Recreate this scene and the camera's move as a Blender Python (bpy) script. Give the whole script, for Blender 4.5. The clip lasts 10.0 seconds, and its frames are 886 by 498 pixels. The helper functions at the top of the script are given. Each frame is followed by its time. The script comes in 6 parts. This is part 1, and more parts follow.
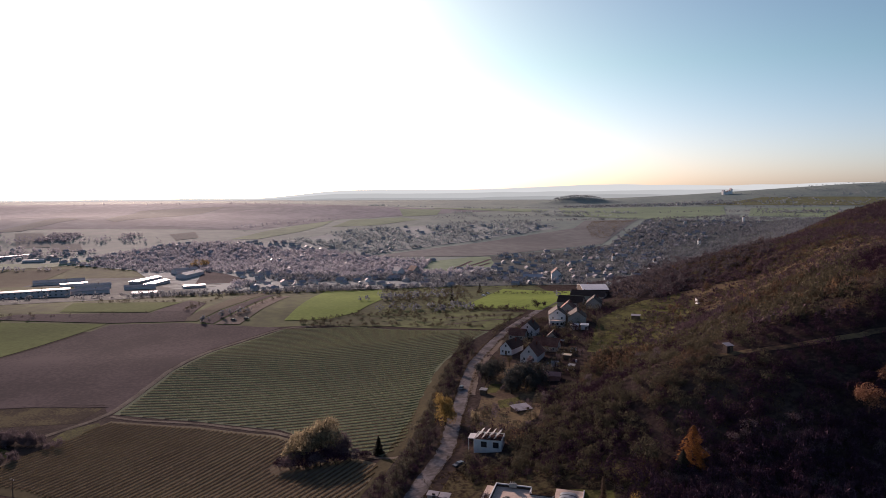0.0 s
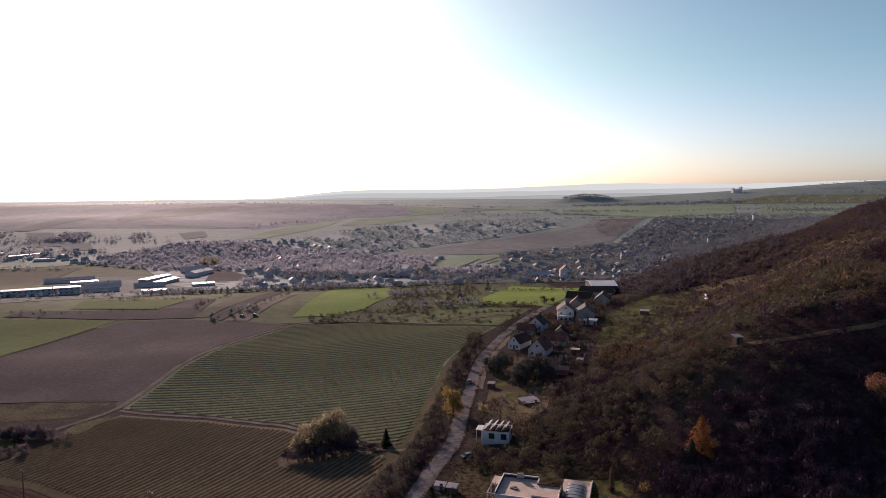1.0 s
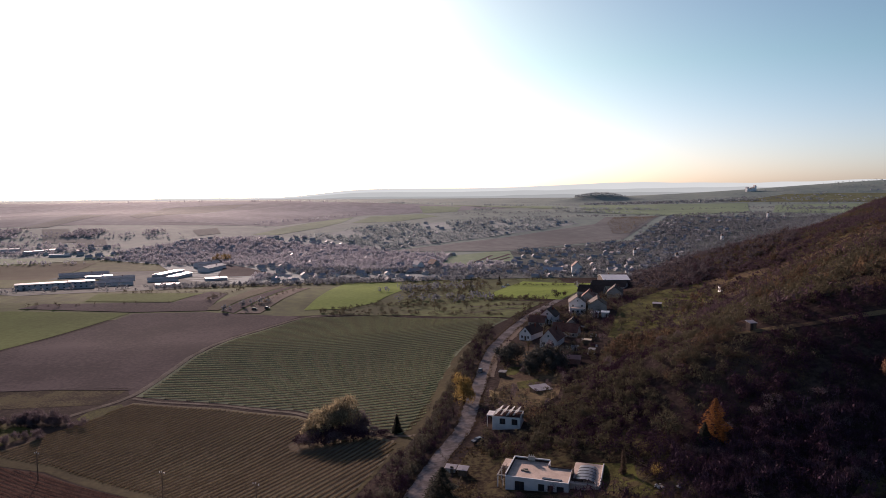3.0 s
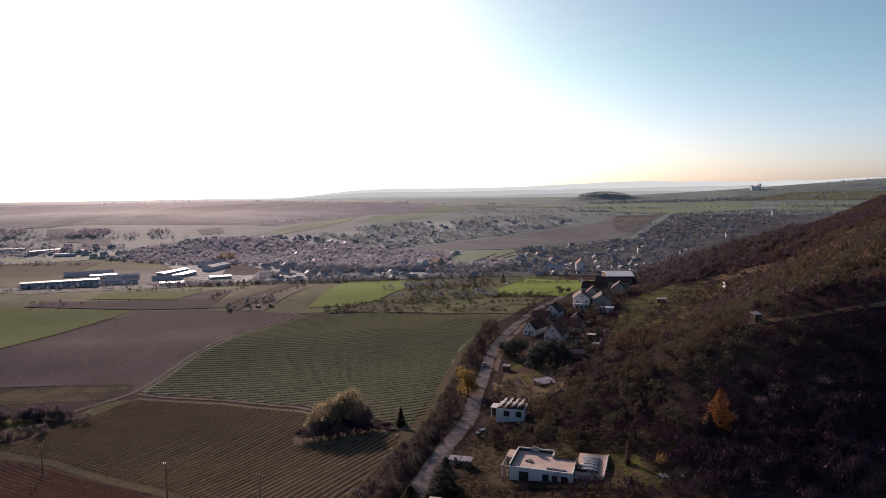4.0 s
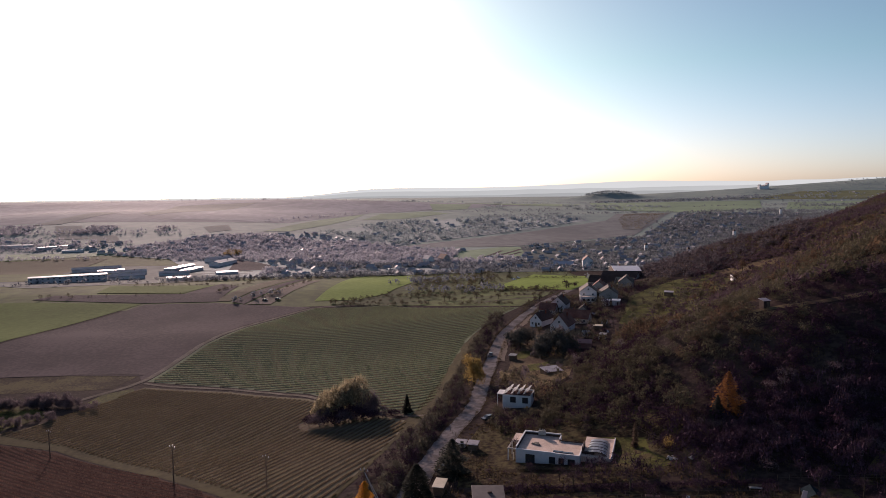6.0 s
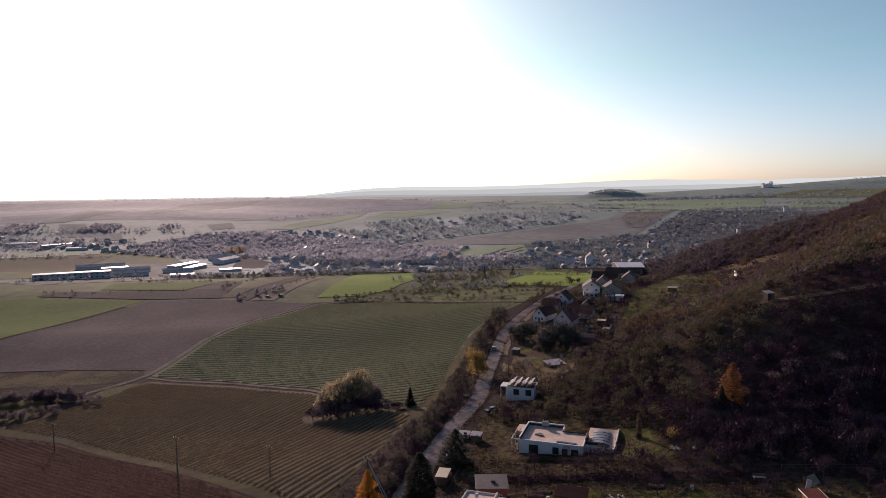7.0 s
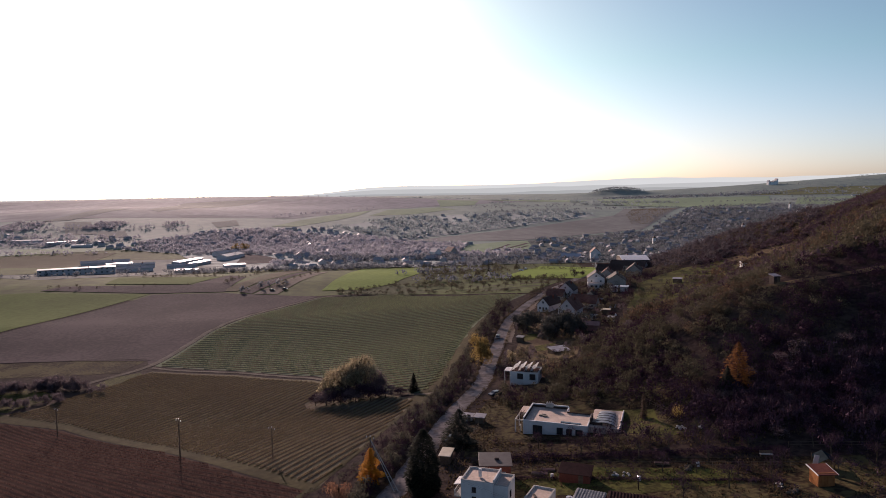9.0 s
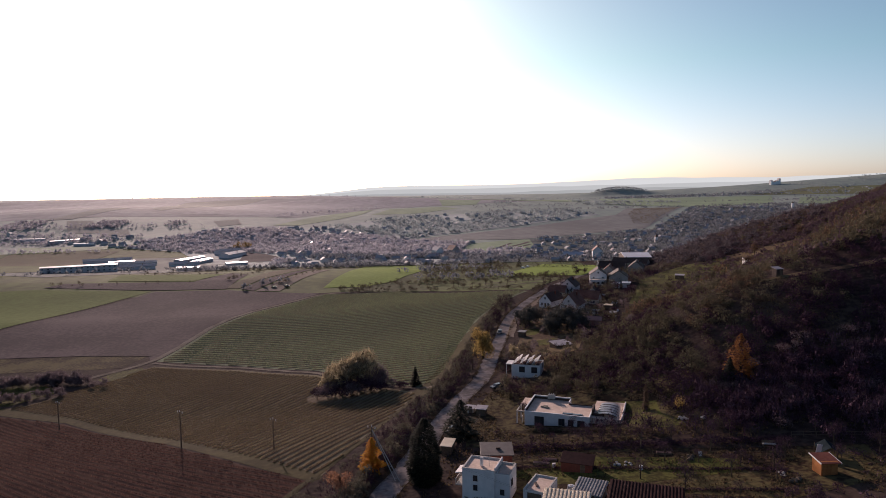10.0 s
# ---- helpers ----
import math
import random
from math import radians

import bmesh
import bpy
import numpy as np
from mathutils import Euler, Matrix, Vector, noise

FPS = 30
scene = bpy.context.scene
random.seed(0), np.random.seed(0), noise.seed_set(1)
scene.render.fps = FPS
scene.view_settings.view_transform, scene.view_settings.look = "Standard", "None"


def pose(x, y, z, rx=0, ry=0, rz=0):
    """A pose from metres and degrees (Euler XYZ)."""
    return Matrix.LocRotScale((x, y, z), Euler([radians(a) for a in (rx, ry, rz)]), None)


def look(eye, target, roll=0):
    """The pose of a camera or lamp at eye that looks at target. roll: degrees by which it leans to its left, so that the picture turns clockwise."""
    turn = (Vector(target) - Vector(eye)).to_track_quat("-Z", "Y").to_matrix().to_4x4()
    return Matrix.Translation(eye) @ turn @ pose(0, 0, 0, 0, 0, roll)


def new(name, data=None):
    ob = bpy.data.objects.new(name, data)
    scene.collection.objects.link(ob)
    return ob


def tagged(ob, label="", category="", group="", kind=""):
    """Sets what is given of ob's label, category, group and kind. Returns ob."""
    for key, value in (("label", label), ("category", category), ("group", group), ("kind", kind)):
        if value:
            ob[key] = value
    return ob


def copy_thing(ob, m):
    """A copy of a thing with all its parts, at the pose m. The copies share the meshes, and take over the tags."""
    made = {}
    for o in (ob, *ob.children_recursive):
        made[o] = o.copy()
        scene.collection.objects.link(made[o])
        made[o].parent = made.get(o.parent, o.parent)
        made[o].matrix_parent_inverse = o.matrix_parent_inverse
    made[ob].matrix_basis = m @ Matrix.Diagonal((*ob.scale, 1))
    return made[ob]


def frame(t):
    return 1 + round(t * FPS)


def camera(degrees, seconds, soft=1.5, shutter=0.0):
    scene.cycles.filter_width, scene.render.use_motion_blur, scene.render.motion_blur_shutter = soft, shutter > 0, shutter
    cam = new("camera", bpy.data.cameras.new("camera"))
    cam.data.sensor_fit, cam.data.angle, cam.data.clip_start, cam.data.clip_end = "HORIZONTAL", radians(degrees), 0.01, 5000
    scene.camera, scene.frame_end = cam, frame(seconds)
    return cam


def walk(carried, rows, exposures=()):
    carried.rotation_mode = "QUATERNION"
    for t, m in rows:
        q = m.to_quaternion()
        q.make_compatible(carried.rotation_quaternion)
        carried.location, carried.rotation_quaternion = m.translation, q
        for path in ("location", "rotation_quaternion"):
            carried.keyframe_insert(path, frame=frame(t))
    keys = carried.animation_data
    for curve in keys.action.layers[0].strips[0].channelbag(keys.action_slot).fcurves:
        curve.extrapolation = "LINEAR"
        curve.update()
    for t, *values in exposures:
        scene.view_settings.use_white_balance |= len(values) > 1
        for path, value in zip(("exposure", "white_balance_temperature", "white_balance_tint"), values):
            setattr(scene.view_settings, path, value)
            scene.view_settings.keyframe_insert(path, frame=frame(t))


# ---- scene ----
cam = camera(66.0, 10.0, soft=0.88)
PATH = [
    (0, (-0.554, 8.532, 85.959), (-0.41, 10.519, 85.782), -0.2),
    (0.5, (-0.472, 8.636, 84.651), (-0.341, 10.624, 84.474), -0.3),
    (1, (-0.114, 8.652, 83.211), (0.005, 10.64, 83.034), -0.4),
    (1.5, (-0.171, 8.559, 82.09), (-0.063, 10.548, 81.912), -0.4),
    (2, (-0.028, 8.675, 80.676), (0.071, 10.665, 80.499), -0.5),
    (2.5, (-0.046, 8.589, 79.658), (0.046, 10.579, 79.48), -0.4),
    (4, (0.251, 8.851, 75.868), (0.324, 10.841, 75.691), -0.6),
    (4.5, (0.19, 8.716, 74.91), (0.259, 10.707, 74.732), -0.6),
    (5, (0.247, 8.828, 73.673), (0.31, 10.819, 73.495), -0.6),
    (5.5, (0.188, 8.947, 72.388), (0.247, 10.939, 72.212), -0.6),
    (7, (0.035, 8.803, 69.159), (0.081, 10.795, 68.98), -0.6),
    (7.5, (0.175, 8.991, 67.81), (0.217, 10.983, 67.633), -0.7),
    (8, (0.292, 9.218, 66.604), (0.33, 11.21, 66.425), -0.7),
    (8.5, (0.412, 9.3, 65.36), (0.446, 11.292, 65.182), -0.8),
    (9, (0.393, 9.522, 64.13), (0.426, 11.514, 63.95), -0.8),
    (9.5, (0.564, 9.666, 62.881), (0.592, 11.658, 62.702), -0.8),
    (10, (0.485, 9.614, 61.785), (0.512, 11.606, 61.606), -0.8),
]
walk(cam, [(t, look(eye, aim, roll)) for t, eye, aim, roll in PATH], [(0, 0.5, 6500, 25), (10, 0.5, 6500, 25)])

# ---- sky and sun ----
SUN_AZ, SUN_EL = -21.0, 15.0
world = bpy.data.worlds.new("sky")
world.use_nodes = True
scene.world = world
wn = world.node_tree
sky = wn.nodes.new("ShaderNodeTexSky")
sky.sky_type, sky.sun_disc = "NISHITA", False
sky.sun_elevation, sky.sun_rotation = radians(SUN_EL), radians(SUN_AZ)
sky.altitude, sky.air_density, sky.dust_density, sky.ozone_density = 200, 0.62, 1.55, 2.4
way = wn.nodes.new("ShaderNodeTexCoord")
parts = wn.nodes.new("ShaderNodeSeparateXYZ")
air = wn.nodes.new("ShaderNodeValToRGB")
wn.links.new(way.outputs["Generated"], parts.inputs[0])
wn.links.new(parts.outputs[2], air.inputs[0])
stops = air.color_ramp.elements
stops.new(0.07), stops.new(0.17)
for stop, at, tone in zip(stops, (0.0, 0.07, 0.17, 0.5), ((1.17, 1.11, 1.03), (1.1, 1.11, 0.96), (0.93, 1.12, 0.86), (1.0, 0.985, 0.925))):
    stop.position, stop.color = at, (*tone, 1)
sky_cast = wn.nodes.new("ShaderNodeMix")
sky_cast.data_type, sky_cast.blend_type = "RGBA", "MULTIPLY"
sky_cast.inputs[0].default_value = 1.0
wn.links.new(sky.outputs[0], sky_cast.inputs[6])
wn.links.new(air.outputs[0], sky_cast.inputs[7])
wn.links.new(sky_cast.outputs[2], wn.nodes["Background"].inputs[0])
wn.nodes["Background"].inputs[1].default_value = 0.096
sun = new("sun", bpy.data.lights.new("sun", "SUN"))
sun.data.energy, sun.data.angle, sun.data.color = 5.0, radians(0.6), (1.0, 0.8, 0.68)
_c = math.cos(radians(SUN_EL))
sun.matrix_world = look((0, 0, 300), (-math.sin(radians(SUN_AZ)) * _c, -math.cos(radians(SUN_AZ)) * _c, 300 - math.sin(radians(SUN_EL))))

# ---- materials ----
def surface(name, colours, grain=1.0, patch=0.05, rough=0.9, bump=0.0, metal=0.0, sheen=0.0, spec=0.06, island=False, leaf=0.0, per_thing=False, matt=0.0, tight=0.24):
    """A surface that wanders between its colours at two scales; leaf: share of light that leaves let through."""
    m = bpy.data.materials.new(name)
    m.use_nodes = True
    nt = m.node_tree
    b = nt.nodes["Principled BSDF"]
    geo = nt.nodes.new("ShaderNodeNewGeometry")

    def noisy(scale, detail):
        n = nt.nodes.new("ShaderNodeTexNoise")
        n.inputs["Scale"].default_value, n.inputs["Detail"].default_value = scale, detail
        nt.links.new(geo.outputs["Position"], n.inputs["Vector"])
        return n.outputs["Fac"]

    def calc(op, a, c):
        n = nt.nodes.new("ShaderNodeMath")
        n.operation = op
        for i, v in enumerate((a, c)):
            if isinstance(v, (int, float)):
                n.inputs[i].default_value = v
            else:
                nt.links.new(v, n.inputs[i])
        return n.outputs[0]

    fine, broad = noisy(grain, 6), noisy(patch, 4)
    f = calc("ADD", calc("MULTIPLY", fine, 0.45), calc("MULTIPLY", broad, 0.55))
    if island:
        f = calc("ADD", calc("MULTIPLY", f, 0.65), calc("MULTIPLY", geo.outputs["Random Per Island"], 0.35))
    if per_thing:
        info = nt.nodes.new("ShaderNodeObjectInfo")
        f = calc("ADD", calc("MULTIPLY", f, 0.5), calc("MULTIPLY", info.outputs["Random"], 0.5))
    ramp = nt.nodes.new("ShaderNodeValToRGB")
    el = ramp.color_ramp.elements
    while len(el) < len(colours):
        el.new(0.5)
    for i, c in enumerate(colours):
        el[i].position = 0.5 - tight / 2 + tight * i / max(1, len(colours) - 1)
        el[i].color = (*c, 1)
    nt.links.new(f, ramp.inputs[0])
    nt.links.new(ramp.outputs[0], b.inputs["Base Color"])
    b.inputs["Roughness"].default_value, b.inputs["Metallic"].default_value = rough, metal
    b.inputs["Specular IOR Level"].default_value = spec
    b.inputs["Sheen Weight"].default_value = sheen
    b.inputs["Sheen Roughness"].default_value = 0.45
    b.inputs["Sheen Tint"].default_value = (0.93, 1.0, 1.0, 1)
    if bump:
        bn = nt.nodes.new("ShaderNodeBump")
        bn.inputs["Strength"].default_value, bn.inputs["Distance"].default_value = 0.8, bump
        nt.links.new(fine, bn.inputs["Height"])
        nt.links.new(bn.outputs[0], b.inputs["Normal"])
    if matt:
        df, mm = nt.nodes.new("ShaderNodeBsdfDiffuse"), nt.nodes.new("ShaderNodeMixShader")
        df.inputs["Roughness"].default_value = 0.6
        nt.links.new(ramp.outputs[0], df.inputs[0])
        if bump:
            nt.links.new(bn.outputs[0], df.inputs["Normal"])
        mm.inputs[0].default_value = matt
        nt.links.new(b.outputs[0], mm.inputs[1])
        nt.links.new(df.outputs[0], mm.inputs[2])
        nt.links.new(mm.outputs[0], nt.nodes["Material Output"].inputs[0])
    if leaf:
        tr, mx = nt.nodes.new("ShaderNodeBsdfTranslucent"), nt.nodes.new("ShaderNodeMixShader")
        nt.links.new(ramp.outputs[0], tr.inputs[0])
        mx.inputs[0].default_value = leaf
        nt.links.new(b.outputs[0], mx.inputs[1])
        nt.links.new(tr.outputs[0], mx.inputs[2])
        nt.links.new(mx.outputs[0], nt.nodes["Material Output"].inputs[0])
    return m


M_GROUND = surface("rough_grass", [(0.0297, 0.0195, 0.0192), (0.0466, 0.0308, 0.0272), (0.07, 0.0478, 0.038)], 0.7, 0.025, bump=0.15, matt=0.75, tight=0.14)
M_MEADOW = surface("meadow", [(0.078, 0.075, 0.026), (0.1, 0.102, 0.03), (0.13, 0.13, 0.04)], 0.35, 0.03, bump=0.08, matt=0.6, sheen=0.08)
M_CROP = surface("young_crop", [(0.13, 0.18, 0.026), (0.17, 0.228, 0.034), (0.21, 0.27, 0.046)], 0.3, 0.015, bump=0.05, matt=0.6, sheen=0.02)
M_PALE = surface("pale_stubble", [(0.204, 0.192, 0.162), (0.24, 0.2244, 0.1896), (0.282, 0.2604, 0.2196)], 0.3, 0.01, matt=0.5)
M_PLOUGH = surface("ploughed_soil", [(0.0537, 0.0336, 0.037), (0.0765, 0.0487, 0.0509), (0.1029, 0.0679, 0.0685)], 0.5, 0.02, bump=0.1, matt=0.7, tight=0.16, sheen=0.05)
M_SOIL = surface("vineyard_soil", [(0.112, 0.0876, 0.0598), (0.137, 0.1096, 0.071), (0.1565, 0.1308, 0.0802)], 0.5, 0.03, bump=0.1, matt=0.65)
M_TAN = surface("pale_tilled_soil", [(0.145, 0.108, 0.085), (0.18, 0.137, 0.107), (0.215, 0.167, 0.13)], 0.5, 0.03, matt=0.6)
M_SOIL_RED = surface("brown_vineyard_soil", [(0.0778, 0.0419, 0.0329), (0.0951, 0.0524, 0.0399), (0.113, 0.0641, 0.0485)], 0.6, 0.03, bump=0.1, matt=0.85)
M_SOIL_GREEN = surface("grassed_vineyard_soil", [(0.1027, 0.1129, 0.0714), (0.1274, 0.1417, 0.0862), (0.1534, 0.1729, 0.0997)], 0.4, 0.012, bump=0.1, matt=0.65)
M_DIRT = surface("dirt_track", [(0.0957, 0.0725, 0.0554), (0.1421, 0.1116, 0.0866), (0.2001, 0.158, 0.125)], 1.2, 0.1, bump=0.05, matt=0.7)
M_ROAD = surface("worn_asphalt", [(0.135, 0.113, 0.104), (0.19, 0.161, 0.15), (0.25, 0.213, 0.198)], 0.9, 0.15, rough=0.85, bump=0.01, matt=0.85, tight=0.16)
M_YARD = surface("gravel_yard", [(0.12, 0.1, 0.08), (0.17, 0.15, 0.12)], 1.5, 0.2, bump=0.02, sheen=0.08)
M_VINE = surface("autumn_vine_leaves", [(0.1111, 0.0837, 0.0515), (0.1381, 0.1038, 0.0615), (0.1662, 0.1274, 0.0715)], 0.8, 0.03, island=True, leaf=0.3)
M_VINE_GREEN = surface("green_vine_leaves", [(0.126, 0.1376, 0.0861), (0.1512, 0.168, 0.0993), (0.1797, 0.2033, 0.1125)], 0.8, 0.03, island=True, leaf=0.3)
M_VINE_BROWN = surface("bare_vine_canes", [(0.0784, 0.0387, 0.0315), (0.117, 0.0594, 0.0471), (0.171, 0.0861, 0.0648)], 0.8, 0.03, island=True, leaf=0.15)
M_BARK = surface("bark", [(0.05, 0.038, 0.026), (0.09, 0.07, 0.05)], 3, 0.4, bump=0.02)
M_SCRUB = surface("bare_scrub_twigs", [(0.0357, 0.0163, 0.0286), (0.0441, 0.0205, 0.0347), (0.0567, 0.0275, 0.0428)], 0.25, 0.03, island=True, leaf=0.12)
M_OLIVE = surface("olive_scrub_leaves", [(0.0693, 0.0587, 0.04), (0.0859, 0.0733, 0.048), (0.1074, 0.0909, 0.058)], 0.25, 0.03, island=True, leaf=0.28)
M_RUST = surface("rusty_scrub_leaves", [(0.0733, 0.0479, 0.0347), (0.0987, 0.0643, 0.0441), (0.1335, 0.0857, 0.0525)], 0.25, 0.03, island=True, leaf=0.35)
# Twigs of the hill-foot woods, greyed towards violet to imitate haze.
M_FOOTWOOD = surface("hazed_foot_twigs", [(0.07, 0.056, 0.062), (0.09, 0.073, 0.08), (0.115, 0.095, 0.1)], 0.25, 0.03, island=True, leaf=0.3)
# Brighter copy of bare_scrub_twigs for the sunlit upper slope and belt.
M_UPSCRUB = surface("lit_scrub_twigs", [(0.0646, 0.0413, 0.0512), (0.0828, 0.0538, 0.0644), (0.107, 0.0707, 0.0809)], 0.25, 0.03, island=True, leaf=0.25)
M_GREYTWIG = surface("grey_twigs", [(0.039, 0.0211, 0.0322), (0.0624, 0.0339, 0.0496), (0.091, 0.0511, 0.0729)], 0.4, 0.05, island=True, leaf=0.08)
M_CONIFER = surface("dark_conifer_needles", [(0.008, 0.0095, 0.008), (0.0145, 0.017, 0.0125), (0.025, 0.027, 0.018)], 0.6, 0.1, island=True, leaf=0.06, spec=0.02)
M_DARKPINE = surface("grey_green_pine_needles", [(0.018, 0.019, 0.017), (0.03, 0.031, 0.025), (0.05, 0.05, 0.037)], 0.6, 0.1, island=True, leaf=0.1, spec=0.02)
M_LARCH = surface("orange_larch_needles", [(0.16, 0.066, 0.022), (0.25, 0.105, 0.03), (0.33, 0.145, 0.04)], 0.6, 0.1, island=True, leaf=0.4)
M_GOLD = surface("golden_leaves", [(0.38, 0.16, 0.014), (0.52, 0.24, 0.02), (0.62, 0.32, 0.03)], 0.6, 0.1, island=True, leaf=0.5)
M_YELLOW = surface("yellow_leaves", [(0.1734, 0.1153, 0.04), (0.255, 0.1757, 0.0601), (0.3366, 0.2361, 0.0858)], 0.6, 0.1, island=True, leaf=0.45)
M_COPPER = surface("copper_leaves", [(0.16, 0.075, 0.045), (0.23, 0.115, 0.07), (0.3, 0.16, 0.1)], 0.6, 0.1, island=True, leaf=0.4)
M_WILLOW = surface("fading_willow_leaves", [(0.15, 0.12, 0.075), (0.245, 0.2, 0.125), (0.35, 0.29, 0.185)], 0.5, 0.15, island=True, leaf=0.5)
# Village leaves: base colours paled and blued to stand for distance haze.
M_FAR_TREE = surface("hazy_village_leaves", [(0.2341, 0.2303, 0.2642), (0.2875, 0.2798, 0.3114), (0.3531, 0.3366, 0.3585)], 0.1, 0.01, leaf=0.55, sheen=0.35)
M_VILLAGE_TREE = surface("hazed_brown_leaves", [(0.0847, 0.0923, 0.1104), (0.1131, 0.122, 0.1403), (0.1453, 0.1538, 0.1657)], 0.1, 0.01, island=True, leaf=0.6, sheen=0.4)
M_WHITE = surface("white_render", [(0.4888, 0.4697, 0.4557), (0.5828, 0.5626, 0.5441)], 0.8, 0.2, rough=0.85)
M_CREAM = surface("cream_render", [(0.29, 0.265, 0.235), (0.38, 0.35, 0.31)], 0.8, 0.2, rough=0.85, sheen=0.1)
M_FARWALL = surface("village_render", [(0.336, 0.3192, 0.3021), (0.5152, 0.4902, 0.4674), (0.8064, 0.7866, 0.7524)], 0.5, 0.03, per_thing=True, sheen=0.2, matt=0.3, tight=0.5)
M_HALLWALL = surface("grey_hall_render", [(0.4185, 0.3875, 0.3875), (0.5425, 0.5038, 0.5038)], 0.5, 0.03, per_thing=True, matt=0.5)
# Roof tile colours raised to imitate haze over the unlit slopes.
M_FARROOF = surface("village_roof_tiles", [(0.25, 0.247, 0.2633), (0.3125, 0.2925, 0.297), (0.4125, 0.325, 0.3038)], 0.5, 0.03, rough=0.7, spec=0.2, per_thing=True, matt=0.3)
M_GREYROOF = surface("grey_sheet_roof", [(0.4, 0.392, 0.3936), (0.496, 0.488, 0.492)], 0.6, 0.05, rough=0.42, spec=0.6, metal=0.5)
M_PALESHEET = surface("pale_corrugated_roof", [(0.6, 0.585, 0.57), (0.72, 0.705, 0.69)], 0.6, 0.1, rough=0.6, spec=0.3)
M_FLATROOF = surface("gravelled_flat_roof", [(0.4, 0.306, 0.246), (0.55, 0.426, 0.348)], 2, 0.3, rough=0.8, bump=0.01)
M_REDROOF = surface("red_roof_tiles", [(0.095, 0.0441, 0.0345), (0.152, 0.0683, 0.0517), (0.19, 0.0945, 0.069)], 1.2, 0.2, rough=0.7)
M_DARKROOF = surface("dark_brown_roof", [(0.045, 0.03, 0.026), (0.075, 0.05, 0.042)], 1.2, 0.2, rough=0.7)
M_PINKWALL = surface("faded_red_plaster", [(0.26, 0.14, 0.12), (0.34, 0.19, 0.165)], 1, 0.3, rough=0.8)
M_SHEDROOF = surface("weathered_brown_sheet", [(0.062, 0.0484, 0.0459), (0.093, 0.0744, 0.0694)], 0.8, 0.3, rough=0.6, spec=0.15)
M_BRICK = surface("red_brown_boards", [(0.12, 0.04, 0.03), (0.17, 0.06, 0.042)], 2, 0.3, rough=0.8)
M_ORANGE = surface("orange_boards", [(0.26, 0.1, 0.035), (0.35, 0.14, 0.05)], 2, 0.4, rough=0.75)
M_WOOD = surface("weathered_wood", [(0.09, 0.065, 0.045), (0.15, 0.11, 0.08)], 3, 0.5, rough=0.85)
M_GLASS = surface("dark_window_glass", [(0.02, 0.025, 0.03), (0.03, 0.035, 0.04)], 1, 0.3, rough=0.08, spec=0.6)
M_PANEL = surface("solar_panel_backsheet", [(0.72, 0.72, 0.72), (0.84, 0.84, 0.828)], 1, 0.3, rough=0.3, spec=0.5, leaf=0.45)
M_PLASTIC = surface("polycarbonate", [(0.32, 0.34, 0.37), (0.42, 0.44, 0.47)], 1, 0.4, rough=0.3, spec=0.5)
M_METAL = surface("galvanised_steel", [(0.35, 0.35, 0.36), (0.5, 0.5, 0.5)], 2, 0.4, rough=0.4, metal=0.8)
M_CREAMROOF = surface("cream_sheet_roof", [(0.5, 0.42, 0.3), (0.62, 0.53, 0.4)], 1, 0.2, rough=0.5)
M_CONCRETE = surface("concrete", [(0.3, 0.28, 0.25), (0.4, 0.38, 0.35)], 1.5, 0.3, bump=0.005)
M_BLUE = surface("blue_tarpaulin", [(0.014, 0.022, 0.026), (0.026, 0.037, 0.043)], 1.2, 0.3, rough=0.7, matt=0.9)
M_CARWHITE = surface("white_car_paint", [(0.7, 0.7, 0.7), (0.78, 0.78, 0.78)], 1, 0.3, rough=0.2, spec=0.6)
M_CARDARK = surface("dark_car_paint", [(0.03, 0.032, 0.036), (0.05, 0.052, 0.058)], 1, 0.3, rough=0.2, spec=0.6)
# Far ridge ground, its base colour raised to carry the haze.
M_HAZESLOPE = surface("hazed_far_slope", [(0.15, 0.1423, 0.1523), (0.1899, 0.1803, 0.1903), (0.2349, 0.226, 0.2242)], 0.02, 0.004, matt=0.35, tight=0.12)
# Brightened well above brown sheet; the extra stands for haze and shine.
M_BROWNROOF = surface("grey_brown_sheet_roof", [(0.24, 0.2093, 0.216), (0.345, 0.3023, 0.304)], 0.8, 0.2, rough=0.5, spec=0.25)
M_WIRE = surface("dark_wire", [(0.05, 0.05, 0.05), (0.08, 0.08, 0.08)], 1, 0.3)
M_LAWN = surface("garden_grass", [(0.051, 0.0445, 0.0167), (0.0792, 0.0739, 0.0238), (0.11, 0.1058, 0.0299)], 1.1, 0.14, bump=0.1, matt=0.65, tight=0.12)
M_SLATE = surface("slate_grey_roof", [(0.16, 0.16, 0.16), (0.28, 0.28, 0.28)], 0.6, 0.05, rough=0.5, spec=0.3, sheen=0.2)
M_WEED = surface("weeded_strip", [(0.0837, 0.0535, 0.0373), (0.106, 0.069, 0.0473), (0.129, 0.0861, 0.0573)], 0.6, 0.05, matt=0.7)
M_LEAFY = surface("brown_bramble", [(0.0655, 0.0591, 0.0453), (0.0904, 0.0812, 0.0605), (0.122, 0.111, 0.0805)], 0.3, 0.04, island=True, leaf=0.3)
# Far field colours: lightened and desaturated, so haze sits in the base colour.
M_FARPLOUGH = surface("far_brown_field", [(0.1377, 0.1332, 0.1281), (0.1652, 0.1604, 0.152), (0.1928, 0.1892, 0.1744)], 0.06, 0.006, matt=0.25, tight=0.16)
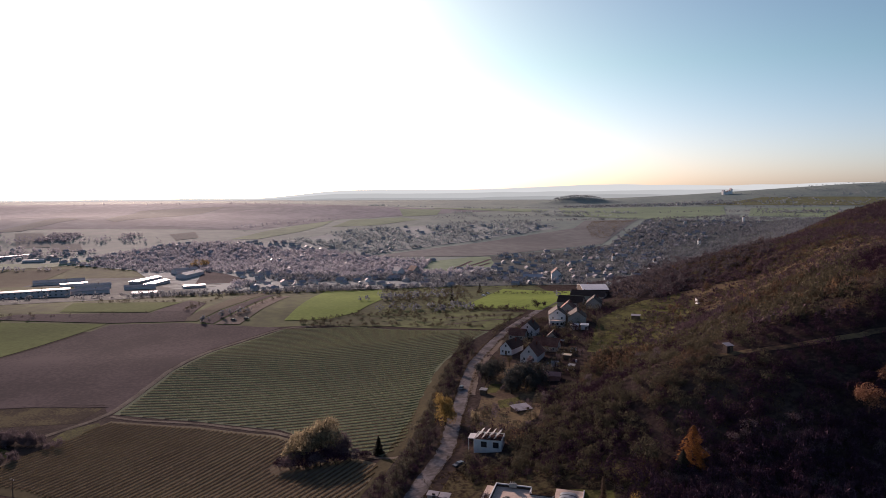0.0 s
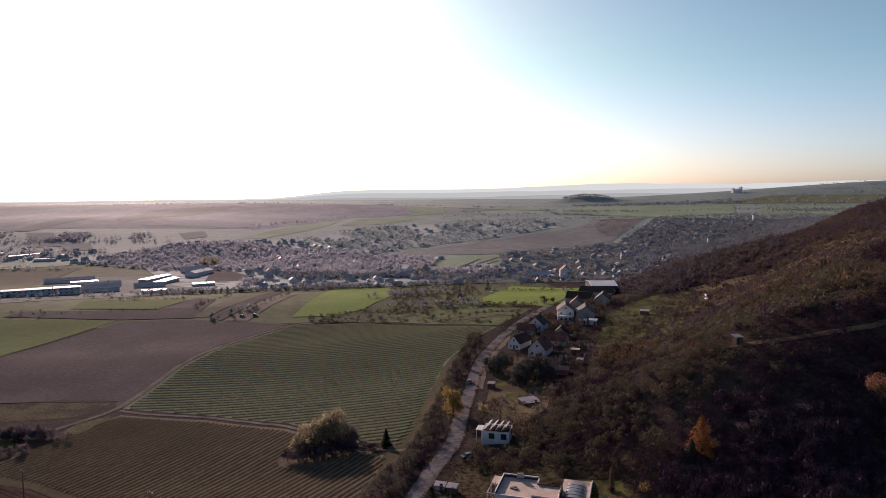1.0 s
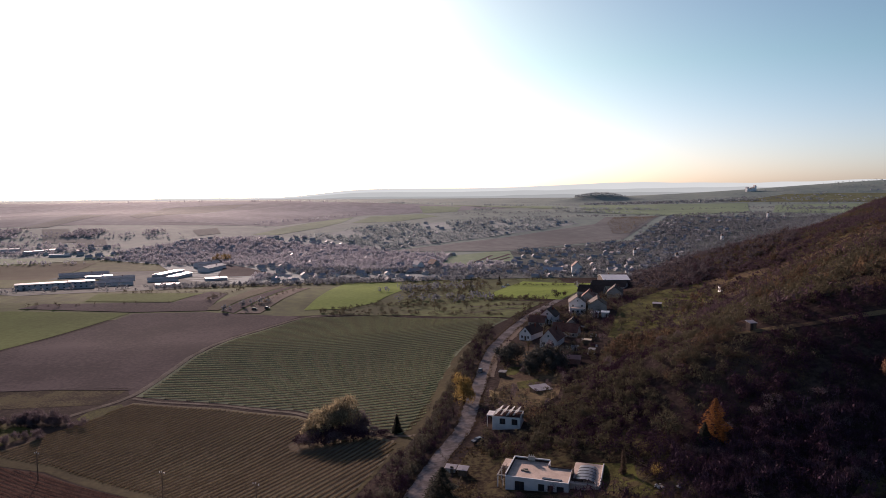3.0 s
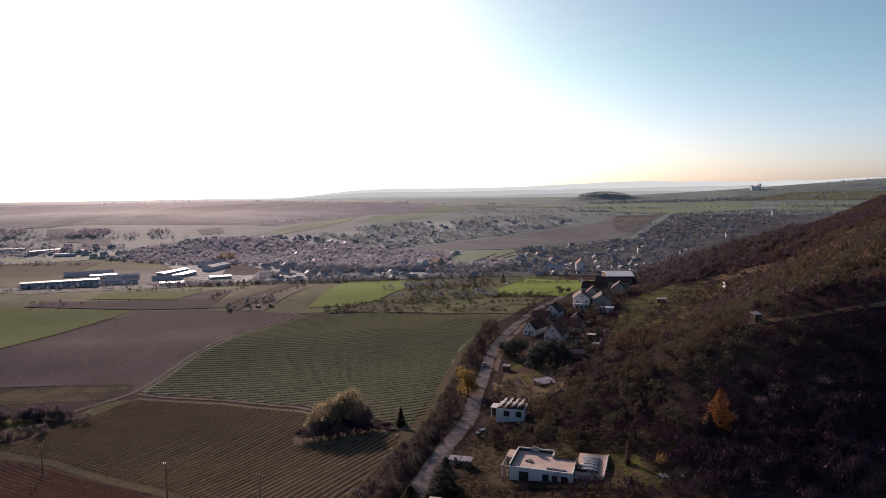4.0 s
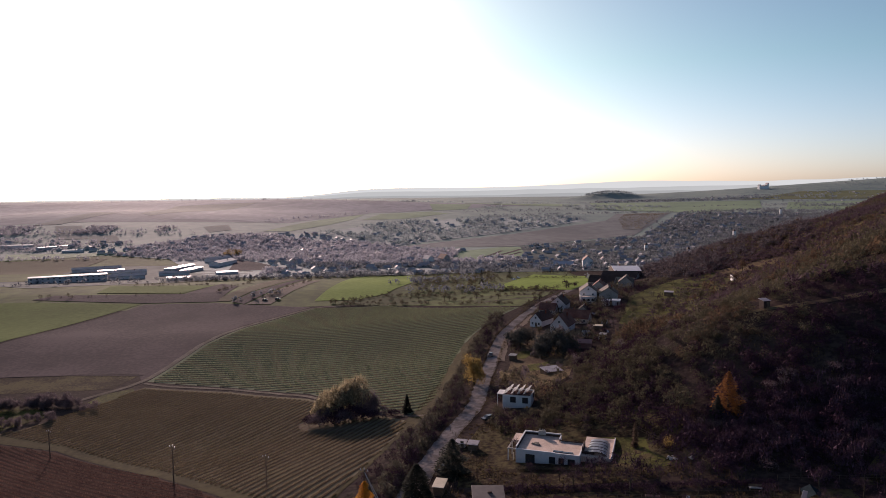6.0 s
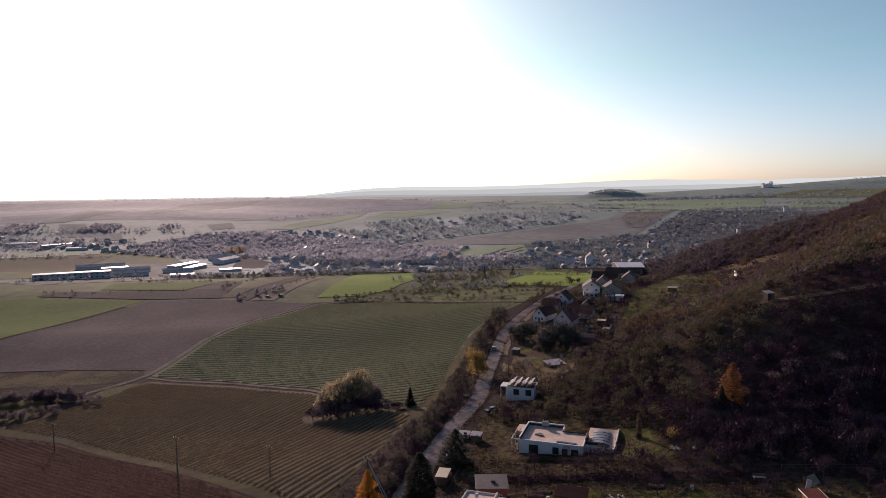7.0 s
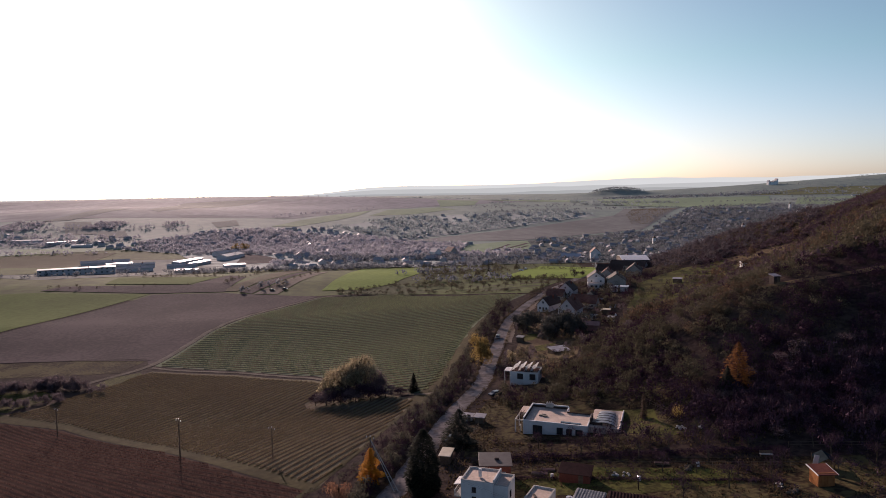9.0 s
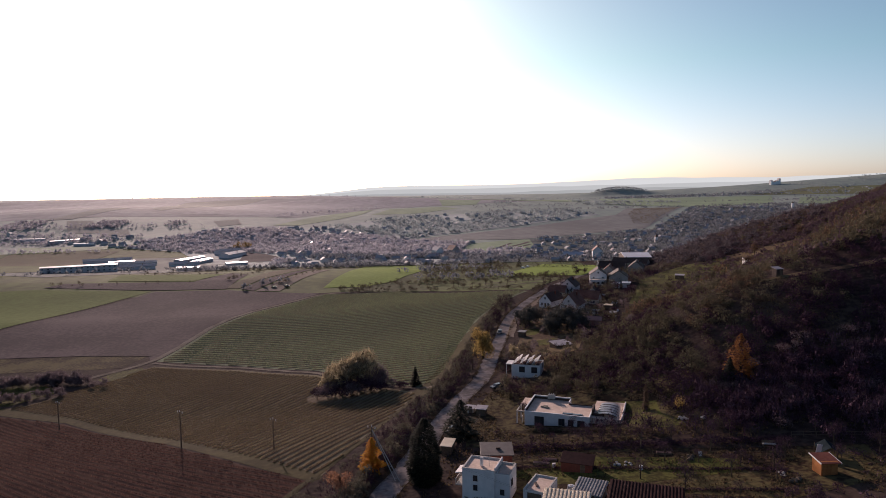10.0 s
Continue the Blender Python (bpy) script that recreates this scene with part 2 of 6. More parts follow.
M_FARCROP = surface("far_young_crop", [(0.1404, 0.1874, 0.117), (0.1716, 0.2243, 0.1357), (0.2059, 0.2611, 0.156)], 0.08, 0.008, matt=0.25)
# Far woods: haze is put into these pale blue-grey leaf colours.
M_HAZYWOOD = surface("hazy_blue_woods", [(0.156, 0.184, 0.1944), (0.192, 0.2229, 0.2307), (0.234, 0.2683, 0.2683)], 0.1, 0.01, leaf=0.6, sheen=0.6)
M_FARWOOD = surface("hazed_field_wood", [(0.2177, 0.2045, 0.2394), (0.3084, 0.292, 0.3193), (0.3991, 0.3651, 0.3775)], 0.1, 0.01, island=True, leaf=0.5, sheen=0.2)
# Garden ground tinted blue-grey for the hazy distance.
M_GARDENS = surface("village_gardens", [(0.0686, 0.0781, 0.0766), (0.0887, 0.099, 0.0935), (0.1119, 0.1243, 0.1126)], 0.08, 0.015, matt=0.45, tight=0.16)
M_TUFT = surface("dry_grass_tufts", [(0.045, 0.0317, 0.0212), (0.07, 0.0502, 0.0297), (0.1, 0.0735, 0.0403)], 0.4, 0.05, island=True, leaf=0.3)
M_STREAM = surface("grey_violet_bush_twigs", [(0.0851, 0.0658, 0.0745), (0.1073, 0.084, 0.0927), (0.1332, 0.1064, 0.1125)], 0.3, 0.05, island=True, leaf=0.5)
M_HILLGRASS = surface("hill_grass", [(0.0344, 0.0224, 0.0155), (0.0688, 0.0496, 0.0267), (0.1015, 0.08, 0.037)], 0.8, 0.06, bump=0.35, matt=0.7, tight=0.11)
# Far plain tone, pale and bluish in place of haze.
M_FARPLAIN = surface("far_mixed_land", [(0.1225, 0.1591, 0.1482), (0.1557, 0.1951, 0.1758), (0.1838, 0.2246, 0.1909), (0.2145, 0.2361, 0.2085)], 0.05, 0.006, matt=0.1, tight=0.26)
# Ploughed ridge soil, lightened towards grey in place of haze.
M_RIDGEFIELD = surface("hazed_ridge_field", [(0.1768, 0.163, 0.1744), (0.2156, 0.1994, 0.2111), (0.256, 0.2377, 0.2479)], 0.06, 0.006, tight=0.16, matt=0.35)
# Lighter copy of village_gardens; colour and sheen imitate haze.
M_HAZEGARDENS = surface("hazed_village_gardens", [(0.1015, 0.1174, 0.1223), (0.1242, 0.1405, 0.1414), (0.1534, 0.1656, 0.1607)], 0.08, 0.015, matt=0.35, sheen=0.2, tight=0.16)
M_LIME = surface("white_limewash", [(0.6, 0.585, 0.57), (0.7, 0.685, 0.665)], 0.8, 0.2, rough=0.85)
M_MAROON = surface("dark_maroon_roofing", [(0.03, 0.014, 0.014), (0.05, 0.024, 0.022)], 1.5, 0.3, rough=0.8, spec=0.02)
M_OLDSHEET = surface("weathered_sheet_roof", [(0.17, 0.165, 0.16), (0.26, 0.25, 0.24)], 1.2, 0.3, rough=0.55)
M_PALETWIG = surface("pale_bare_twigs", [(0.0975, 0.0668, 0.0732), (0.13, 0.0922, 0.0991), (0.169, 0.1212, 0.1275)], 0.4, 0.05, island=True, leaf=0.3)
M_STRIP = surface("field_edge_grass", [(0.0439, 0.0347, 0.0166), (0.058, 0.0458, 0.0214), (0.0729, 0.0584, 0.0261)], 0.5, 0.05, bump=0.12, matt=0.65, tight=0.16)
M_VALLEY = surface("valley_grass", [(0.055, 0.06, 0.026), (0.075, 0.085, 0.032), (0.1, 0.118, 0.04)], 0.12, 0.02, matt=0.5, tight=0.18)
M_DARKTREE = surface("dark_evergreen_leaves", [(0.042, 0.044, 0.042), (0.062, 0.063, 0.058), (0.09, 0.088, 0.075)], 0.5, 0.1, island=True, leaf=0.25)
M_OLIVECROP = surface("olive_young_crop", [(0.108, 0.132, 0.037), (0.135, 0.162, 0.046), (0.163, 0.192, 0.057)], 0.3, 0.015, bump=0.05, matt=0.7)
M_TERRACE = surface("tan_terrace_grass", [(0.0784, 0.051, 0.0356), (0.1176, 0.0816, 0.0497), (0.159, 0.1163, 0.0626)], 0.8, 0.06, bump=0.2, matt=0.7, tight=0.13)
# Lighter, greener copy of hill_grass; sunlight on the meadow is in its colour.
M_HILLSLOPE = surface("sun_brightened_hill_grass", [(0.064, 0.055, 0.026), (0.094, 0.086, 0.034), (0.125, 0.12, 0.041)], 0.6, 0.05, bump=0.2, matt=0.7, tight=0.13)
M_RUBBER = surface("tyre_rubber", [(0.015, 0.015, 0.015), (0.025, 0.025, 0.025)], 4, 1)

# ---- shaping helpers ----
rng = np.random.RandomState(7)


def part(name, bm, material, parent=None, label=""):
    me = bpy.data.meshes.new(name)
    bm.to_mesh(me)
    bm.free()
    me.materials.append(material)
    ob = new(name, me)
    if parent is not None:
        ob.parent = parent
    return tagged(ob, label=label)


def soup(name, verts, faces, material, parent=None, label=""):
    me = bpy.data.meshes.new(name)
    verts, faces = np.asarray(verts, np.float32), np.asarray(faces, np.int32)
    k = faces.shape[1]
    me.vertices.add(len(verts))
    me.vertices.foreach_set("co", verts.ravel())
    me.loops.add(faces.size)
    me.loops.foreach_set("vertex_index", faces.ravel())
    me.polygons.add(len(faces))
    me.polygons.foreach_set("loop_start", np.arange(len(faces), dtype=np.int32) * k)
    me.update(calc_edges=True)
    me.validate()
    me.materials.append(material)
    ob = new(name, me)
    if parent is not None:
        ob.parent = parent
    return tagged(ob, label=label)


def thing(name, x, y, z, turn=0.0, label="", category="", group=""):
    ob = new(name)
    ob.empty_display_size = 0.3
    ob.matrix_world = pose(x, y, z, 0, 0, turn)
    return tagged(ob, label=label, category=category, group=group)


def box(bm, cx, cy, cz, sx, sy, sz, bevel=0.0, turn=None):
    m = Matrix.Translation((cx, cy, cz))
    if turn is not None:
        m = m @ turn
    r = bmesh.ops.create_cube(bm, size=1, matrix=m @ Matrix.Diagonal((sx, sy, sz, 1)))
    if bevel:
        es = list({e for v in r["verts"] for e in v.link_edges})
        bmesh.ops.bevel(bm, geom=es, offset=bevel, segments=1, affect="EDGES")
    return bm


def cube(cx, cy, cz, sx, sy, sz, bevel=0.0, turn=None):
    return box(bmesh.new(), cx, cy, cz, sx, sy, sz, bevel, turn)


def rod(bm, a, b, r0, r1, n=6):
    a, b = Vector(a), Vector(b)
    d = b - a
    m = Matrix.Translation((a + b) / 2) @ d.to_track_quat("Z", "Y").to_matrix().to_4x4()
    bmesh.ops.create_cone(bm, cap_ends=True, segments=n, radius1=r0, radius2=r1, depth=d.length, matrix=m)
    return bm


# ---- the land ----
def sstep(a, b, v):
    v = np.clip((np.asarray(v, float) - a) / (b - a), 0, 1)
    return v * v * (3 - 2 * v)


def bump(x, y, cx, cy, rx, ry, turn=0.0):
    c, s = np.cos(np.radians(turn)), np.sin(np.radians(turn))
    u, v = ((x - cx) * c + (y - cy) * s) / rx, (-(x - cx) * s + (y - cy) * c) / ry
    return np.exp(-(u * u + v * v))


ROAD_Y = (60, 120, 160, 200, 250, 293, 340, 400, 460, 520, 600, 900)
ROAD_X = (-32, -14, 0, 9, 19, 28, 37, 52, 72, 100, 140, 240)


def road_x(y):
    return np.interp(y, ROAD_Y, ROAD_X)


def height(x, y):
    """Height of the land: valley floor to the west, the road on its shoulder, the scrub hill to the east, far ridges."""
    x, y = np.asarray(x, float), np.asarray(y, float)
    d = x - road_x(np.clip(y, 60, 900))
    spine = np.interp(y, (0, 150, 290, 420, 560, 680, 800, 1000, 1250, 1600, 2300, 3300, 5000), (4, 2.5, 0, 0, -3, -12, -16, -16, -12, 3, 8, 20, 10))
    near = 1 - sstep(420, 640, y)
    west = -16 * (1 - np.exp(-(np.maximum(-d, 0) / 95) ** 1.3)) * near - 4 * (1 - near) * sstep(1500, 1000, y)
    west = west - 4 * sstep(0, 22, -d) * sstep(165, 235, y) * sstep(430, 330, y)
    east = 0.075 * np.clip(d, 0, 100) * (1 - sstep(250, 520, y) * 0.6) * sstep(1200, 600, y)
    s = 0.864 * (x - 50) - 0.504 * (y - 180)
    rise = 52 * sstep(-32, 105, s) * sstep(135, 240, y) + 25 * sstep(90, 330, s) + 9 * bump(x, y, 85, 228, 34, 30) + 25.5 * bump(x, y, 256.9, 553, 103.8, 61.8, -116) + 36 * bump(x, y, 504, 583, 105.7, 137, -39.3)
    rise = rise * sstep(1500, 500, y - 0.25 * x)
    far = 36 * bump(x, y, -480, 2050, 760, 380) + 24 * bump(x, y, -1500, 2100, 600, 500) + 36 * bump(x, y, -640, 1330, 450, 300)
    far = far + 98 * bump(x, y, 2600, 3000, 1250, 520) + 28 * bump(x, y, 760, 2790, 130, 80)
    far = far - 2.2 * bump(x, y, 43, 173, 13, 10) - 5 * bump(x, y, 228, 420, 30, 42)
    return spine + west + east + rise + far


def at_ground(x, y):
    return float(height(x, y))


def steps(*spans):
    out = [spans[0][0]]
    for a, b, s in spans:
        n = max(1, int(round((b - a) / s)))
        out += list(np.linspace(a, b, n + 1)[1:])
    return np.array(out)


gx = steps((-4200, -1400, 140), (-1400, -600, 28), (-600, -190, 14), (-190, 290, 4), (290, 640, 12), (640, 1500, 32), (1500, 4200, 130))
gy = steps((-400, 70, 30), (70, 500, 4), (500, 900, 9), (900, 1700, 20), (1700, 2300, 26), (2300, 4860, 58))
GX, GY = np.meshgrid(gx, gy)
GZ = height(GX, GY)
nx, ny = len(gx), len(gy)
idx = np.arange(nx * ny).reshape(ny, nx)
quads = np.stack([idx[:-1, :-1].ravel(), idx[:-1, 1:].ravel(), idx[1:, 1:].ravel(), idx[1:, :-1].ravel()], 1)
ground = soup("ground", np.stack([GX.ravel(), GY.ravel(), GZ.ravel()], 1), quads, M_GROUND)
ground.data.polygons.foreach_set("use_smooth", [True] * len(ground.data.polygons))
# Land beyond about y 880 takes the plain's haze-lightened tone.
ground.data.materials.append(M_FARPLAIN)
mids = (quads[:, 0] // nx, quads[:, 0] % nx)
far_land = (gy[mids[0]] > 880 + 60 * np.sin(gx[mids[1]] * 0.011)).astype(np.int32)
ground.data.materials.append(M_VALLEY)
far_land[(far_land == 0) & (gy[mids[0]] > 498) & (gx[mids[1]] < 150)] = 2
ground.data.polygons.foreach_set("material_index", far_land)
tagged(ground, label="rough autumn grassland of a broad valley and hillside", category="ground", kind="structure")


def drape(name, corners, material, lift, cell=8.0, label="", category="field"):
    """A sheet that follows the land inside an outline."""
    bm = bmesh.new()
    bm.faces.new([bm.verts.new((x, y, 0)) for x, y in corners])
    xs, ys = [c[0] for c in corners], [c[1] for c in corners]
    if cell <= 10:
        cell = 4.0
    for k, (lo, hi) in enumerate(((min(xs), max(xs)), (min(ys), max(ys)))):
        v = lo + cell if cell > 4 else (-190, 70)[k] + 4 * math.ceil((lo - (-190, 70)[k]) / 4 + 0.01)
        while v < hi - 0.3 * (cell if cell > 4 else 0.1):
            co, no = ((v, 0, 0), (1, 0, 0)) if k == 0 else ((0, v, 0), (0, 1, 0))
            bmesh.ops.bisect_plane(bm, geom=bm.verts[:] + bm.edges[:] + bm.faces[:], plane_co=co, plane_no=no)
            v += cell
    for v in bm.verts:
        v.co.z = at_ground(v.co.x, v.co.y) + lift
    bmesh.ops.recalc_face_normals(bm, faces=bm.faces[:])
    for f in bm.faces:
        if f.normal.z < 0:
            f.normal_flip()
    ob = part(name, bm, material)
    return tagged(ob, label=label, category=category, kind="structure")


def ribbon(name, xs, ys, width, material, lift, step=3.0, label="", category="road", ragged=0.0):
    """A road or track along a line of places, draped over the land."""
    xs, ys = np.array(xs, float), np.array(ys, float)
    s = np.concatenate([[0], np.cumsum(np.hypot(np.diff(xs), np.diff(ys)))])
    t = np.linspace(0, s[-1], int(s[-1] / step) + 2)
    px, py = np.interp(t, s, xs), np.interp(t, s, ys)
    k = np.ones(7) / 7
    px[3:-3], py[3:-3] = np.convolve(px, k, "valid"), np.convolve(py, k, "valid")
    tx, ty = np.gradient(px), np.gradient(py)
    n = np.hypot(tx, ty)
    tx, ty = tx / n, ty / n
    v = []
    cols = (-0.5, -0.17, 0.17, 0.5)
    for c in cols:
        w = c * width + (ragged * (np.random.RandomState(int(abs(c) * 100) + 3).rand(len(px)) - 0.5) if abs(c) > 0.4 else 0)
        qx, qy = px + ty * w, py - tx * w
        v.append(np.stack([qx, qy, height(qx, qy) + lift + (0.05 if abs(c) < 0.3 else 0)], 1))
    m = len(px)
    verts = np.concatenate(v)
    f = []
    for c in range(len(cols) - 1):
        a = np.arange(m - 1) + c * m
        f.append(np.stack([a, a + m, a + m + 1, a + 1], 1))
    ob = soup(name, verts, np.concatenate(f), material)
    return tagged(ob, label=label, category=category, kind="structure")


VILLAGE_FIELD = [(34, 871), (52, 985), (118, 1037), (146, 1038), (137, 918), (72, 877)]
A_OUT = [(-128, 317), (-85, 300), (-47, 276), (-13, 236), (-5, 227), (-12, 195), (-21, 163), (-25, 150), (-45, 170), (-79, 203), (-126, 240), (-160, 257), (-152, 264), (-138, 292)]
B_OUT = [(-131, 327), (-125, 393), (-113, 434), (-79, 492), (-27, 488), (56, 410), (35, 376), (23, 350), (12, 295), (5, 248), (-2, 232), (-16, 245), (-48, 284), (-88, 308)]
C_OUT = [(-230, 281), (-158, 250), (-125, 235.5), (-75, 196), (-46, 167), (-26, 149), (-46, 105), (-110, 90), (-230, 150)]
D_OUT = [(-320, 330), (-250, 400), (-208, 519), (-156, 520), (-82, 497), (-116, 442), (-128, 398), (-134, 328), (-141, 342), (-180, 346), (-215, 345)]
drape("vineyard_field", A_OUT, M_SOIL, 0.04, 8, "olive-brown soil of the vineyard beside the lane")
drape("vineyard_field", B_OUT, M_SOIL_GREEN, 0.04, 8, "dark green grassed soil of the middle vineyard")
drape("vineyard_field", C_OUT, M_SOIL_RED, 0.04, 8, "reddish brown soil of the bare vineyard below the poles")
drape("ploughed_field", D_OUT, M_PLOUGH, 0.05, 10, "dark brown ploughed field on the valley floor")
drape("grass_strip", [(-230, 290), (-159, 259), (-124, 242.5), (-76.5, 205.5), (-42.5, 172.5), (-24, 151.5), (-26, 149), (-46, 168), (-75, 197), (-125, 236.5), (-158, 251), (-230, 282)], M_STRIP, 0.06, 8, "green grass strip between two vineyards", "grass")
drape("meadow", [(-290, 335), (-213, 342), (-178, 343), (-140, 338), (-143, 317), (-197, 315), (-280, 300)], M_HILLGRASS, 0.07, 10, "dull green meadow beside the ditch", "grass")
drape("meadow", [(-240, 300), (-170, 296), (-150, 282), (-160, 262), (-240, 275)], M_LAWN, 0.07, 10, "green meadow behind the stream bushes", "grass")
drape("crop_field", [(-520, 560), (-330, 528), (-307, 532), (-212, 521), (-252, 404), (-420, 430)], M_OLIVECROP, 0.15, 15, "bright green young crop field on the valley floor")
drape("ploughed_field", [(-304, 539), (-294, 555), (-191, 554), (-180, 616), (-160, 596), (-157, 524), (-210, 523)], M_PLOUGH, 0.3, 12, "dark ploughed strip between green fields")
drape("crop_field", [(-265, 563), (-275, 610), (-182, 605), (-194, 556)], M_OLIVECROP, 0.3, 12, "yellow-green crop field beside the farm buildings")
drape("crop_field", [(-83, 519), (-69, 689), (-13, 692), (-10, 606), (-30, 539), (-50, 518)], M_CROP, 0.3, 12, "green crop field at the edge of the village")
drape("crop_field", [(55, 538), (110, 690), (172, 640), (152, 581), (104, 484)], M_CROP, 0.3, 12, "brilliant green crop field beside the lane")
drape("crop_field", VILLAGE_FIELD, M_FARCROP, 0.5, 20, "small green field among village gardens")
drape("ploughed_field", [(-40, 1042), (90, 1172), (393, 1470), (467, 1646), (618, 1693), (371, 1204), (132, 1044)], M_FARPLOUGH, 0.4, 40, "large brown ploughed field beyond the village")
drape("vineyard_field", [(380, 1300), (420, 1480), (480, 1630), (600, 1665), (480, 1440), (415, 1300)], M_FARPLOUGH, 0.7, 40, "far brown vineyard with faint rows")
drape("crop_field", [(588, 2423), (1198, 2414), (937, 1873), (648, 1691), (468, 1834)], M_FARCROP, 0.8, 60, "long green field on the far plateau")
drape("crop_field", [(990, 1850), (1240, 2300), (1560, 2300), (1200, 1760)], M_FARCROP, 0.8, 60, "green field below the far hill")
drape("tilled_strip", [(-132, 513), (-120, 570), (-110, 640), (-96, 640), (-104, 580), (-114, 511)], M_TAN, 0.3, 12, "pale tan tilled strip at the village edge")
drape("tilled_strip", [(-146, 523), (-128, 600), (-119, 660), (-112, 660), (-123, 570), (-134, 514)], M_PLOUGH, 0.3, 12, "dark brown tilled strip at the village edge")
drape("tilled_strip", [(-160, 526), (-148, 600), (-140, 680), (-122, 680), (-131, 600), (-148, 524)], M_SOIL, 0.3, 12, "brown tilled strip at the village edge")
drape("meadow", [(-69, 506), (-29, 533), (-3, 517), (64, 511), (91, 476), (57, 413), (-3, 477)], M_VALLEY, 0.2, 10, "sunlit green meadow with fruit trees", "grass")
drape("dry_slope", [(-1700, 1250), (-800, 1200), (-480, 1250), (-260, 1320), (-120, 1620), (100, 1800), (300, 2000), (-100, 2120), (-900, 2150), (-1700, 2100)], M_HAZESLOPE, 0.2, 30, "hazed violet-grey slope of the far ridge")
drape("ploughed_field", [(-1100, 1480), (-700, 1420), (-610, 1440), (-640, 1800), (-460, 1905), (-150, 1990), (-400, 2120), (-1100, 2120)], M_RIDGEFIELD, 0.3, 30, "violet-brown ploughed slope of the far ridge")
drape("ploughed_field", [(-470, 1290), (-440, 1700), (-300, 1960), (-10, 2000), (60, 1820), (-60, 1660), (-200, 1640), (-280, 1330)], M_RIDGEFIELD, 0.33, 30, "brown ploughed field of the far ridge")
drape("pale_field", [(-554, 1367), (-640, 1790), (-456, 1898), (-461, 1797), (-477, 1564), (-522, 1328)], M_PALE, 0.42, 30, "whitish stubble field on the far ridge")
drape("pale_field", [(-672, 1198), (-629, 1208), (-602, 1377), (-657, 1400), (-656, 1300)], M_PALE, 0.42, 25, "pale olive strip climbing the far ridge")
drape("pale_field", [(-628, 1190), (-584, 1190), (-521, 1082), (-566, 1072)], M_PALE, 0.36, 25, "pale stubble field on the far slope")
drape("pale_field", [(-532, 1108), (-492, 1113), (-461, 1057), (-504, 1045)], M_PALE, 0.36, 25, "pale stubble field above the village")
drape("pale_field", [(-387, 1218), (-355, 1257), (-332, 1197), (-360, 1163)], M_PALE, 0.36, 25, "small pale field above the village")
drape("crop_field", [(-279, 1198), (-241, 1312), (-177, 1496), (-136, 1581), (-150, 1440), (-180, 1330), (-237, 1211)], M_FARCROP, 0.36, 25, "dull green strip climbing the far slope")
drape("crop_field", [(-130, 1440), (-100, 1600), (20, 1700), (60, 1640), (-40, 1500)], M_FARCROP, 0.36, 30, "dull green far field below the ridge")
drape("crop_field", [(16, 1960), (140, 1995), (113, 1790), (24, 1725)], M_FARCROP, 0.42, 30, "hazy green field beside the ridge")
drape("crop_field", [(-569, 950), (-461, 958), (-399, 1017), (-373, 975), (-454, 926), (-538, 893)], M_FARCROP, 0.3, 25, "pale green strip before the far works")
drape("meadow", [(-540, 880), (-414, 912), (-398, 765), (-399, 712), (-470, 690)], M_SOIL, 0.3, 25, "dull tan meadow behind the works building", "grass")
drape("meadow", [(-600, 640), (-360, 690), (-330, 760), (-640, 760)], M_MEADOW, 0.5, 25, "green field behind the farm buildings", "grass")
drape("ploughed_field", [(-220, 773), (-242, 889), (-212, 868), (-153, 786)], M_PLOUGH, 0.5, 20, "small dark field inside the village")
drape("crop_field", [(150, 2300), (420, 2380), (520, 2250), (430, 2000), (120, 2060)], M_FARCROP, 0.8, 60, "hazy green field on the far plain")
drape("meadow", [(1150, 2480), (1500, 2700), (2100, 2500), (1700, 2330)], M_MEADOW, 0.8, 60, "green field high on the far hill", "grass")
drape("rough_grass", [(7, 160), (10, 186), (16.5, 204), (34, 206), (56, 195), (66, 178), (64, 160), (50, 152), (30, 154), (12, 158)], M_HILLGRASS, 0.04, 8, "rough olive grass round the villa", "grass")
drape("rough_grass", [(14, 130), (15, 152), (34, 150), (66, 143), (86, 140), (84, 126), (60, 120), (34, 130)], M_HILLGRASS, 0.04, 8, "rough olive grass of the allotments", "grass")
drape("rough_grass", [(87, 141), (100, 152), (128, 156), (160, 150), (160, 145), (100, 140)], M_HILLGRASS, 0.04, 8, "rough olive grass beyond the hut", "grass")
drape("garden_lawn", [(44.5, 181), (49, 178.5), (55, 174), (53.5, 165), (58, 157.5), (51.5, 157), (45, 164), (46, 172)], M_LAWN, 0.07, 5, "green garden lawn beside the covered pool", "grass")
drape("garden_lawn", [(14, 142), (30, 147), (60, 139), (58, 133), (36, 132), (20, 136)], M_LAWN, 0.07, 5, "green allotment lawn with sheds", "grass")
MEADOW = [(96, 340), (108, 372), (128, 426), (150, 455), (172, 470), (201, 470), (194, 440), (187, 410), (172, 380), (150, 350), (134, 323), (118, 322)]
TERRACE = [(150, 350), (187, 410), (201, 470), (224, 452), (246, 412), (270, 398), (290, 380), (290, 310), (222, 306), (184, 330)]
drape("hill_meadow", MEADOW, M_HILLSLOPE, 0.03, 8, "sunlit olive grass slope with scattered trees", "grass")
drape("hill_terrace", [(203, 472), (226, 454), (248, 414), (272, 400), (292, 382), (420, 430), (420, 600), (300, 580), (220, 520)], M_HILLGRASS, 0.12, 8, "tan grass tracks between scrub on the upper slope", "grass")
drape("hill_terrace", TERRACE, M_TERRACE, 0.03, 8, "tan grass strips between low hedges up the hillside", "grass")
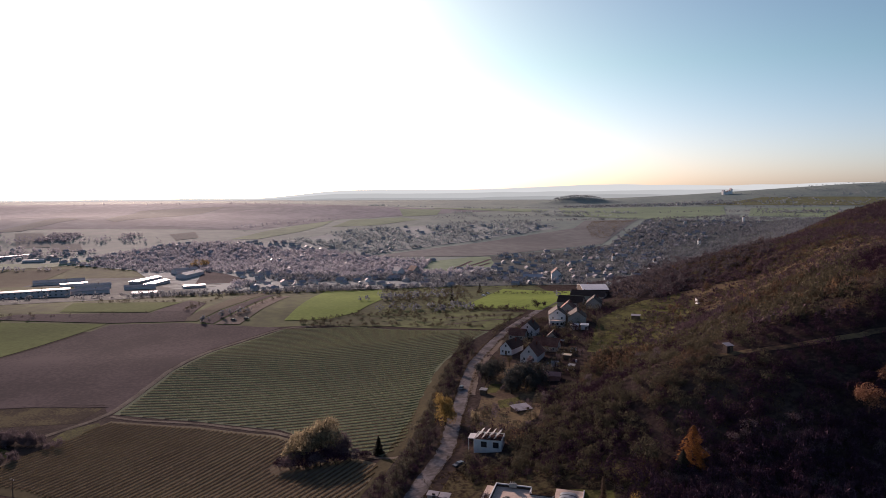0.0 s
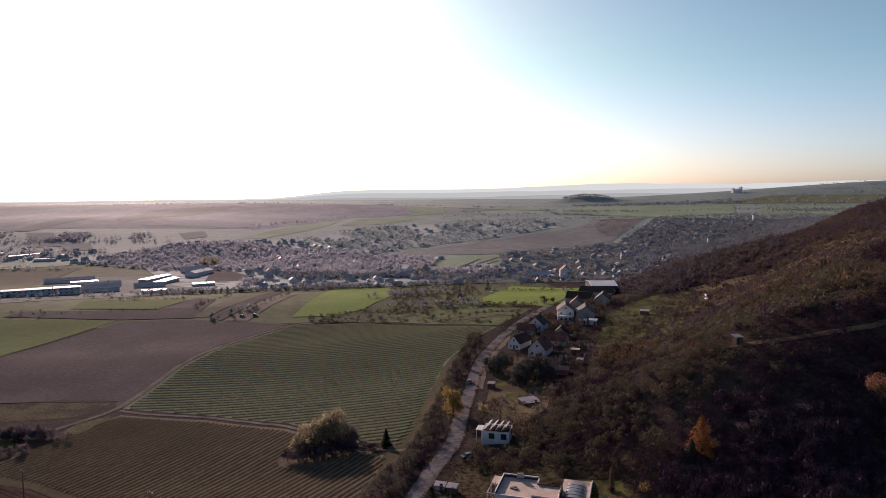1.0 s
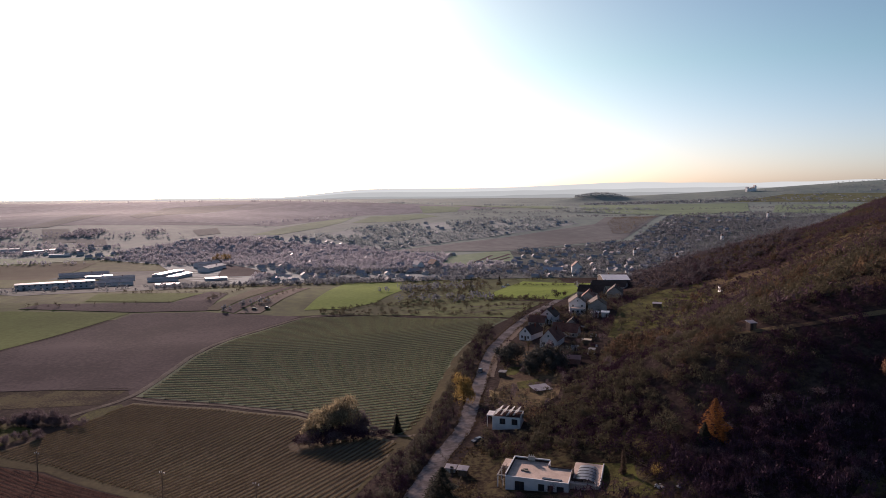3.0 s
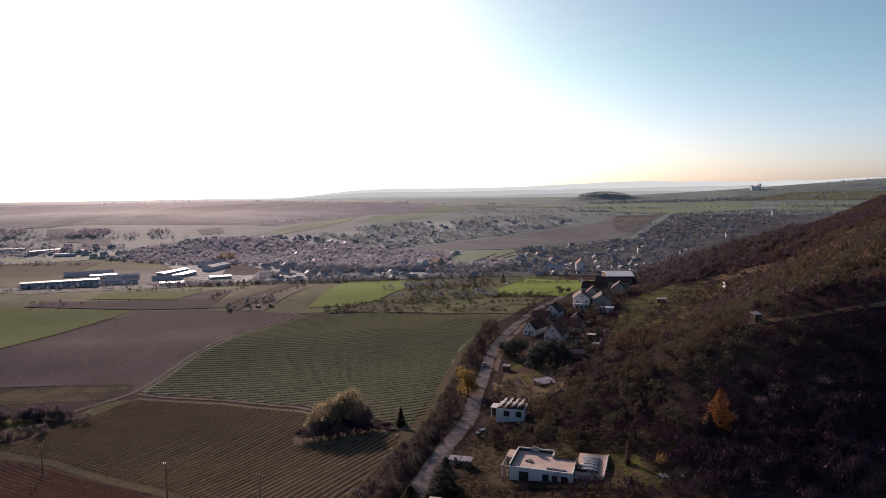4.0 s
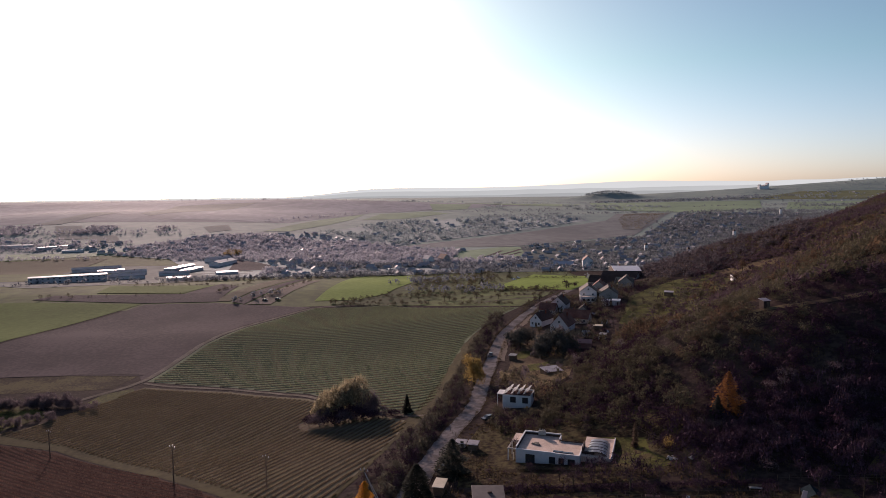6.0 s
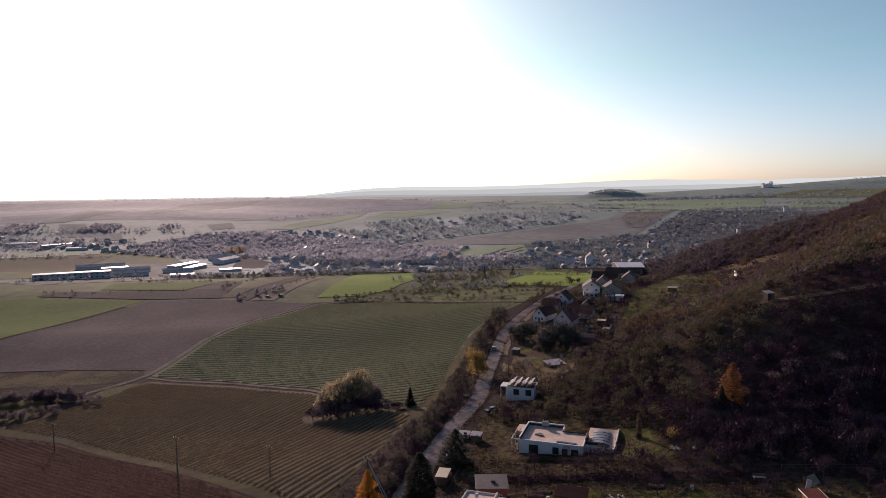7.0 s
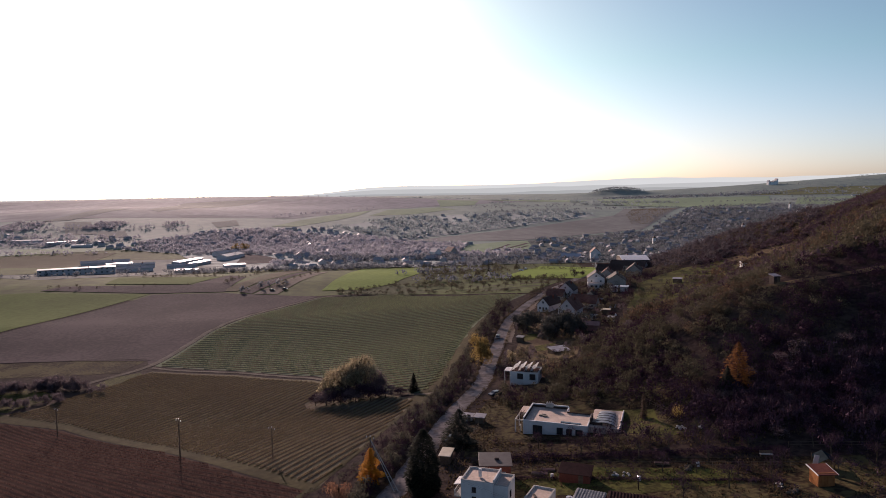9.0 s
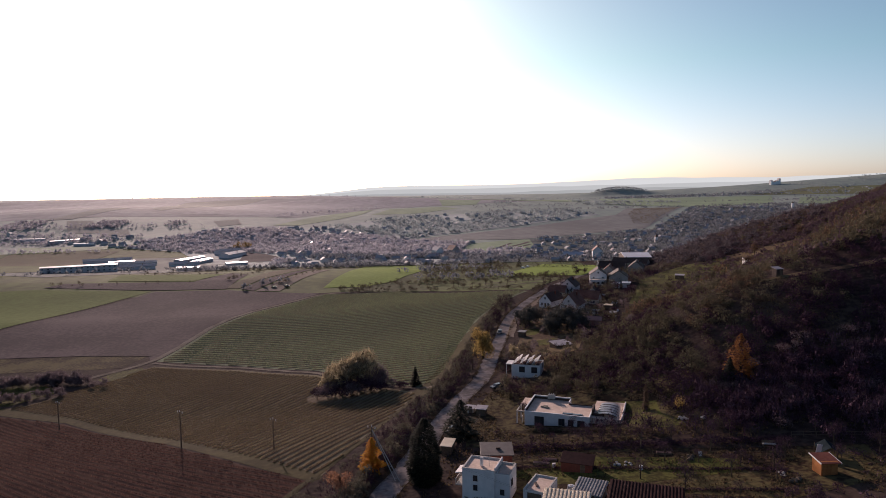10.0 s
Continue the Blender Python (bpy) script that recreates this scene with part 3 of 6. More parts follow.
drape("garden_lawn", [(-144, 297), (-143, 308), (-133, 316), (-130, 311), (-133, 301), (-138, 291)], M_LAWN, 0.09, 5, "small bright meadow at the vineyard corner", "grass")
LANE_LAWNS = [[(37, 330), (47, 330), (46, 312), (36.5, 311)], [(40, 271), (49, 273), (48, 260), (39, 260)], [(36, 285), (41, 297), (47, 295), (41, 283)]]
drape("rough_grass", [(22, 228), (31, 262), (37, 290), (45, 318), (52, 336), (64, 322), (66, 300), (58, 268), (50, 240), (36, 226)], M_TERRACE, 0.05, 8, "tan rough grass of the lane gardens", "grass")
for lawn in LANE_LAWNS:
    drape("garden_lawn", lawn, M_LAWN, 0.09, 5, "small bright garden lawn beside the lane", "grass")
drape("garden_lawn", [(108, 356), (116, 378), (126, 394), (147, 356), (136, 326), (122, 342)], M_LAWN, 0.07, 6, "sunlit grass terrace on the hillside", "grass")
drape("garden_lawn", [(150, 404), (168, 440), (186, 446), (180, 415), (164, 394)], M_LAWN, 0.07, 6, "sunlit grass terrace on the hillside", "grass")

ROAD_LX = (-30, -12.5, -6, -2, 1, 8, 16, 21, 27, 32.5, 39, 55, 72, 100, 140)
ROAD_LY = (70, 128, 150, 166, 179, 201, 222, 252, 283, 312, 339, 382, 420, 480, 560)
ribbon("road", ROAD_LX, ROAD_LY, 5.6, M_ROAD, 0.09, 3.0, "worn pale asphalt lane along the foot of the hill", "road", 0.7)
ribbon("gravel_verge", (30.5, 34.3, 37.5, 44.5, 53.5, 60), (283, 303, 320, 341, 365, 382), 3.6, M_TAN, 0.1, 3, "pale trodden gravel verge beside the lane", "verge", 0.9)
ribbon("grass_verge", (-8, 0, 7, 14, 25, 34), (215, 239, 264, 301, 350, 364), 7.0, M_STRIP, 0.065, 4, "olive grass verge beside the dirt track", "grass", 1.2)
ribbon("dirt_track", (-48, -30, -26, -18, -8, 1, 8, 15, 26, 34), (100, 142, 152, 172, 212, 236, 262, 300, 348, 360), 1.7, M_STRIP, 0.09, 3, "rutted grassy track beside the vineyards", "track", 0.6)
ribbon("dirt_track", (-131, -120, -85, -47, -14, 0), (324, 317, 304, 280, 240, 229), 2.0, M_DIRT, 0.11, 3, "pale dirt track between two vineyards", "track", 0.6)
ribbon("dirt_track", (-150, -132.5, -130, -126.3, -115, -96.5, -80.5, -40), (300, 325, 360, 398, 437, 468, 495, 497), 3.2, M_DIRT, 0.13, 4, "pale dirt track climbing between fields", "track", 0.8)
ribbon("hill_track", (98, 104, 113, 122, 130, 138, 147, 156, 166), (219, 216, 212, 209.5, 207, 206, 204.5, 203.5, 203), 2.4, M_TERRACE, 0.12, 3, "tan grassy track over the hill spur", "track", 1.0)
for xs, ys, wide, lift in (((70, 92, 112), (880, 930, 986), 5.0, 0.62), ((101, 122, 141), (924, 962, 1005), 6.0, 0.62), ((114, 136), (920, 962), 5.0, 0.62), ((36, 60, 82), (490, 478, 465), 2.2, 0.34), ((33, 54, 75), (455, 453, 448), 2.0, 0.34)):
    ribbon("furrow", xs, ys, wide, M_PLOUGH, lift, 4, "dark furrow between grass strips", "furrow", 0.8)
ribbon("ditch", (-320, -250, -215, -178, -138), (352, 346, 344, 345, 339), 2.0, M_PLOUGH, 0.15, 4, "dark overgrown ditch across the meadow", "ditch", 0.8)


# ---- vines, row after row ----
def rows_in(outline, azimuth, gap):
    o = np.array(outline, float)
    d = np.array([math.sin(radians(azimuth)), math.cos(radians(azimuth))])
    n = np.array([d[1], -d[0]])
    u, w = o @ d, o @ n
    for k in np.arange(w.min() + gap, w.max(), gap):
        cuts = []
        for i in range(len(o)):
            j = (i + 1) % len(o)
            if (w[i] - k) * (w[j] - k) < 0:
                f = (k - w[i]) / (w[j] - w[i])
                cuts.append(u[i] + f * (u[j] - u[i]))
        cuts.sort()
        for a, b in zip(cuts[::2], cuts[1::2]):
            if b - a > 6:
                yield d, n, k, a + 2, b - 2


def vines(name, outline, azimuth, gap, material, tall, label, step=0.5, width=0.3, skip=None, strip=0.85):
    """Rows of thin leaning canes and leaf tufts, open enough for the low sun to pass."""
    tris, SV, SF = [], [], []
    r = np.random.RandomState(5)
    for d, n, k, a, b in rows_in(outline, azimuth, gap):
        t = np.arange(a, b, step)
        m = len(t)
        t = t + step * 0.6 * (r.rand(m) - 0.5)
        off = k + 0.1 * np.sin(t * 0.05 + k) + 0.1 * (r.rand(m) - 0.5)
        cx, cy = d[0] * t + n[0] * off, d[1] * t + n[1] * off
        keep = r.rand(m) > 0.06
        if skip is not None:
            keep &= np.hypot((cx - skip[0]) / skip[2], (cy - skip[1]) / skip[3]) > 1
        cx, cy = cx[keep], cy[keep]
        m = len(cx)
        z = height(cx, cy) + 0.08
        h = tall * (0.55 + 0.7 * r.rand(m))
        ang = r.rand(m) * 6.283
        w = width * (0.6 + 0.8 * r.rand(m))
        lx, ly = (r.rand(m) - 0.5) * 0.25, (r.rand(m) - 0.5) * 0.25
        dx, dy = (d[0] * np.cos(ang) + 0.35 * n[0] * np.sin(ang)) * w, (d[1] * np.cos(ang) + 0.35 * n[1] * np.sin(ang)) * w
        tris.append(np.stack([np.stack([cx - dx, cy - dy, z + 0.15 * h], 1), np.stack([cx + dx, cy + dy, z + 0.3 * h * r.rand(m)], 1), np.stack([cx + lx, cy + ly, z + h], 1)], 1))
        if m > 3 and strip:
            ends = np.linspace(a, b, max(3, int((b - a) / 5)))
            q = []
            for w2 in (-strip / 2, strip / 2):
                ex, ey = d[0] * ends + n[0] * (k + w2), d[1] * ends + n[1] * (k + w2)
                q.append(np.stack([ex, ey, height(ex, ey) + 0.08], 1))
            i = np.arange(len(ends) - 1)
            SF.append(np.stack([i, i + len(ends), i + len(ends) + 1, i + 1], 1) + sum(len(w3) for w3 in SV))
            SV.append(np.concatenate(q))
    if SV:
        tagged(soup("weeded_strips", np.concatenate(SV), np.concatenate(SF), M_WEED), label="dark weeded soil strips under the vines", category="soil", kind="stuff")
    v = np.concatenate(tris).reshape(-1, 3)
    ob = soup(name, v, np.arange(len(v)).reshape(-1, 3), material)
    return tagged(ob, label=label, category="vines", kind="stuff")


vines("vine_rows", A_OUT, 30, 2.6, M_VINE, 0.65, "rows of olive-brown autumn vines", 0.1, 0.2, (-27, 240, 17, 13))
vines("vine_rows", B_OUT, 96, 3.9, M_VINE_GREEN, 0.7, "rows of greenish autumn vines on grassed soil", 0.15, 0.24, None, 1.0)
vines("vine_rows", C_OUT, 127, 1.75, M_VINE_BROWN, 0.6, "rows of bare reddish brown vines", 0.22, 0.24, None, 0)
vines("vine_rows", [(380, 1300), (420, 1480), (480, 1630), (600, 1665), (480, 1440), (415, 1300)], 62, 14.0, M_VINE, 1.6, "far rows of vines beyond the village", 1.2, 1.6, None, 0)



# ---- trees and scrub ----
def leaf_cloud(seed, count, size, clumps=6, wide=1.0, tall=1.0, twigs=0.3, hollow=0.45):
    """Leaf and twig triangles of a crown of about unit radius that stands on z = 0."""
    r = np.random.RandomState(seed)
    cen = np.stack([(r.rand(clumps) - 0.5) * 1.2 * wide, (r.rand(clumps) - 0.5) * 1.2 * wide, tall * (0.35 + 0.9 * r.rand(clumps))], 1)
    rad = 0.38 + 0.3 * r.rand(clumps)
    pick = r.randint(0, clumps, count)
    v = r.normal(size=(count, 3))
    v /= np.linalg.norm(v, axis=1)[:, None]
    dist = hollow + (1 - hollow) * r.rand(count) ** 0.5
    v[:, 2] = np.where(r.rand(count) < 0.75, np.abs(v[:, 2]), v[:, 2])
    c = cen[pick] + v * (rad[pick] * dist)[:, None]
    c[:, 2] = np.abs(c[:, 2])
    a, b = r.normal(size=(count, 3)), r.normal(size=(count, 3))
    for q in (a, b):
        q -= 0.8 * v * np.sum(q * v, 1)[:, None]
    a /= np.linalg.norm(a, axis=1)[:, None]
    b /= np.linalg.norm(b, axis=1)[:, None]
    s = size * (0.6 + 0.8 * r.rand(count))
    a, b = a * s[:, None], b * s[:, None]
    thin = r.rand(count) < twigs
    up = np.stack([r.normal(size=count) * 0.35, r.normal(size=count) * 0.35, np.ones(count)], 1)
    a[thin] = up[thin] * (size * 2.6)
    b[thin] *= 0.16
    return np.stack([c, c + a, c + b], 1)


def place(clouds, spots, seed=1):
    """Joins copies of the clouds at (x, y, radius, height factor), each turned at random."""
    r = np.random.RandomState(seed)
    out = []
    for x, y, rad, tall in spots:
        t = clouds[r.randint(len(clouds))]
        a = r.rand() * 6.283
        c, s = math.cos(a), math.sin(a)
        q = t.reshape(-1, 3)
        p = np.stack([(q[:, 0] * c - q[:, 1] * s) * rad, (q[:, 0] * s + q[:, 1] * c) * rad, q[:, 2] * rad * tall], 1)
        p += (x, y, at_ground(x, y) - 0.15)
        out.append(p)
    v = np.concatenate(out)
    return v, np.arange(len(v)).reshape(-1, 3)


def scrub(name, clouds, spots, material, label, category="scrub", seed=1):
    if len(spots) == 0:
        return None
    v, f = place(clouds, spots, seed)
    return tagged(soup(name, v, f, material), label=label, category=category, kind="stuff")


def wave(x, y, s, o=0.0):
    return noise.noise((x * s + o, y * s - o, o * 0.7))


def inside(x, y, poly):
    hit = False
    for i in range(len(poly)):
        (x0, y0), (x1, y1) = poly[i], poly[i - 1]
        if (y0 > y) != (y1 > y) and x < (x1 - x0) * (y - y0) / (y1 - y0) + x0:
            hit = not hit
    return hit


CLOUD_FINE = [leaf_cloud(210 + i, 200, 0.15, 7, 0.95, 0.85, 0.08, 0.62) for i in range(6)]
CLOUD_LOW = [leaf_cloud(230 + i, 38, 0.4, 5, 1.0, 0.75, 0.06, 0.45) for i in range(6)]
CLOUD_TWIG = [leaf_cloud(10 + i, 84, 0.215, 5, 0.95, 0.9, 0.35, 0.65) for i in range(6)]
CLOUD_LEAF = [leaf_cloud(30 + i, 96, 0.215, 5, 0.9, 0.95, 0.1, 0.7) for i in range(6)]
CLOUD_FAR = [leaf_cloud(50 + i, 26, 0.44, 4, 0.85, 0.9, 0.0, 0.4) for i in range(6)]

bare, olive, grey, bramble, stream = [], [], [], [], []
CLEAR_YARDS = ((30, 175, 14), (43, 173, 9), (29.4, 219, 6.5), (10, 133, 9), (13, 146, 6), (72, 130, 6), (77, 137, 4), (60, 350, 9), (57, 343, 7), (69, 334, 10), (66, 327, 7), (81, 352, 9), (67, 296, 9), (78, 391, 8))
CLEAR_SLOPE = ((98, 418, 10), (68, 384, 7), (189, 416, 6), (148, 414, 6), (65, 287, 7), (72, 289, 7), (46, 245, 6), (46, 252, 5), (40, 312, 4), (106, 217, 5), (9, 186, 5), (24, 187, 5), (36, 187, 5), (47, 182, 4), (50, 172, 6), (51, 163, 6))


def clear_of(x, y):
    off = x - np.interp(y, ROAD_LY, ROAD_LX)
    if 100 < y < 540 and -4.3 < off < (7.5 if 285 < y < 390 else 4.3):
        return False
    return all((x - cx) ** 2 + (y - cy) ** 2 > r * r for cx, cy, r in CLEAR_YARDS + CLEAR_SLOPE)


BELT = [(128, 300), (150, 340), (184, 330), (222, 306), (196, 286), (146, 214), (124, 231), (118, 270)]
spur = {"bare": [], "olive": [], "rust": []}
slope = {"bare": [], "olive": [], "rust": []}
for _ in range(38000):
    x, y = 25 + 400 * rng.rand(), 150 + 500 * rng.rand()
    s = 0.864 * (x - 50) - 0.504 * (y - 180)
    if s > 200 or s < -34 or x < road_x(y) + 20 + 40 * sstep(270, 320, y) * sstep(460, 430, y) or (y < 172 + 8 * wave(x, y, 0.05) and x < 62):
        continue
    gap = wave(x, y, 0.02, 3.1) + 0.4 * wave(x, y, 0.08, 1.7)
    if y > 340 and (0.504 * (x - 168) + 0.864 * (y - 385) + 5 * wave(x, y, 0.02, 6.0)) % 26 < 2.6 and rng.rand() < 0.8:
        continue
    tone = wave(x, y, 0.025, 9.0) + 0.7 * (rng.rand() - 0.5)
    if y < 300 and not inside(x, y, TERRACE):
        if rng.rand() < 0.28 or gap > 0.7 or 104 < x < 165 and abs(y - np.interp(x, (104, 113, 130, 147, 165), (216, 212, 207, 204.5, 203))) < 2.0:
            continue
        spot = (x, y, 1.1 + 1.9 * rng.rand() ** 1.6, 0.85 + 0.5 * rng.rand())
        belt = inside(x, y, BELT)
        # The spur's shaded front is painted in: darker scrub is chosen there.
        dark = sstep(66, 112, x) * sstep(238, 206, y - 0.2 * (x - 140))
        kind = "rust" if tone > 0.62 - 0.22 * belt + 0.2 * dark else ("olive" if tone > 0.0 - 0.25 * belt + 0.6 * dark else "bare")
        # Belt trees join the upper slope's brighter tones, as if sunlit.
        (slope if belt else spur)[kind].append(spot)
        continue
    if inside(x, y, MEADOW):
        if rng.rand() > 0.12 + 0.2 * (gap > 0.15):
            continue
    elif inside(x, y, TERRACE):
        if rng.rand() > 0.05 + 0.2 * (gap > 0.25):
            continue
    elif inside(x, y, BELT) or y < 340:
        slope["rust" if tone > 0.35 else ("olive" if tone > -0.15 else "bare")].append((x, y, 1.2 + 1.7 * rng.rand(), 0.9 + 0.5 * rng.rand()))
        continue
    elif gap > 0.55:
        continue
    spot = (x, y, 1.1 + 1.3 * rng.rand() ** 1.6, 0.75 + 0.4 * rng.rand())
    slope["rust" if tone > 0.55 else ("olive" if tone > 0.3 else "bare")].append(spot)
for _ in range(260):
    x, y = 130 + 240 * rng.rand(), 300 + 240 * rng.rand()
    s = 0.864 * (x - 50) - 0.504 * (y - 180)
    if -20 < s < 150 and (inside(x, y, TERRACE) or inside(x, y, MEADOW) or rng.rand() < 0.35):
        slope[("rust", "olive", "bare")[rng.randint(3)]].append((x, y, 1.8 + 1.4 * rng.rand(), 1.0 + 0.4 * rng.rand()))
# low hedges that run straight up the slope between the strips
for along in np.arange(-70, 130, 8.5):
    for up in np.arange(-30, 110, 1.1):
        x = 168 + 0.504 * along + 0.864 * up + 0.5 * rng.normal()
        y = 385 + 0.864 * along - 0.504 * up + 0.5 * rng.normal()
        if not (inside(x, y, TERRACE) or inside(x, y, MEADOW) and rng.rand() < 0.5) or wave(x, y, 0.04, along) > 0.12:
            continue
        slope[("bare", "olive", "bare")[rng.randint(3)]].append((x, y, 0.9 + 0.8 * rng.rand() ** 2, 0.8 + 0.4 * rng.rand()))
for _ in range(1150):
    y = 125 + 270 * rng.rand()
    x = road_x(y) - 5.5 - 7 * rng.rand() * sstep(110, 160, y)
    spot = (x, y, 0.7 + 1.3 * rng.rand() ** 2, 0.9 + 0.5 * rng.rand())
    (bramble if rng.rand() < 0.6 else (bare if rng.rand() < 0.6 else olive)).append(spot)
for _ in range(560):
    y = 108 + 108 * rng.rand()
    tx, rx = np.interp(y, (100, 142, 152, 172, 212), (-48, -30, -26, -18, -8)), road_x(y)
    x = tx + 2.5 + (rx - tx - 7) * rng.rand()
    (bramble, bare, bare)[rng.randint(3)].append((x, y, 0.5 + 0.9 * rng.rand() ** 2, 0.9 + 0.5 * rng.rand()))
for _ in range(900):
    x, y = 62 + 88 * rng.rand(), 104 + 48 * rng.rand()
    if x < 80 and y > 123:
        continue
    if wave(x, y, 0.07, 4.0) > -0.1:
        (grey, bare)[rng.randint(2)].append((x, y, 0.6 + 1.2 * rng.rand() ** 2, 0.8 + 0.5 * rng.rand()))
for _ in range(620):
    x, y = 58 + 95 * rng.rand(), 122 + 56 * rng.rand()
    if x < 78 and y < 150 or x < 86 + 20 * wave(x, y, 0.05) and y < 140:
        continue
    grey.append((x, y, 0.8 + 1.5 * rng.rand(), 1.0 + 0.8 * rng.rand()))
for _ in range(230):
    x, y = 34 + 75 * rng.rand(), 152 + 22 * rng.rand()
    if x < 60 and y > 160:
        continue
    grey.append((x, y, 0.9 + 1.3 * rng.rand(), 1.0 + 0.7 * rng.rand()))
for _ in range(1900):
    y = 226 + 215 * rng.rand()
    x = road_x(y) + 5 + 45 * rng.rand()
    garden = y < 335 and x < 64
    if wave(x, y, 0.06, 2.0) > (0.02 if garden else 0.4) or garden and any(inside(x, y, lawn) for lawn in LANE_LAWNS):
        continue
    spot = (x, y, (0.6 if garden else 0.8) + 1.5 * rng.rand() ** 2, 0.9 + 0.6 * rng.rand())
    (bare, olive, stream if garden else olive, bramble)[rng.randint(4)].append(spot)
for _ in range(620):
    x, y = 20 + 52 * rng.rand(), 191 + 36 * rng.rand()
    if x < road_x(y) + 9 or math.hypot(x - 28, y - 217) < 7:
        continue
    (olive, bare, olive)[rng.randint(3)].append((x, y, 0.7 + 1.2 * rng.rand(), 0.9 + 0.4 * rng.rand()))
for _ in range(90):
    x, y = 53.5 + 10 * rng.rand(), 160 + 13 * rng.rand()
    if math.hypot((x - 59) / 5.5, (y - 166.5) / 5) < 1:
        grey.append((x, y, 0.8 + 0.7 * rng.rand(), 0.8 + 0.4 * rng.rand()))
for _ in range(700):
    x, y = 84 + 82 * rng.rand(), 338 + 146 * rng.rand()
    if inside(x, y, MEADOW) and rng.rand() < 0.8 or x < road_x(y) + 36:
        continue
    (bare, olive, bramble)[rng.randint(3)].append((x, y, 1.0 + 1.8 * rng.rand(), 0.9 + 0.5 * rng.rand()))
for _ in range(150):
    x, y = 18 + 70 * rng.rand(), 186 + 50 * rng.rand()
    if math.hypot(x - 28, y - 217) < 10 or x < road_x(y) + 7:
        continue
    (olive if rng.rand() < 0.6 else bare).append((x, y, 0.8 + 1.3 * rng.rand(), 1.0))
for cx, cy, rx, ry, n in ((-178, 290, 14, 4, 70), (-160, 293, 9, 4, 64), (-146, 291, 6, 3, 22), (-166, 268, 12, 3, 40), (-150, 274, 7, 3, 18), (-140, 286, 5, 3, 10), (-200, 272, 20, 5, 40)):
    for _ in range(n):
        stream.append((cx + rx * rng.normal() * 0.5, cy + ry * rng.normal() * 0.5, (1.4 if cx < -152 and cy > 280 else 0.8) + 1.3 * rng.rand(), 0.95 + 0.4 * rng.rand()))
weeds, tussocks = [], []
for _ in range(1500):
    x, y = 14 + 110 * rng.rand(), 114 + 60 * rng.rand()
    if wave(x, y, 0.06, 8.0) + 0.3 * (rng.rand() - 0.5) < 0.0 or 16 < x < 60 and 132 < y < 140:
        continue
    weeds.append((x, y, 0.4 + 0.8 * rng.rand() ** 2, 0.8 + 0.5 * rng.rand()))
for _ in range(900):
    x, y = 6 + 18 * rng.rand(), 150 + 56 * rng.rand()
    if x > np.interp(y, ROAD_LY, ROAD_LX) + 4.5 and wave(x, y, 0.1, 5.0) > -0.15:
        tussocks.append((x, y, 0.25 + 0.5 * rng.rand() ** 2, 0.6 + 0.4 * rng.rand()))
for _ in range(1500):
    x, y = 30 + 100 * rng.rand(), 112 + 44 * rng.rand()
    if wave(x, y, 0.08, 5.0) > -0.05:
        tussocks.append((x, y, 0.25 + 0.45 * rng.rand() ** 2, 0.5 + 0.4 * rng.rand()))
tussocks = [p for p in tussocks if clear_of(p[0], p[1])]
weeds = [p for p in weeds if clear_of(p[0], p[1])]
bare, olive, grey, bramble = [[p for p in q if clear_of(p[0], p[1])] for q in (bare, olive, grey, bramble)]
for some in (spur, slope):
    for kind in some:
        some[kind] = [p for p in some[kind] if clear_of(p[0], p[1])]
back = []
for _ in range(9000):
    x, y = 165 + 560 * rng.rand(), 470 + 520 * rng.rand()
    s = 0.864 * (x - 50) - 0.504 * (y - 180)
    if s < -150 + 0.1 * (y - 470) or s > 40 or x < road_x(y) + 30 or wave(x, y, 0.012, 5.0) > 0.45:
        continue
    back.append((x, y, 1.6 + 2.0 * rng.rand(), 0.85 + 0.4 * rng.rand()))
scrub("hill_woods", [leaf_cloud(80 + i, 44, 0.4, 4, 0.9, 1.0, 0.15, 0.6) for i in range(5)], back, M_FOOTWOOD, "leafless woods on the far hillside, greyed by haze", "woods", 6)
scrub("bramble_hedgerow", CLOUD_LEAF, bramble, M_LEAFY, "brown bramble hedgerow along the lane", "hedgerow", 5)
scrub("stream_bushes", [leaf_cloud(90 + i, 200, 0.2, 4, 0.8, 1.0, 0.2, 0.65) for i in range(4)], stream, M_STREAM, "rounded grey-tan leafless bushes along the stream", "bushes", 8)
verge = []
for _ in range(1500):
    y = 128 + 270 * rng.rand()
    x = np.interp(y, ROAD_LY, ROAD_LX) + rng.choice([-1, 1]) * (2.7 + 1.3 * rng.rand() ** 2)
    verge.append((x, y, 0.35 + 0.5 * rng.rand() ** 2, 0.6 + 0.4 * rng.rand()))
scrub("verge_weeds", [leaf_cloud(99 + i, 26, 0.34, 3, 1.0, 0.7, 0.3, 0.5) for i in range(4)], verge, M_TUFT, "dry olive weeds along the lane edges", "weeds", 10)
scrub("grass_tussocks", [leaf_cloud(195 + i, 26, 0.3, 3, 1.1, 0.7, 0.5, 0.5) for i in range(4)], tussocks, M_TUFT, "dry olive grass tussocks over the garden plots", "grass", 19)
scrub("garden_weeds", [leaf_cloud(95 + i, 40, 0.3, 3, 1.0, 0.8, 0.3, 0.6) for i in range(4)], weeds, M_GREYTWIG, "dark dead weeds and brambles in the gardens", "weeds", 9)
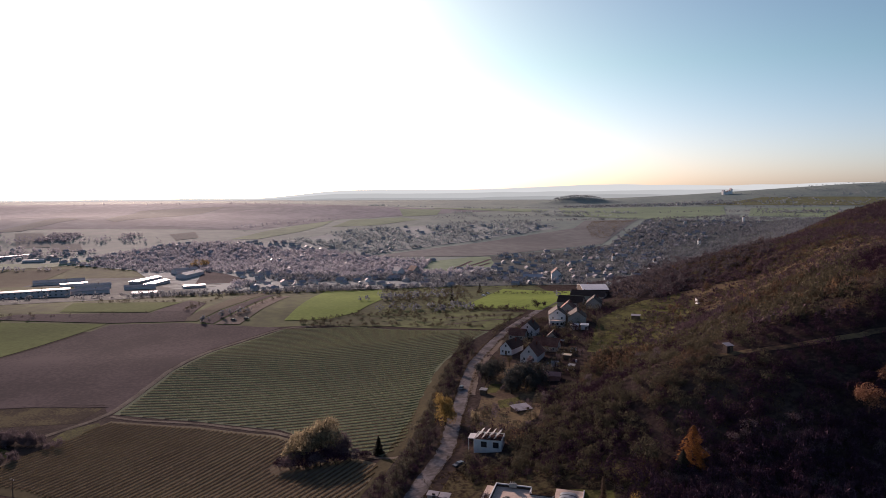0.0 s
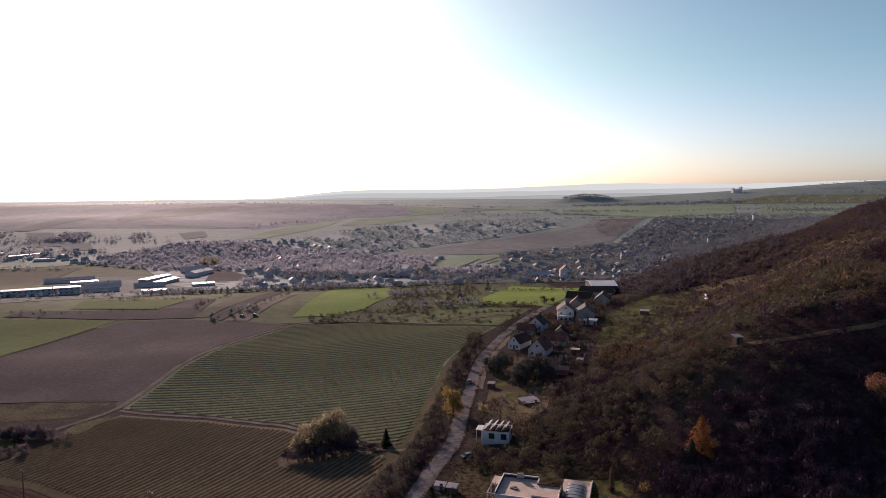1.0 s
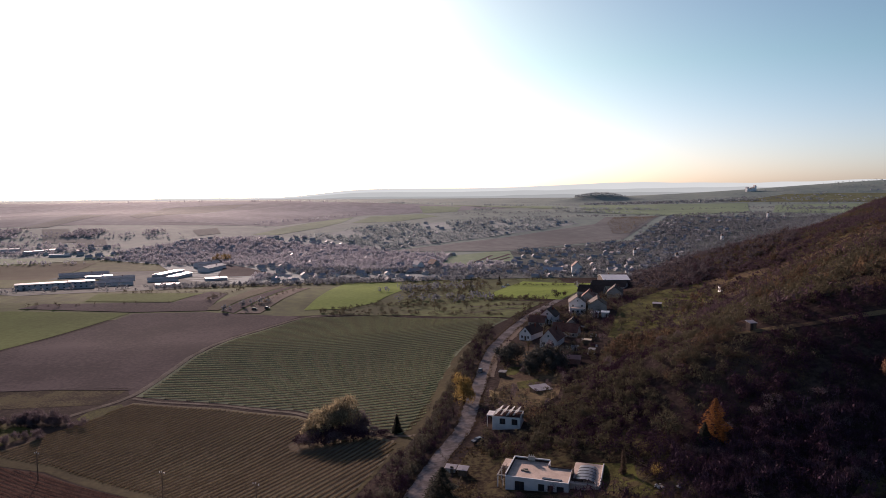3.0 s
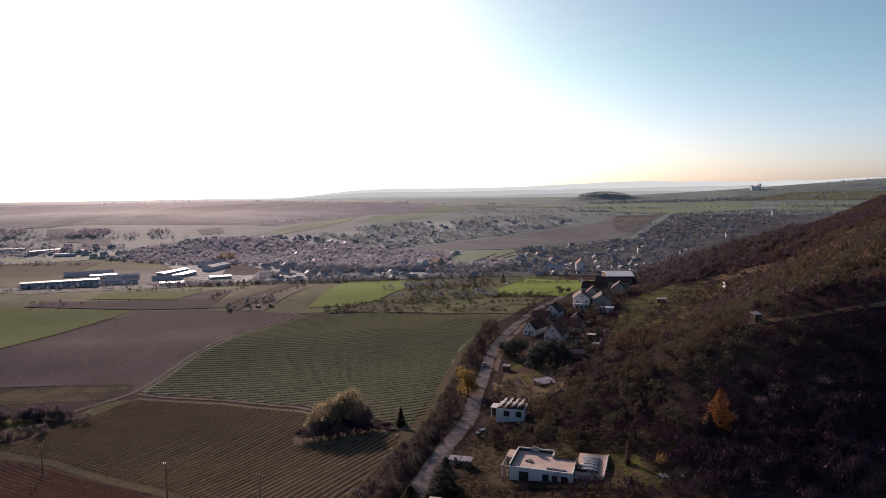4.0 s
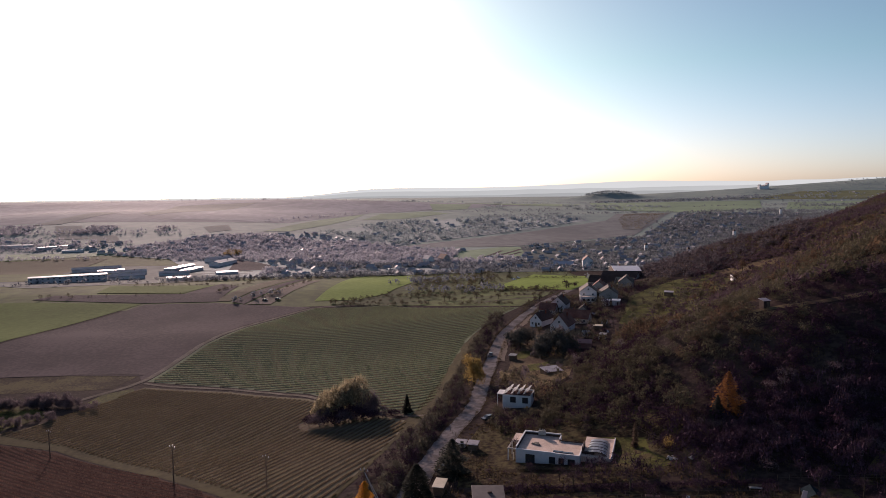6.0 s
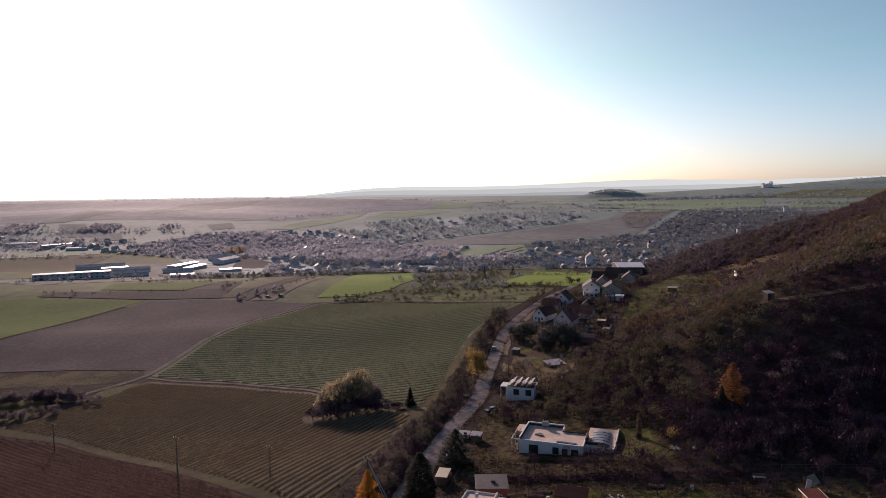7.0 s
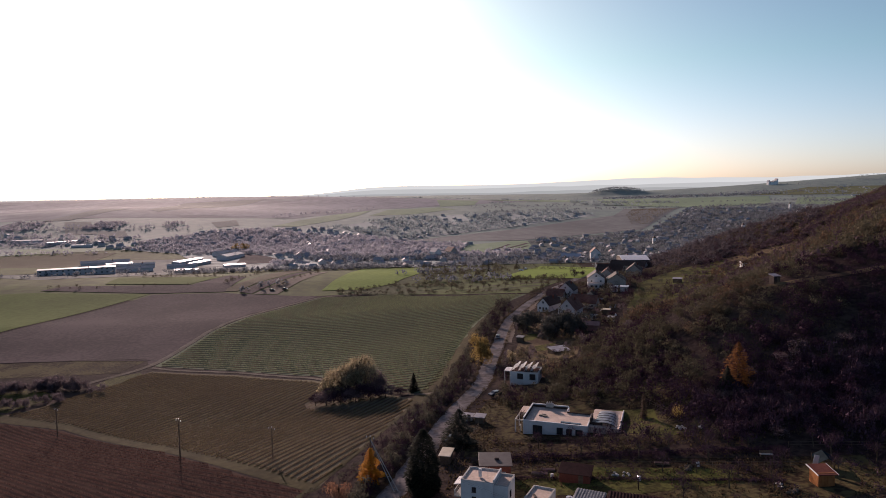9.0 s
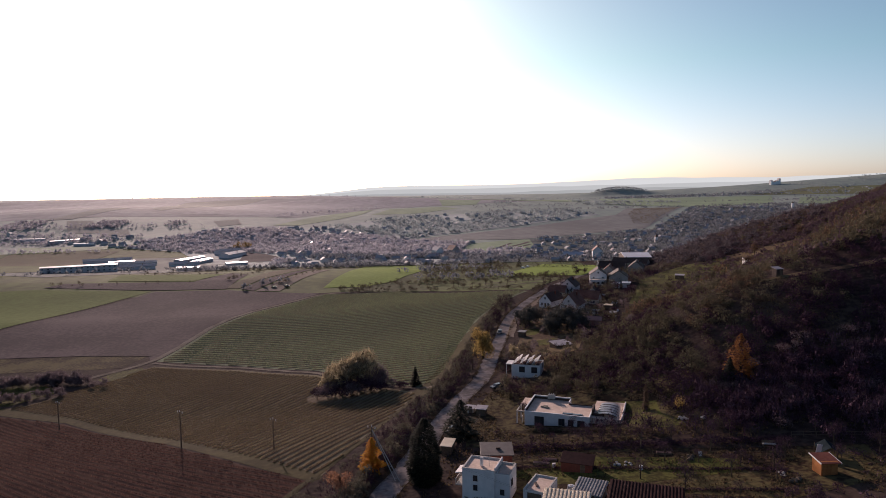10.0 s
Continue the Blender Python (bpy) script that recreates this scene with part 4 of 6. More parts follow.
for clouds, some, twigs, where in ((CLOUD_FINE, spur, M_SCRUB, "near spur"), (CLOUD_LOW, slope, M_UPSCRUB, "upper slope")):
    scrub("hillside_scrub", clouds, some["bare"], twigs, "dense leafless violet-brown scrub on the " + where, seed=21)
    scrub("hillside_scrub", clouds, some["olive"], M_OLIVE, "olive and tan autumn scrub on the " + where, seed=22)
    scrub("hillside_scrub", clouds, some["rust"], M_RUST, "rust-brown autumn bushes on the " + where, seed=23)
scrub("bare_scrub", CLOUD_TWIG, bare, M_SCRUB, "leafless brown scrub along the lane and gardens", seed=1)
scrub("olive_scrub", CLOUD_LEAF, olive, M_OLIVE, "olive and tan autumn bushes along the lane", seed=2)
scrub("grey_scrub", CLOUD_TWIG, grey, M_GREYTWIG, "pale grey leafless thicket behind the allotments", seed=4)


def trunk_mesh(tall, r, limbs, seed, spread=0.5):
    q = np.random.RandomState(seed)
    bm = bmesh.new()
    rod(bm, (0, 0, -0.4), (0.05 * tall * (q.rand() - 0.5), 0.05 * tall * (q.rand() - 0.5), tall * 0.75), r, r * 0.4, 7)
    for i in range(limbs):
        h = tall * (0.25 + 0.45 * q.rand())
        a = q.rand() * 6.283
        L = tall * (0.25 + 0.25 * q.rand())
        rod(bm, (0, 0, h), (math.cos(a) * L * spread, math.sin(a) * L * spread, h + L * 0.8), r * 0.42, r * 0.12, 5)
    return bm


def broad_tree(name, x, y, tall, wide, material, seed, label, count=900, size=0.13, group="", twigs=0.15, clumps=9, category="tree", low=0.16):
    t = thing(name, x, y, at_ground(x, y), rng.rand() * 360, label, category, group)
    part("trunk", trunk_mesh(tall, 0.035 * tall, 7, seed), M_BARK, t)
    c = leaf_cloud(seed, count, size, clumps, 1.1, 1.0, twigs, 0.4).reshape(-1, 3)
    c = c * (wide * 0.5, wide * 0.5, tall * 0.5)
    c[:, 2] += tall * low
    soup("crown", c, np.arange(len(c)).reshape(-1, 3), material, t)
    return t


def conifer(name, x, y, tall, wide, material, seed, label, count=1100, power=0.9, size=0.5, category="tree", wild=0.3, shape=None):
    """Drooping sprays in whorls round a straight stem, with an uneven outline."""
    q = np.random.RandomState(seed)
    t = thing(name, x, y, at_ground(x, y), q.rand() * 360, label, category)
    part("trunk", rod(bmesh.new(), (0, 0, -0.4), (0, 0, tall * 0.97), 0.02 * tall, 0.02, 7), M_BARK, t)
    h = q.rand(count) ** 1.25
    a = q.rand(count) * 6.283
    ragged = 0.75 + wild * np.sin(a * 3 + h * 17 + seed) * (1 - 0.5 * q.rand(count)) + 0.15 * q.rand(count)
    girth = (1 - h) ** power if shape is None else np.interp(h, np.linspace(0, 1, len(shape)), shape)
    rad = wide * 0.5 * girth * ragged * (0.35 + 0.65 * q.rand(count) ** 0.4)
    z = tall * (0.05 + 0.95 * h)
    c = np.stack([np.cos(a) * rad, np.sin(a) * rad, z - 0.12 * rad], 1)
    out = np.stack([np.cos(a), np.sin(a), -0.35 + 0.5 * q.rand(count)], 1)
    side = np.stack([-np.sin(a), np.cos(a), 0.4 * (q.rand(count) - 0.5)], 1)
    s = size * (0.6 + 0.8 * q.rand(count)) * (0.5 + 0.6 * (1 - h))
    tri = np.stack([c + out * s[:, None], c - out * s[:, None] * 0.5 + side * s[:, None] * 0.6, c - out * s[:, None] * 0.5 - side * s[:, None] * 0.6], 1)
    soup("crown", tri.reshape(-1, 3), np.arange(count * 3).reshape(-1, 3), material, t)
    return t


for k in range(46):
    bx, by = 44 + 70 * rng.rand(), 262 + 175 * rng.rand()
    bx = max(bx, road_x(by) + 9)
    if clear_of(bx, by) and math.hypot(bx - 98, by - 420) > 12 and math.hypot(bx - 77, by - 391) > 8:
        broad_tree("garden_tree", bx, by, 3.5 + 2.5 * rng.rand(), 3.5 + 2.5 * rng.rand(), (M_SCRUB, M_OLIVE, M_STREAM)[k % 3], 200 + k, "half-bare autumn tree among the lane gardens", 420, 0.16, "lane garden trees", 0.4)
for k in range(46):
    by = 150 + 215 * (k + 0.7 * rng.rand()) / 46
    bx = np.interp(by, ROAD_LY, ROAD_LX) - 4.2 - 4.5 * rng.rand()
    if math.hypot(bx - 17.5, by - 249) < 6:
        continue
    broad_tree("roadside_tree", bx, by, 3.2 + 2.8 * rng.rand(), 3.0 + 2.2 * rng.rand(), (M_SCRUB, M_LEAFY, M_GREYTWIG)[k % 3], 400 + k, "half-bare brown tree in the lane hedgerow", 460, 0.13, "hedgerow trees", 0.45, 8, "tree", 0.0)
# willow clump in the vineyard
broad_tree("willow_tree", -33, 241, 13, 13, M_WILLOW, 101, "broad willow with fading yellow-green leaves among vines", 5000, 0.11, twigs=0.35, clumps=18, low=0.02)
broad_tree("willow_tree", -26.5, 242, 15.5, 14, M_WILLOW, 102, "tall willow with fading yellow-green leaves among vines", 6000, 0.1, twigs=0.35, clumps=20, low=0.02)
broad_tree("field_tree", -19.5, 242, 10, 9, M_STREAM, 103, "dark half-bare tree beside the willows", 2600, 0.12, twigs=0.4, clumps=14, low=0.02)
for i, (bx, by, bw, bh) in enumerate(((-40, 237, 6, 4.4), (-36, 235, 7, 4.8), (-31, 234, 7, 5), (-26, 233.5, 8, 5.2), (-21, 234, 8, 5.2), (-16, 235, 7, 4.4), (-11, 236, 5, 2.8), (-34, 238, 7, 5.5), (-28, 237, 8, 6), (-22, 238, 8, 6))):
    broad_tree("bush", bx, by, bh, bw, (M_SCRUB, M_PALETWIG)[i % 2], 110 + i, "dark leafless bush under the willows", 1300, 0.16, twigs=0.35, clumps=12, category="bush")
conifer("spruce_tree", -6.5, 238, 6.5, 4.2, M_CONIFER, 120, "small dark spruce at the vineyard edge", 900, size=0.55)
conifer("pine_tree", 6.2, 167, 9.2, 7.8, M_DARKPINE, 121, "dark irregular pine beside the lane", 4200, 0.6, 0.45, wild=0.5, shape=(0.75, 0.95, 1.0, 0.85, 0.8, 0.6, 0.4, 0.08))
conifer("cypress_tree", -2.0, 141.5, 13.4, 7.6, M_CONIFER, 122, "tall dense dark cypress beside the lane", 9000, 0.24, 0.42, wild=0.14, shape=(0.85, 1.0, 1.05, 1.0, 0.92, 0.78, 0.55, 0.12))
conifer("larch_tree", -13.2, 149.0, 8.0, 5.6, M_GOLD, 123, "glowing golden-orange larch beside the lane", 3600, 0.7, 0.34, wild=0.55, shape=(0.45, 0.85, 1.0, 0.72, 0.62, 0.42, 0.3, 0.05))
conifer("larch_tree", 75.8, 173.8, 11.2, 7.6, M_LARCH, 124, "orange larch against the dark scrub", 3000, 0.8, 0.42, wild=0.5, shape=(0.8, 0.95, 1.0, 0.8, 0.68, 0.5, 0.34, 0.04))
conifer("spruce_tree", 72.2, 171.6, 7.0, 5.0, M_DARKPINE, 133, "grey-green spruce beside the orange larch", 1700, 0.8, 0.45, wild=0.5)
broad_tree("maple_tree", -18.6, 139, 5.5, 6, M_COPPER, 125, "rusty leafy small tree beside the dirt track", 1300, 0.1)
broad_tree("yellow_tree", 17.5, 249, 12.5, 8.5, M_YELLOW, 126, "yellow autumn tree on the lane verge", 3600, 0.1, low=0.0, clumps=14)
broad_tree("yellow_tree", 28.5, 247, 6, 4.5, M_WILLOW, 132, "small pale yellow tree beside the lane", 1200, 0.11, low=0.0)
broad_tree("yellow_tree", 57.5, 164, 4.0, 3, M_YELLOW, 127, "thin small yellow tree in the garden", 500, 0.12)
broad_tree("rust_tree", 126, 178, 8, 8, M_COPPER, 128, "rust-orange tree on the dark hillside", 1500, 0.11)
broad_tree("rust_tree", 137, 184, 7, 7, M_COPPER, 129, "rust-orange tree on the dark hillside", 1300, 0.11)
broad_tree("olive_tree", 66, 180, 7, 8, M_OLIVE, 130, "rounded olive-brown tree beside the larch", 1400, 0.11)
conifer("column_tree", 51.5, 171, 6.5, 1.9, M_RUST, 131, "slim rust-coloured columnar tree", 500, 0.5, 0.4)
for i, (bx, by, tt) in enumerate(((42, 304, 11), (46, 309, 9), (39, 309, 8), (50, 283, 11), (55, 286, 13), (60, 287, 12), (47, 279, 9), (57, 280, 9), (53, 291, 12))):
    broad_tree("evergreen_tree", bx, by, tt * 0.95, tt * 0.8, M_DARKTREE, 140 + i, "dark rounded evergreen in front of the lane houses", 1900, 0.13, "lane evergreens", 0.1, 12, "tree", 0.02)
for i, (bx, by) in enumerate(((182, 402), (120, 352), (205, 440), (150, 372), (235, 445))):
    broad_tree("hill_tree", bx, by, 6 + i % 3, 6, (M_RUST, M_OLIVE)[i % 2], 150 + i, "autumn tree on the grass terrace", 700, 0.14)
for k in range(34):
    bx, by = 60 + 90 * rng.rand(), 150 + 34 * rng.rand()
    if bx < 66 and by > 160 or not clear_of(bx, by):
        continue
    broad_tree("bare_bush", bx, by, 2.8 + 2.2 * rng.rand(), 3.5 + 2.5 * rng.rand(), M_PALETWIG, 300 + k, "rounded pale leafless bush in the thicket", 420, 0.13, "thicket bushes", 0.55, 8, "bush", 0.0)
for k in range(16):
    bx, by = 77 + 26 * rng.rand(), 150 + 12 * rng.rand()
    broad_tree("bare_bush", bx, by, 3.0 + 1.6 * rng.rand(), 3.6 + 2.0 * rng.rand(), M_PALETWIG, 340 + k, "rounded pale leafless bush in the thicket", 420, 0.13, "thicket bushes", 0.55, 8, "bush", 0.0)
fruit = broad_tree("fruit_tree", 43.3, 148, 5.2, 5.2, M_GREYTWIG, 160, "small leafless fruit tree in the grass", 420, 0.12, "garden fruit trees", 0.85)
for fx, fy in ((76, 133), (84, 128), (90, 131), (98, 136), (104, 130), (112, 138), (88, 147), (96, 150), (70, 152), (74, 155), (30, 157), (37, 154), (46, 141), (59, 136), (20, 150), (24, 160), (32, 164), (56, 143), (63, 150), (68, 137), (79, 146), (45, 127), (53, 123), (60, 119), (32, 152), (26, 154), (50, 149), (58, 148), (66, 147), (39, 134), (47, 133), (55, 131), (22, 176), (52, 139), (64, 133), (29, 189), (36, 190), (43, 187), (62, 128), (80, 141), (86, 136), (93, 141), (34, 158), (41, 157), (48, 155), (57, 155)):
    copy_thing(fruit, pose(fx, fy, at_ground(fx, fy), 0, 0, rng.rand() * 360) @ Matrix.Scale(0.5 + 0.4 * rng.rand(), 4))
orch = broad_tree("orchard_tree", 20, 470, 4.5, 5, M_OLIVE, 161, "small dark orchard tree in the meadow", 320, 0.16, "orchard trees", 0.3)
for k in range(34):
    fx, fy = -66 + 4.6 * k + 2 * rng.rand(), 503 - 0.62 * max(0, 4.6 * k - 60) + 6 * rng.normal()
    copy_thing(orch, pose(fx, fy, at_ground(fx, fy), 0, 0, rng.rand() * 360) @ Matrix.Scale(0.6 + 0.6 * rng.rand(), 4))

for fx, fy, size in ((104, 502, 7.0), (111, 507, 5.0), (60, 528, 4.0), (82, 505, 3.6)):
    broad_tree("field_tree", fx, fy, size, size * 1.1, M_SCRUB, 500 + int(fx), "dark half-bare tree at the edge of the green field", 700, 0.14, "field trees", 0.3, 8, "tree", 0.0)
conifer("spruce_tree", 47.6, 574, 13, 5.5, M_CONIFER, 141, "tall dark spruce behind the fruit meadow", 900, size=0.6)
conifer("spruce_tree", 81.4, 654, 9, 7.0, M_CONIFER, 142, "broad dark spruce beside the green field", 900, size=0.6)
patch = []
for _ in range(420):
    x, y = -60 + 150 * rng.rand(), 512 + 180 * rng.rand()
    if -86 < x < -8 and y < 692 or x > 60 + 0.25 * (y - 541) - 4 or wave(x, y, 0.03, 3.0) > 0.25:
        continue
    patch.append((x, y, 1.2 + 1.9 * rng.rand() ** 1.5, 0.9 + 0.5 * rng.rand()))
for a, b, n in (((-70, 507), (-30, 531), 34), ((-30, 531), (0, 518), 24), ((0, 516), (62, 511), 44), ((62, 511), (92, 478), 30), ((-60, 498), (0, 482), 40), ((0, 482), (58, 424), 50), ((62, 540), (96, 486), 26), ((54, 527), (94, 490), 60), ((84, 640), (158, 622), 50), ((-190, 652), (-60, 702), 90), ((-230, 640), (-180, 660), 30), ((-122, 530), (-104, 640), 26), ((-168, 560), (-156, 640), 30), ((-300, 545), (-190, 556), 12), ((160, 705), (100, 700), 30), ((-260, 612), (-185, 608), 30)):
    for _ in range(n):
        f = rng.rand()
        patch.append((a[0] + (b[0] - a[0]) * f + rng.normal(), a[1] + (b[1] - a[1]) * f + rng.normal(), 0.8 + 1.5 * rng.rand() ** 2, 0.8 + 0.5 * rng.rand()))
scrub("orchard_bushes", CLOUD_LEAF, patch, M_OLIVE, "olive bushes and low trees between the orchards", "bushes", 12)

tufts = []
for _ in range(30000):
    x, y = -8 + 125 * rng.rand(), 112 + 92 * rng.rand()
    if x < road_x(y) + 3.2 or not clear_of(x, y) or wave(x, y, 0.09, 6.0) + 0.5 * wave(x, y, 0.3, 2.0) < -0.05:
        continue
    z, h, a, w = at_ground(x, y), 0.2 + 0.35 * rng.rand(), 6.283 * rng.rand(), 0.12 + 0.16 * rng.rand()
    tufts.append(((x - math.cos(a) * w, y - math.sin(a) * w, z), (x + math.cos(a) * w, y + math.sin(a) * w, z), (x + 0.2 * (rng.rand() - 0.5), y + 0.2 * (rng.rand() - 0.5), z + h)))
tv = np.array(tufts).reshape(-1, 3)
tagged(soup("grass_tufts", tv, np.arange(len(tv)).reshape(-1, 3), M_TUFT), label="dry olive grass tufts over the gardens", category="grass", kind="stuff")


# ---- buildings ----
def gable(w, d, rise, over=0.4, thick=0.22):
    """A gabled roof with thickness; the ridge runs along y, its eaves at z = 0."""
    bm = bmesh.new()
    hw, hd = w / 2 + over, d / 2 + over
    drop = rise * over / (w / 2)
    prof = [(-hw, -drop), (0, rise), (hw, -drop), (hw, -drop + thick), (0, rise + thick * 1.2), (-hw, -drop + thick)]
    a = [bm.verts.new((x, -hd, z)) for x, z in prof]
    b = [bm.verts.new((x, hd, z)) for x, z in prof]
    n = len(prof)
    for i in range(n):
        j = (i + 1) % n
        bm.faces.new((a[i], a[j], b[j], b[i]))
    for s in (a, b):
        bm.faces.new((s[0], s[1], s[4], s[5]))
        bm.faces.new((s[1], s[2], s[3], s[4]))
    bmesh.ops.recalc_face_normals(bm, faces=bm.faces[:])
    return bm


def gable_walls(w, d, tall, rise):
    bm = bmesh.new()
    prof = [(-w / 2, -1.5), (w / 2, -1.5), (w / 2, tall), (0, tall + rise), (-w / 2, tall)]
    a = [bm.verts.new((x, -d / 2, z)) for x, z in prof]
    b = [bm.verts.new((x, d / 2, z)) for x, z in prof]
    for i in range(5):
        j = (i + 1) % 5
        bm.faces.new((a[i], a[j], b[j], b[i]))
    bm.faces.new(a)
    bm.faces.new(b[::-1])
    bmesh.ops.recalc_face_normals(bm, faces=bm.faces[:])
    return bm


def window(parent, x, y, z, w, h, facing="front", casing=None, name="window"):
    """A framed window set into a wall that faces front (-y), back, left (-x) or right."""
    bm = bmesh.new()
    for cx, cz, sx, sz in ((0, h / 2, w, 0.09), (0, -h / 2, w + 0.16, 0.1), (-w / 2, 0, 0.09, h), (w / 2, 0, 0.09, h), (0, 0, 0.06, h)):
        box(bm, cx, 0, cz, sx, 0.12, sz)
    turn = {"front": 0, "right": 90, "back": 180, "left": 270}[facing]
    m = pose(x, y, z, 0, 0, turn)
    bmesh.ops.transform(bm, matrix=m, verts=bm.verts[:])
    f = part(name, bm, casing or M_WHITE, parent)
    p = cube(0, 0.0, 0, w - 0.08, 0.05, h - 0.08)
    bmesh.ops.transform(p, matrix=m, verts=p.verts[:])
    part("pane", p, M_GLASS, f, "dark glass pane")
    return f


def gable_house(x, y, turn, w, d, tall, rise, walls, roof, label, rich=1, name="house", category="house", group=""):
    z = at_ground(x, y)
    t = thing(name, x, y, z, turn, label, category, group)
    part("wall", gable_walls(w, d, tall, rise), walls, t)
    r = gable(w, d, rise)
    bmesh.ops.translate(r, verts=r.verts[:], vec=(0, 0, tall))
    rf = part("roof", r, roof, t)
    ch = cube(w * 0.18, d * 0.15, tall + rise * 0.75 + 0.5, 0.6, 0.6, 1.9, 0.05)
    part("chimney", ch, M_BRICK, rf, "brick chimney")
    if rich:
        floors = max(1, int(tall / 2.6))
        for f in range(floors):
            zz = 1.6 + 2.7 * f
            for u in (-w * 0.27, w * 0.27):
                window(t, u, -d / 2 - 0.03, zz, 1.0, 1.3, "front")
            for v in np.arange(-d / 2 + 1.8, d / 2 - 1, 3.0):
                window(t, -w / 2 - 0.03, v, zz, 1.0, 1.3, "left")
        if rise > 2.5:
            window(t, 0, -d / 2 - 0.03, tall + rise * 0.35, 0.9, 1.1, "front")
        part("door", cube(w * 0.02, -d / 2 - 0.03, 1.05, 1.0, 0.12, 2.1, 0.02), M_WOOD, t, "brown wooden door")
    return t


def pent_shed(x, y, turn, w, d, tall, walls, roof, label, drop=0.4, name="shed", ribs=0, base=None, door=True):
    """A shed under a sloping sheet; the roof falls towards the front."""
    z = at_ground(x, y) if base is None else base
    t = thing(name, x, y, z, turn, label, "shed")
    bm = bmesh.new()
    v = [bm.verts.new(p) for p in ((-w / 2, -d / 2, -1), (w / 2, -d / 2, -1), (w / 2, d / 2, -1), (-w / 2, d / 2, -1), (-w / 2, -d / 2, tall - drop), (w / 2, -d / 2, tall - drop), (w / 2, d / 2, tall), (-w / 2, d / 2, tall))]
    for f in ((0, 3, 2, 1), (4, 5, 6, 7), (0, 1, 5, 4), (1, 2, 6, 5), (2, 3, 7, 6), (3, 0, 4, 7)):
        bm.faces.new([v[i] for i in f])
    part("wall", bm, walls, t)
    tilt = pose(0, 0, tall - drop / 2 + 0.1, math.degrees(math.atan2(drop, d)), 0, 0)
    r = cube(0, 0, 0, w + 0.6, d + 0.6, 0.12, 0.03)
    bmesh.ops.transform(r, matrix=tilt, verts=r.verts[:])
    rf = part("roof", r, roof, t)
    for i in range(ribs):
        u = (i + 0.5) / ribs * (w + 0.4) - (w + 0.4) / 2
        b = cube(u, 0, 0.11, (w + 0.4) / ribs * 0.45, d + 0.56, 0.1, 0.02)
        bmesh.ops.transform(b, matrix=tilt, verts=b.verts[:])
        part("roof_rib", b, roof, rf)
    if door:
        part("door", cube(w * 0.2, -d / 2 - 0.02, 0.95, 0.9, 0.08, 1.9, 0.02), M_WOOD, t, "plank door")
    return t


def flat_block(parent, u0, u1, v0, v1, z0, z1, wall, rim=0.35, name="wall", deck=None):
    """Walls of a flat-roofed block with a parapet, and its roof."""
    bm = bmesh.new()
    th = 0.22
    box(bm, (u0 + u1) / 2, v0 + th / 2, (z0 + z1) / 2, u1 - u0, th, z1 - z0)
    box(bm, (u0 + u1) / 2, v1 - th / 2, (z0 + z1) / 2, u1 - u0, th, z1 - z0)
    box(bm, u0 + th / 2, (v0 + v1) / 2, (z0 + z1) / 2, th, v1 - v0 - 2 * th, z1 - z0)
    box(bm, u1 - th / 2, (v0 + v1) / 2, (z0 + z1) / 2, th, v1 - v0 - 2 * th, z1 - z0)
    part(name, bm, wall, parent)
    rf = part("roof", cube((u0 + u1) / 2, (v0 + v1) / 2, z1 - rim, u1 - u0 - 2 * th - 0.02, v1 - v0 - 2 * th - 0.02, 0.2), deck or M_FLATROOF, parent, "dark flat roof" if deck else "gravelled flat roof")
    for cx, cy, sx, sy in (((u0 + u1) / 2, v0 + 0.11, u1 - u0 + 0.06, 0.28), ((u0 + u1) / 2, v1 - 0.11, u1 - u0 + 0.06, 0.28), (u0 + 0.11, (v0 + v1) / 2, 0.28, v1 - v0 - 0.5), (u1 - 0.11, (v0 + v1) / 2, 0.28, v1 - v0 - 0.5)):
        part("coping", cube(cx, cy, z1 + 0.04, sx, sy, 0.07, 0.01), M_CONCRETE, rf)
    return rf


# flat-roofed villa with its pool
villa = thing("villa", 22.0, 171.4, 3.9, -20, "white single-storey flat-roofed villa beside a covered pool", "house")
for cx, cy, sx, sy, top in ((4.8, 0.11, 9.6, 0.22, 3.4), (12.6, 0.11, 6.0, 0.22, 3.3), (0.11, 6.01, 0.22, 11.58, 3.95), (4.8, 11.69, 9.16, 0.22, 3.95), (9.49, 10.2, 0.22, 2.8, 3.75), (12.5, 8.59, 5.8, 0.22, 3.35), (15.49, 4.35, 0.22, 8.26, 3.3)):
    wl = part("wall", cube(cx, cy, (top - 1.2) / 2, sx, sy, top + 1.2), M_WHITE, villa)
    part("coping", cube(cx, cy, top + 0.04, sx + 0.06, sy + 0.1, 0.07, 0.01), M_LIME, wl, "white coping")
rf = part("roof", cube(4.8, 5.9, 3.05, 9.14, 11.34, 0.2), M_FLATROOF, villa, "sandy gravelled flat roof")
part("roof", cube(12.38, 4.35, 3.052, 6.0, 8.24, 0.2), M_FLATROOF, villa, "sandy gravelled flat roof")
for k, (u, v) in enumerate(((3.6, 5.0), (4.6, 4.6), (4.1, 5.6))):
    part("gravel_heap", cube(u, v, 3.27, 1.2, 0.8, 0.3, 0.12), M_YARD, rf)
for u, v, w, d in ((10.2, 1.6, 2.4, 0.9), (12.6, 1.4, 2.4, 0.9)):
    part("skylight", cube(u, v, 3.15, w, d, 0.35, 0.05), M_GLASS, rf, "dark roof light")
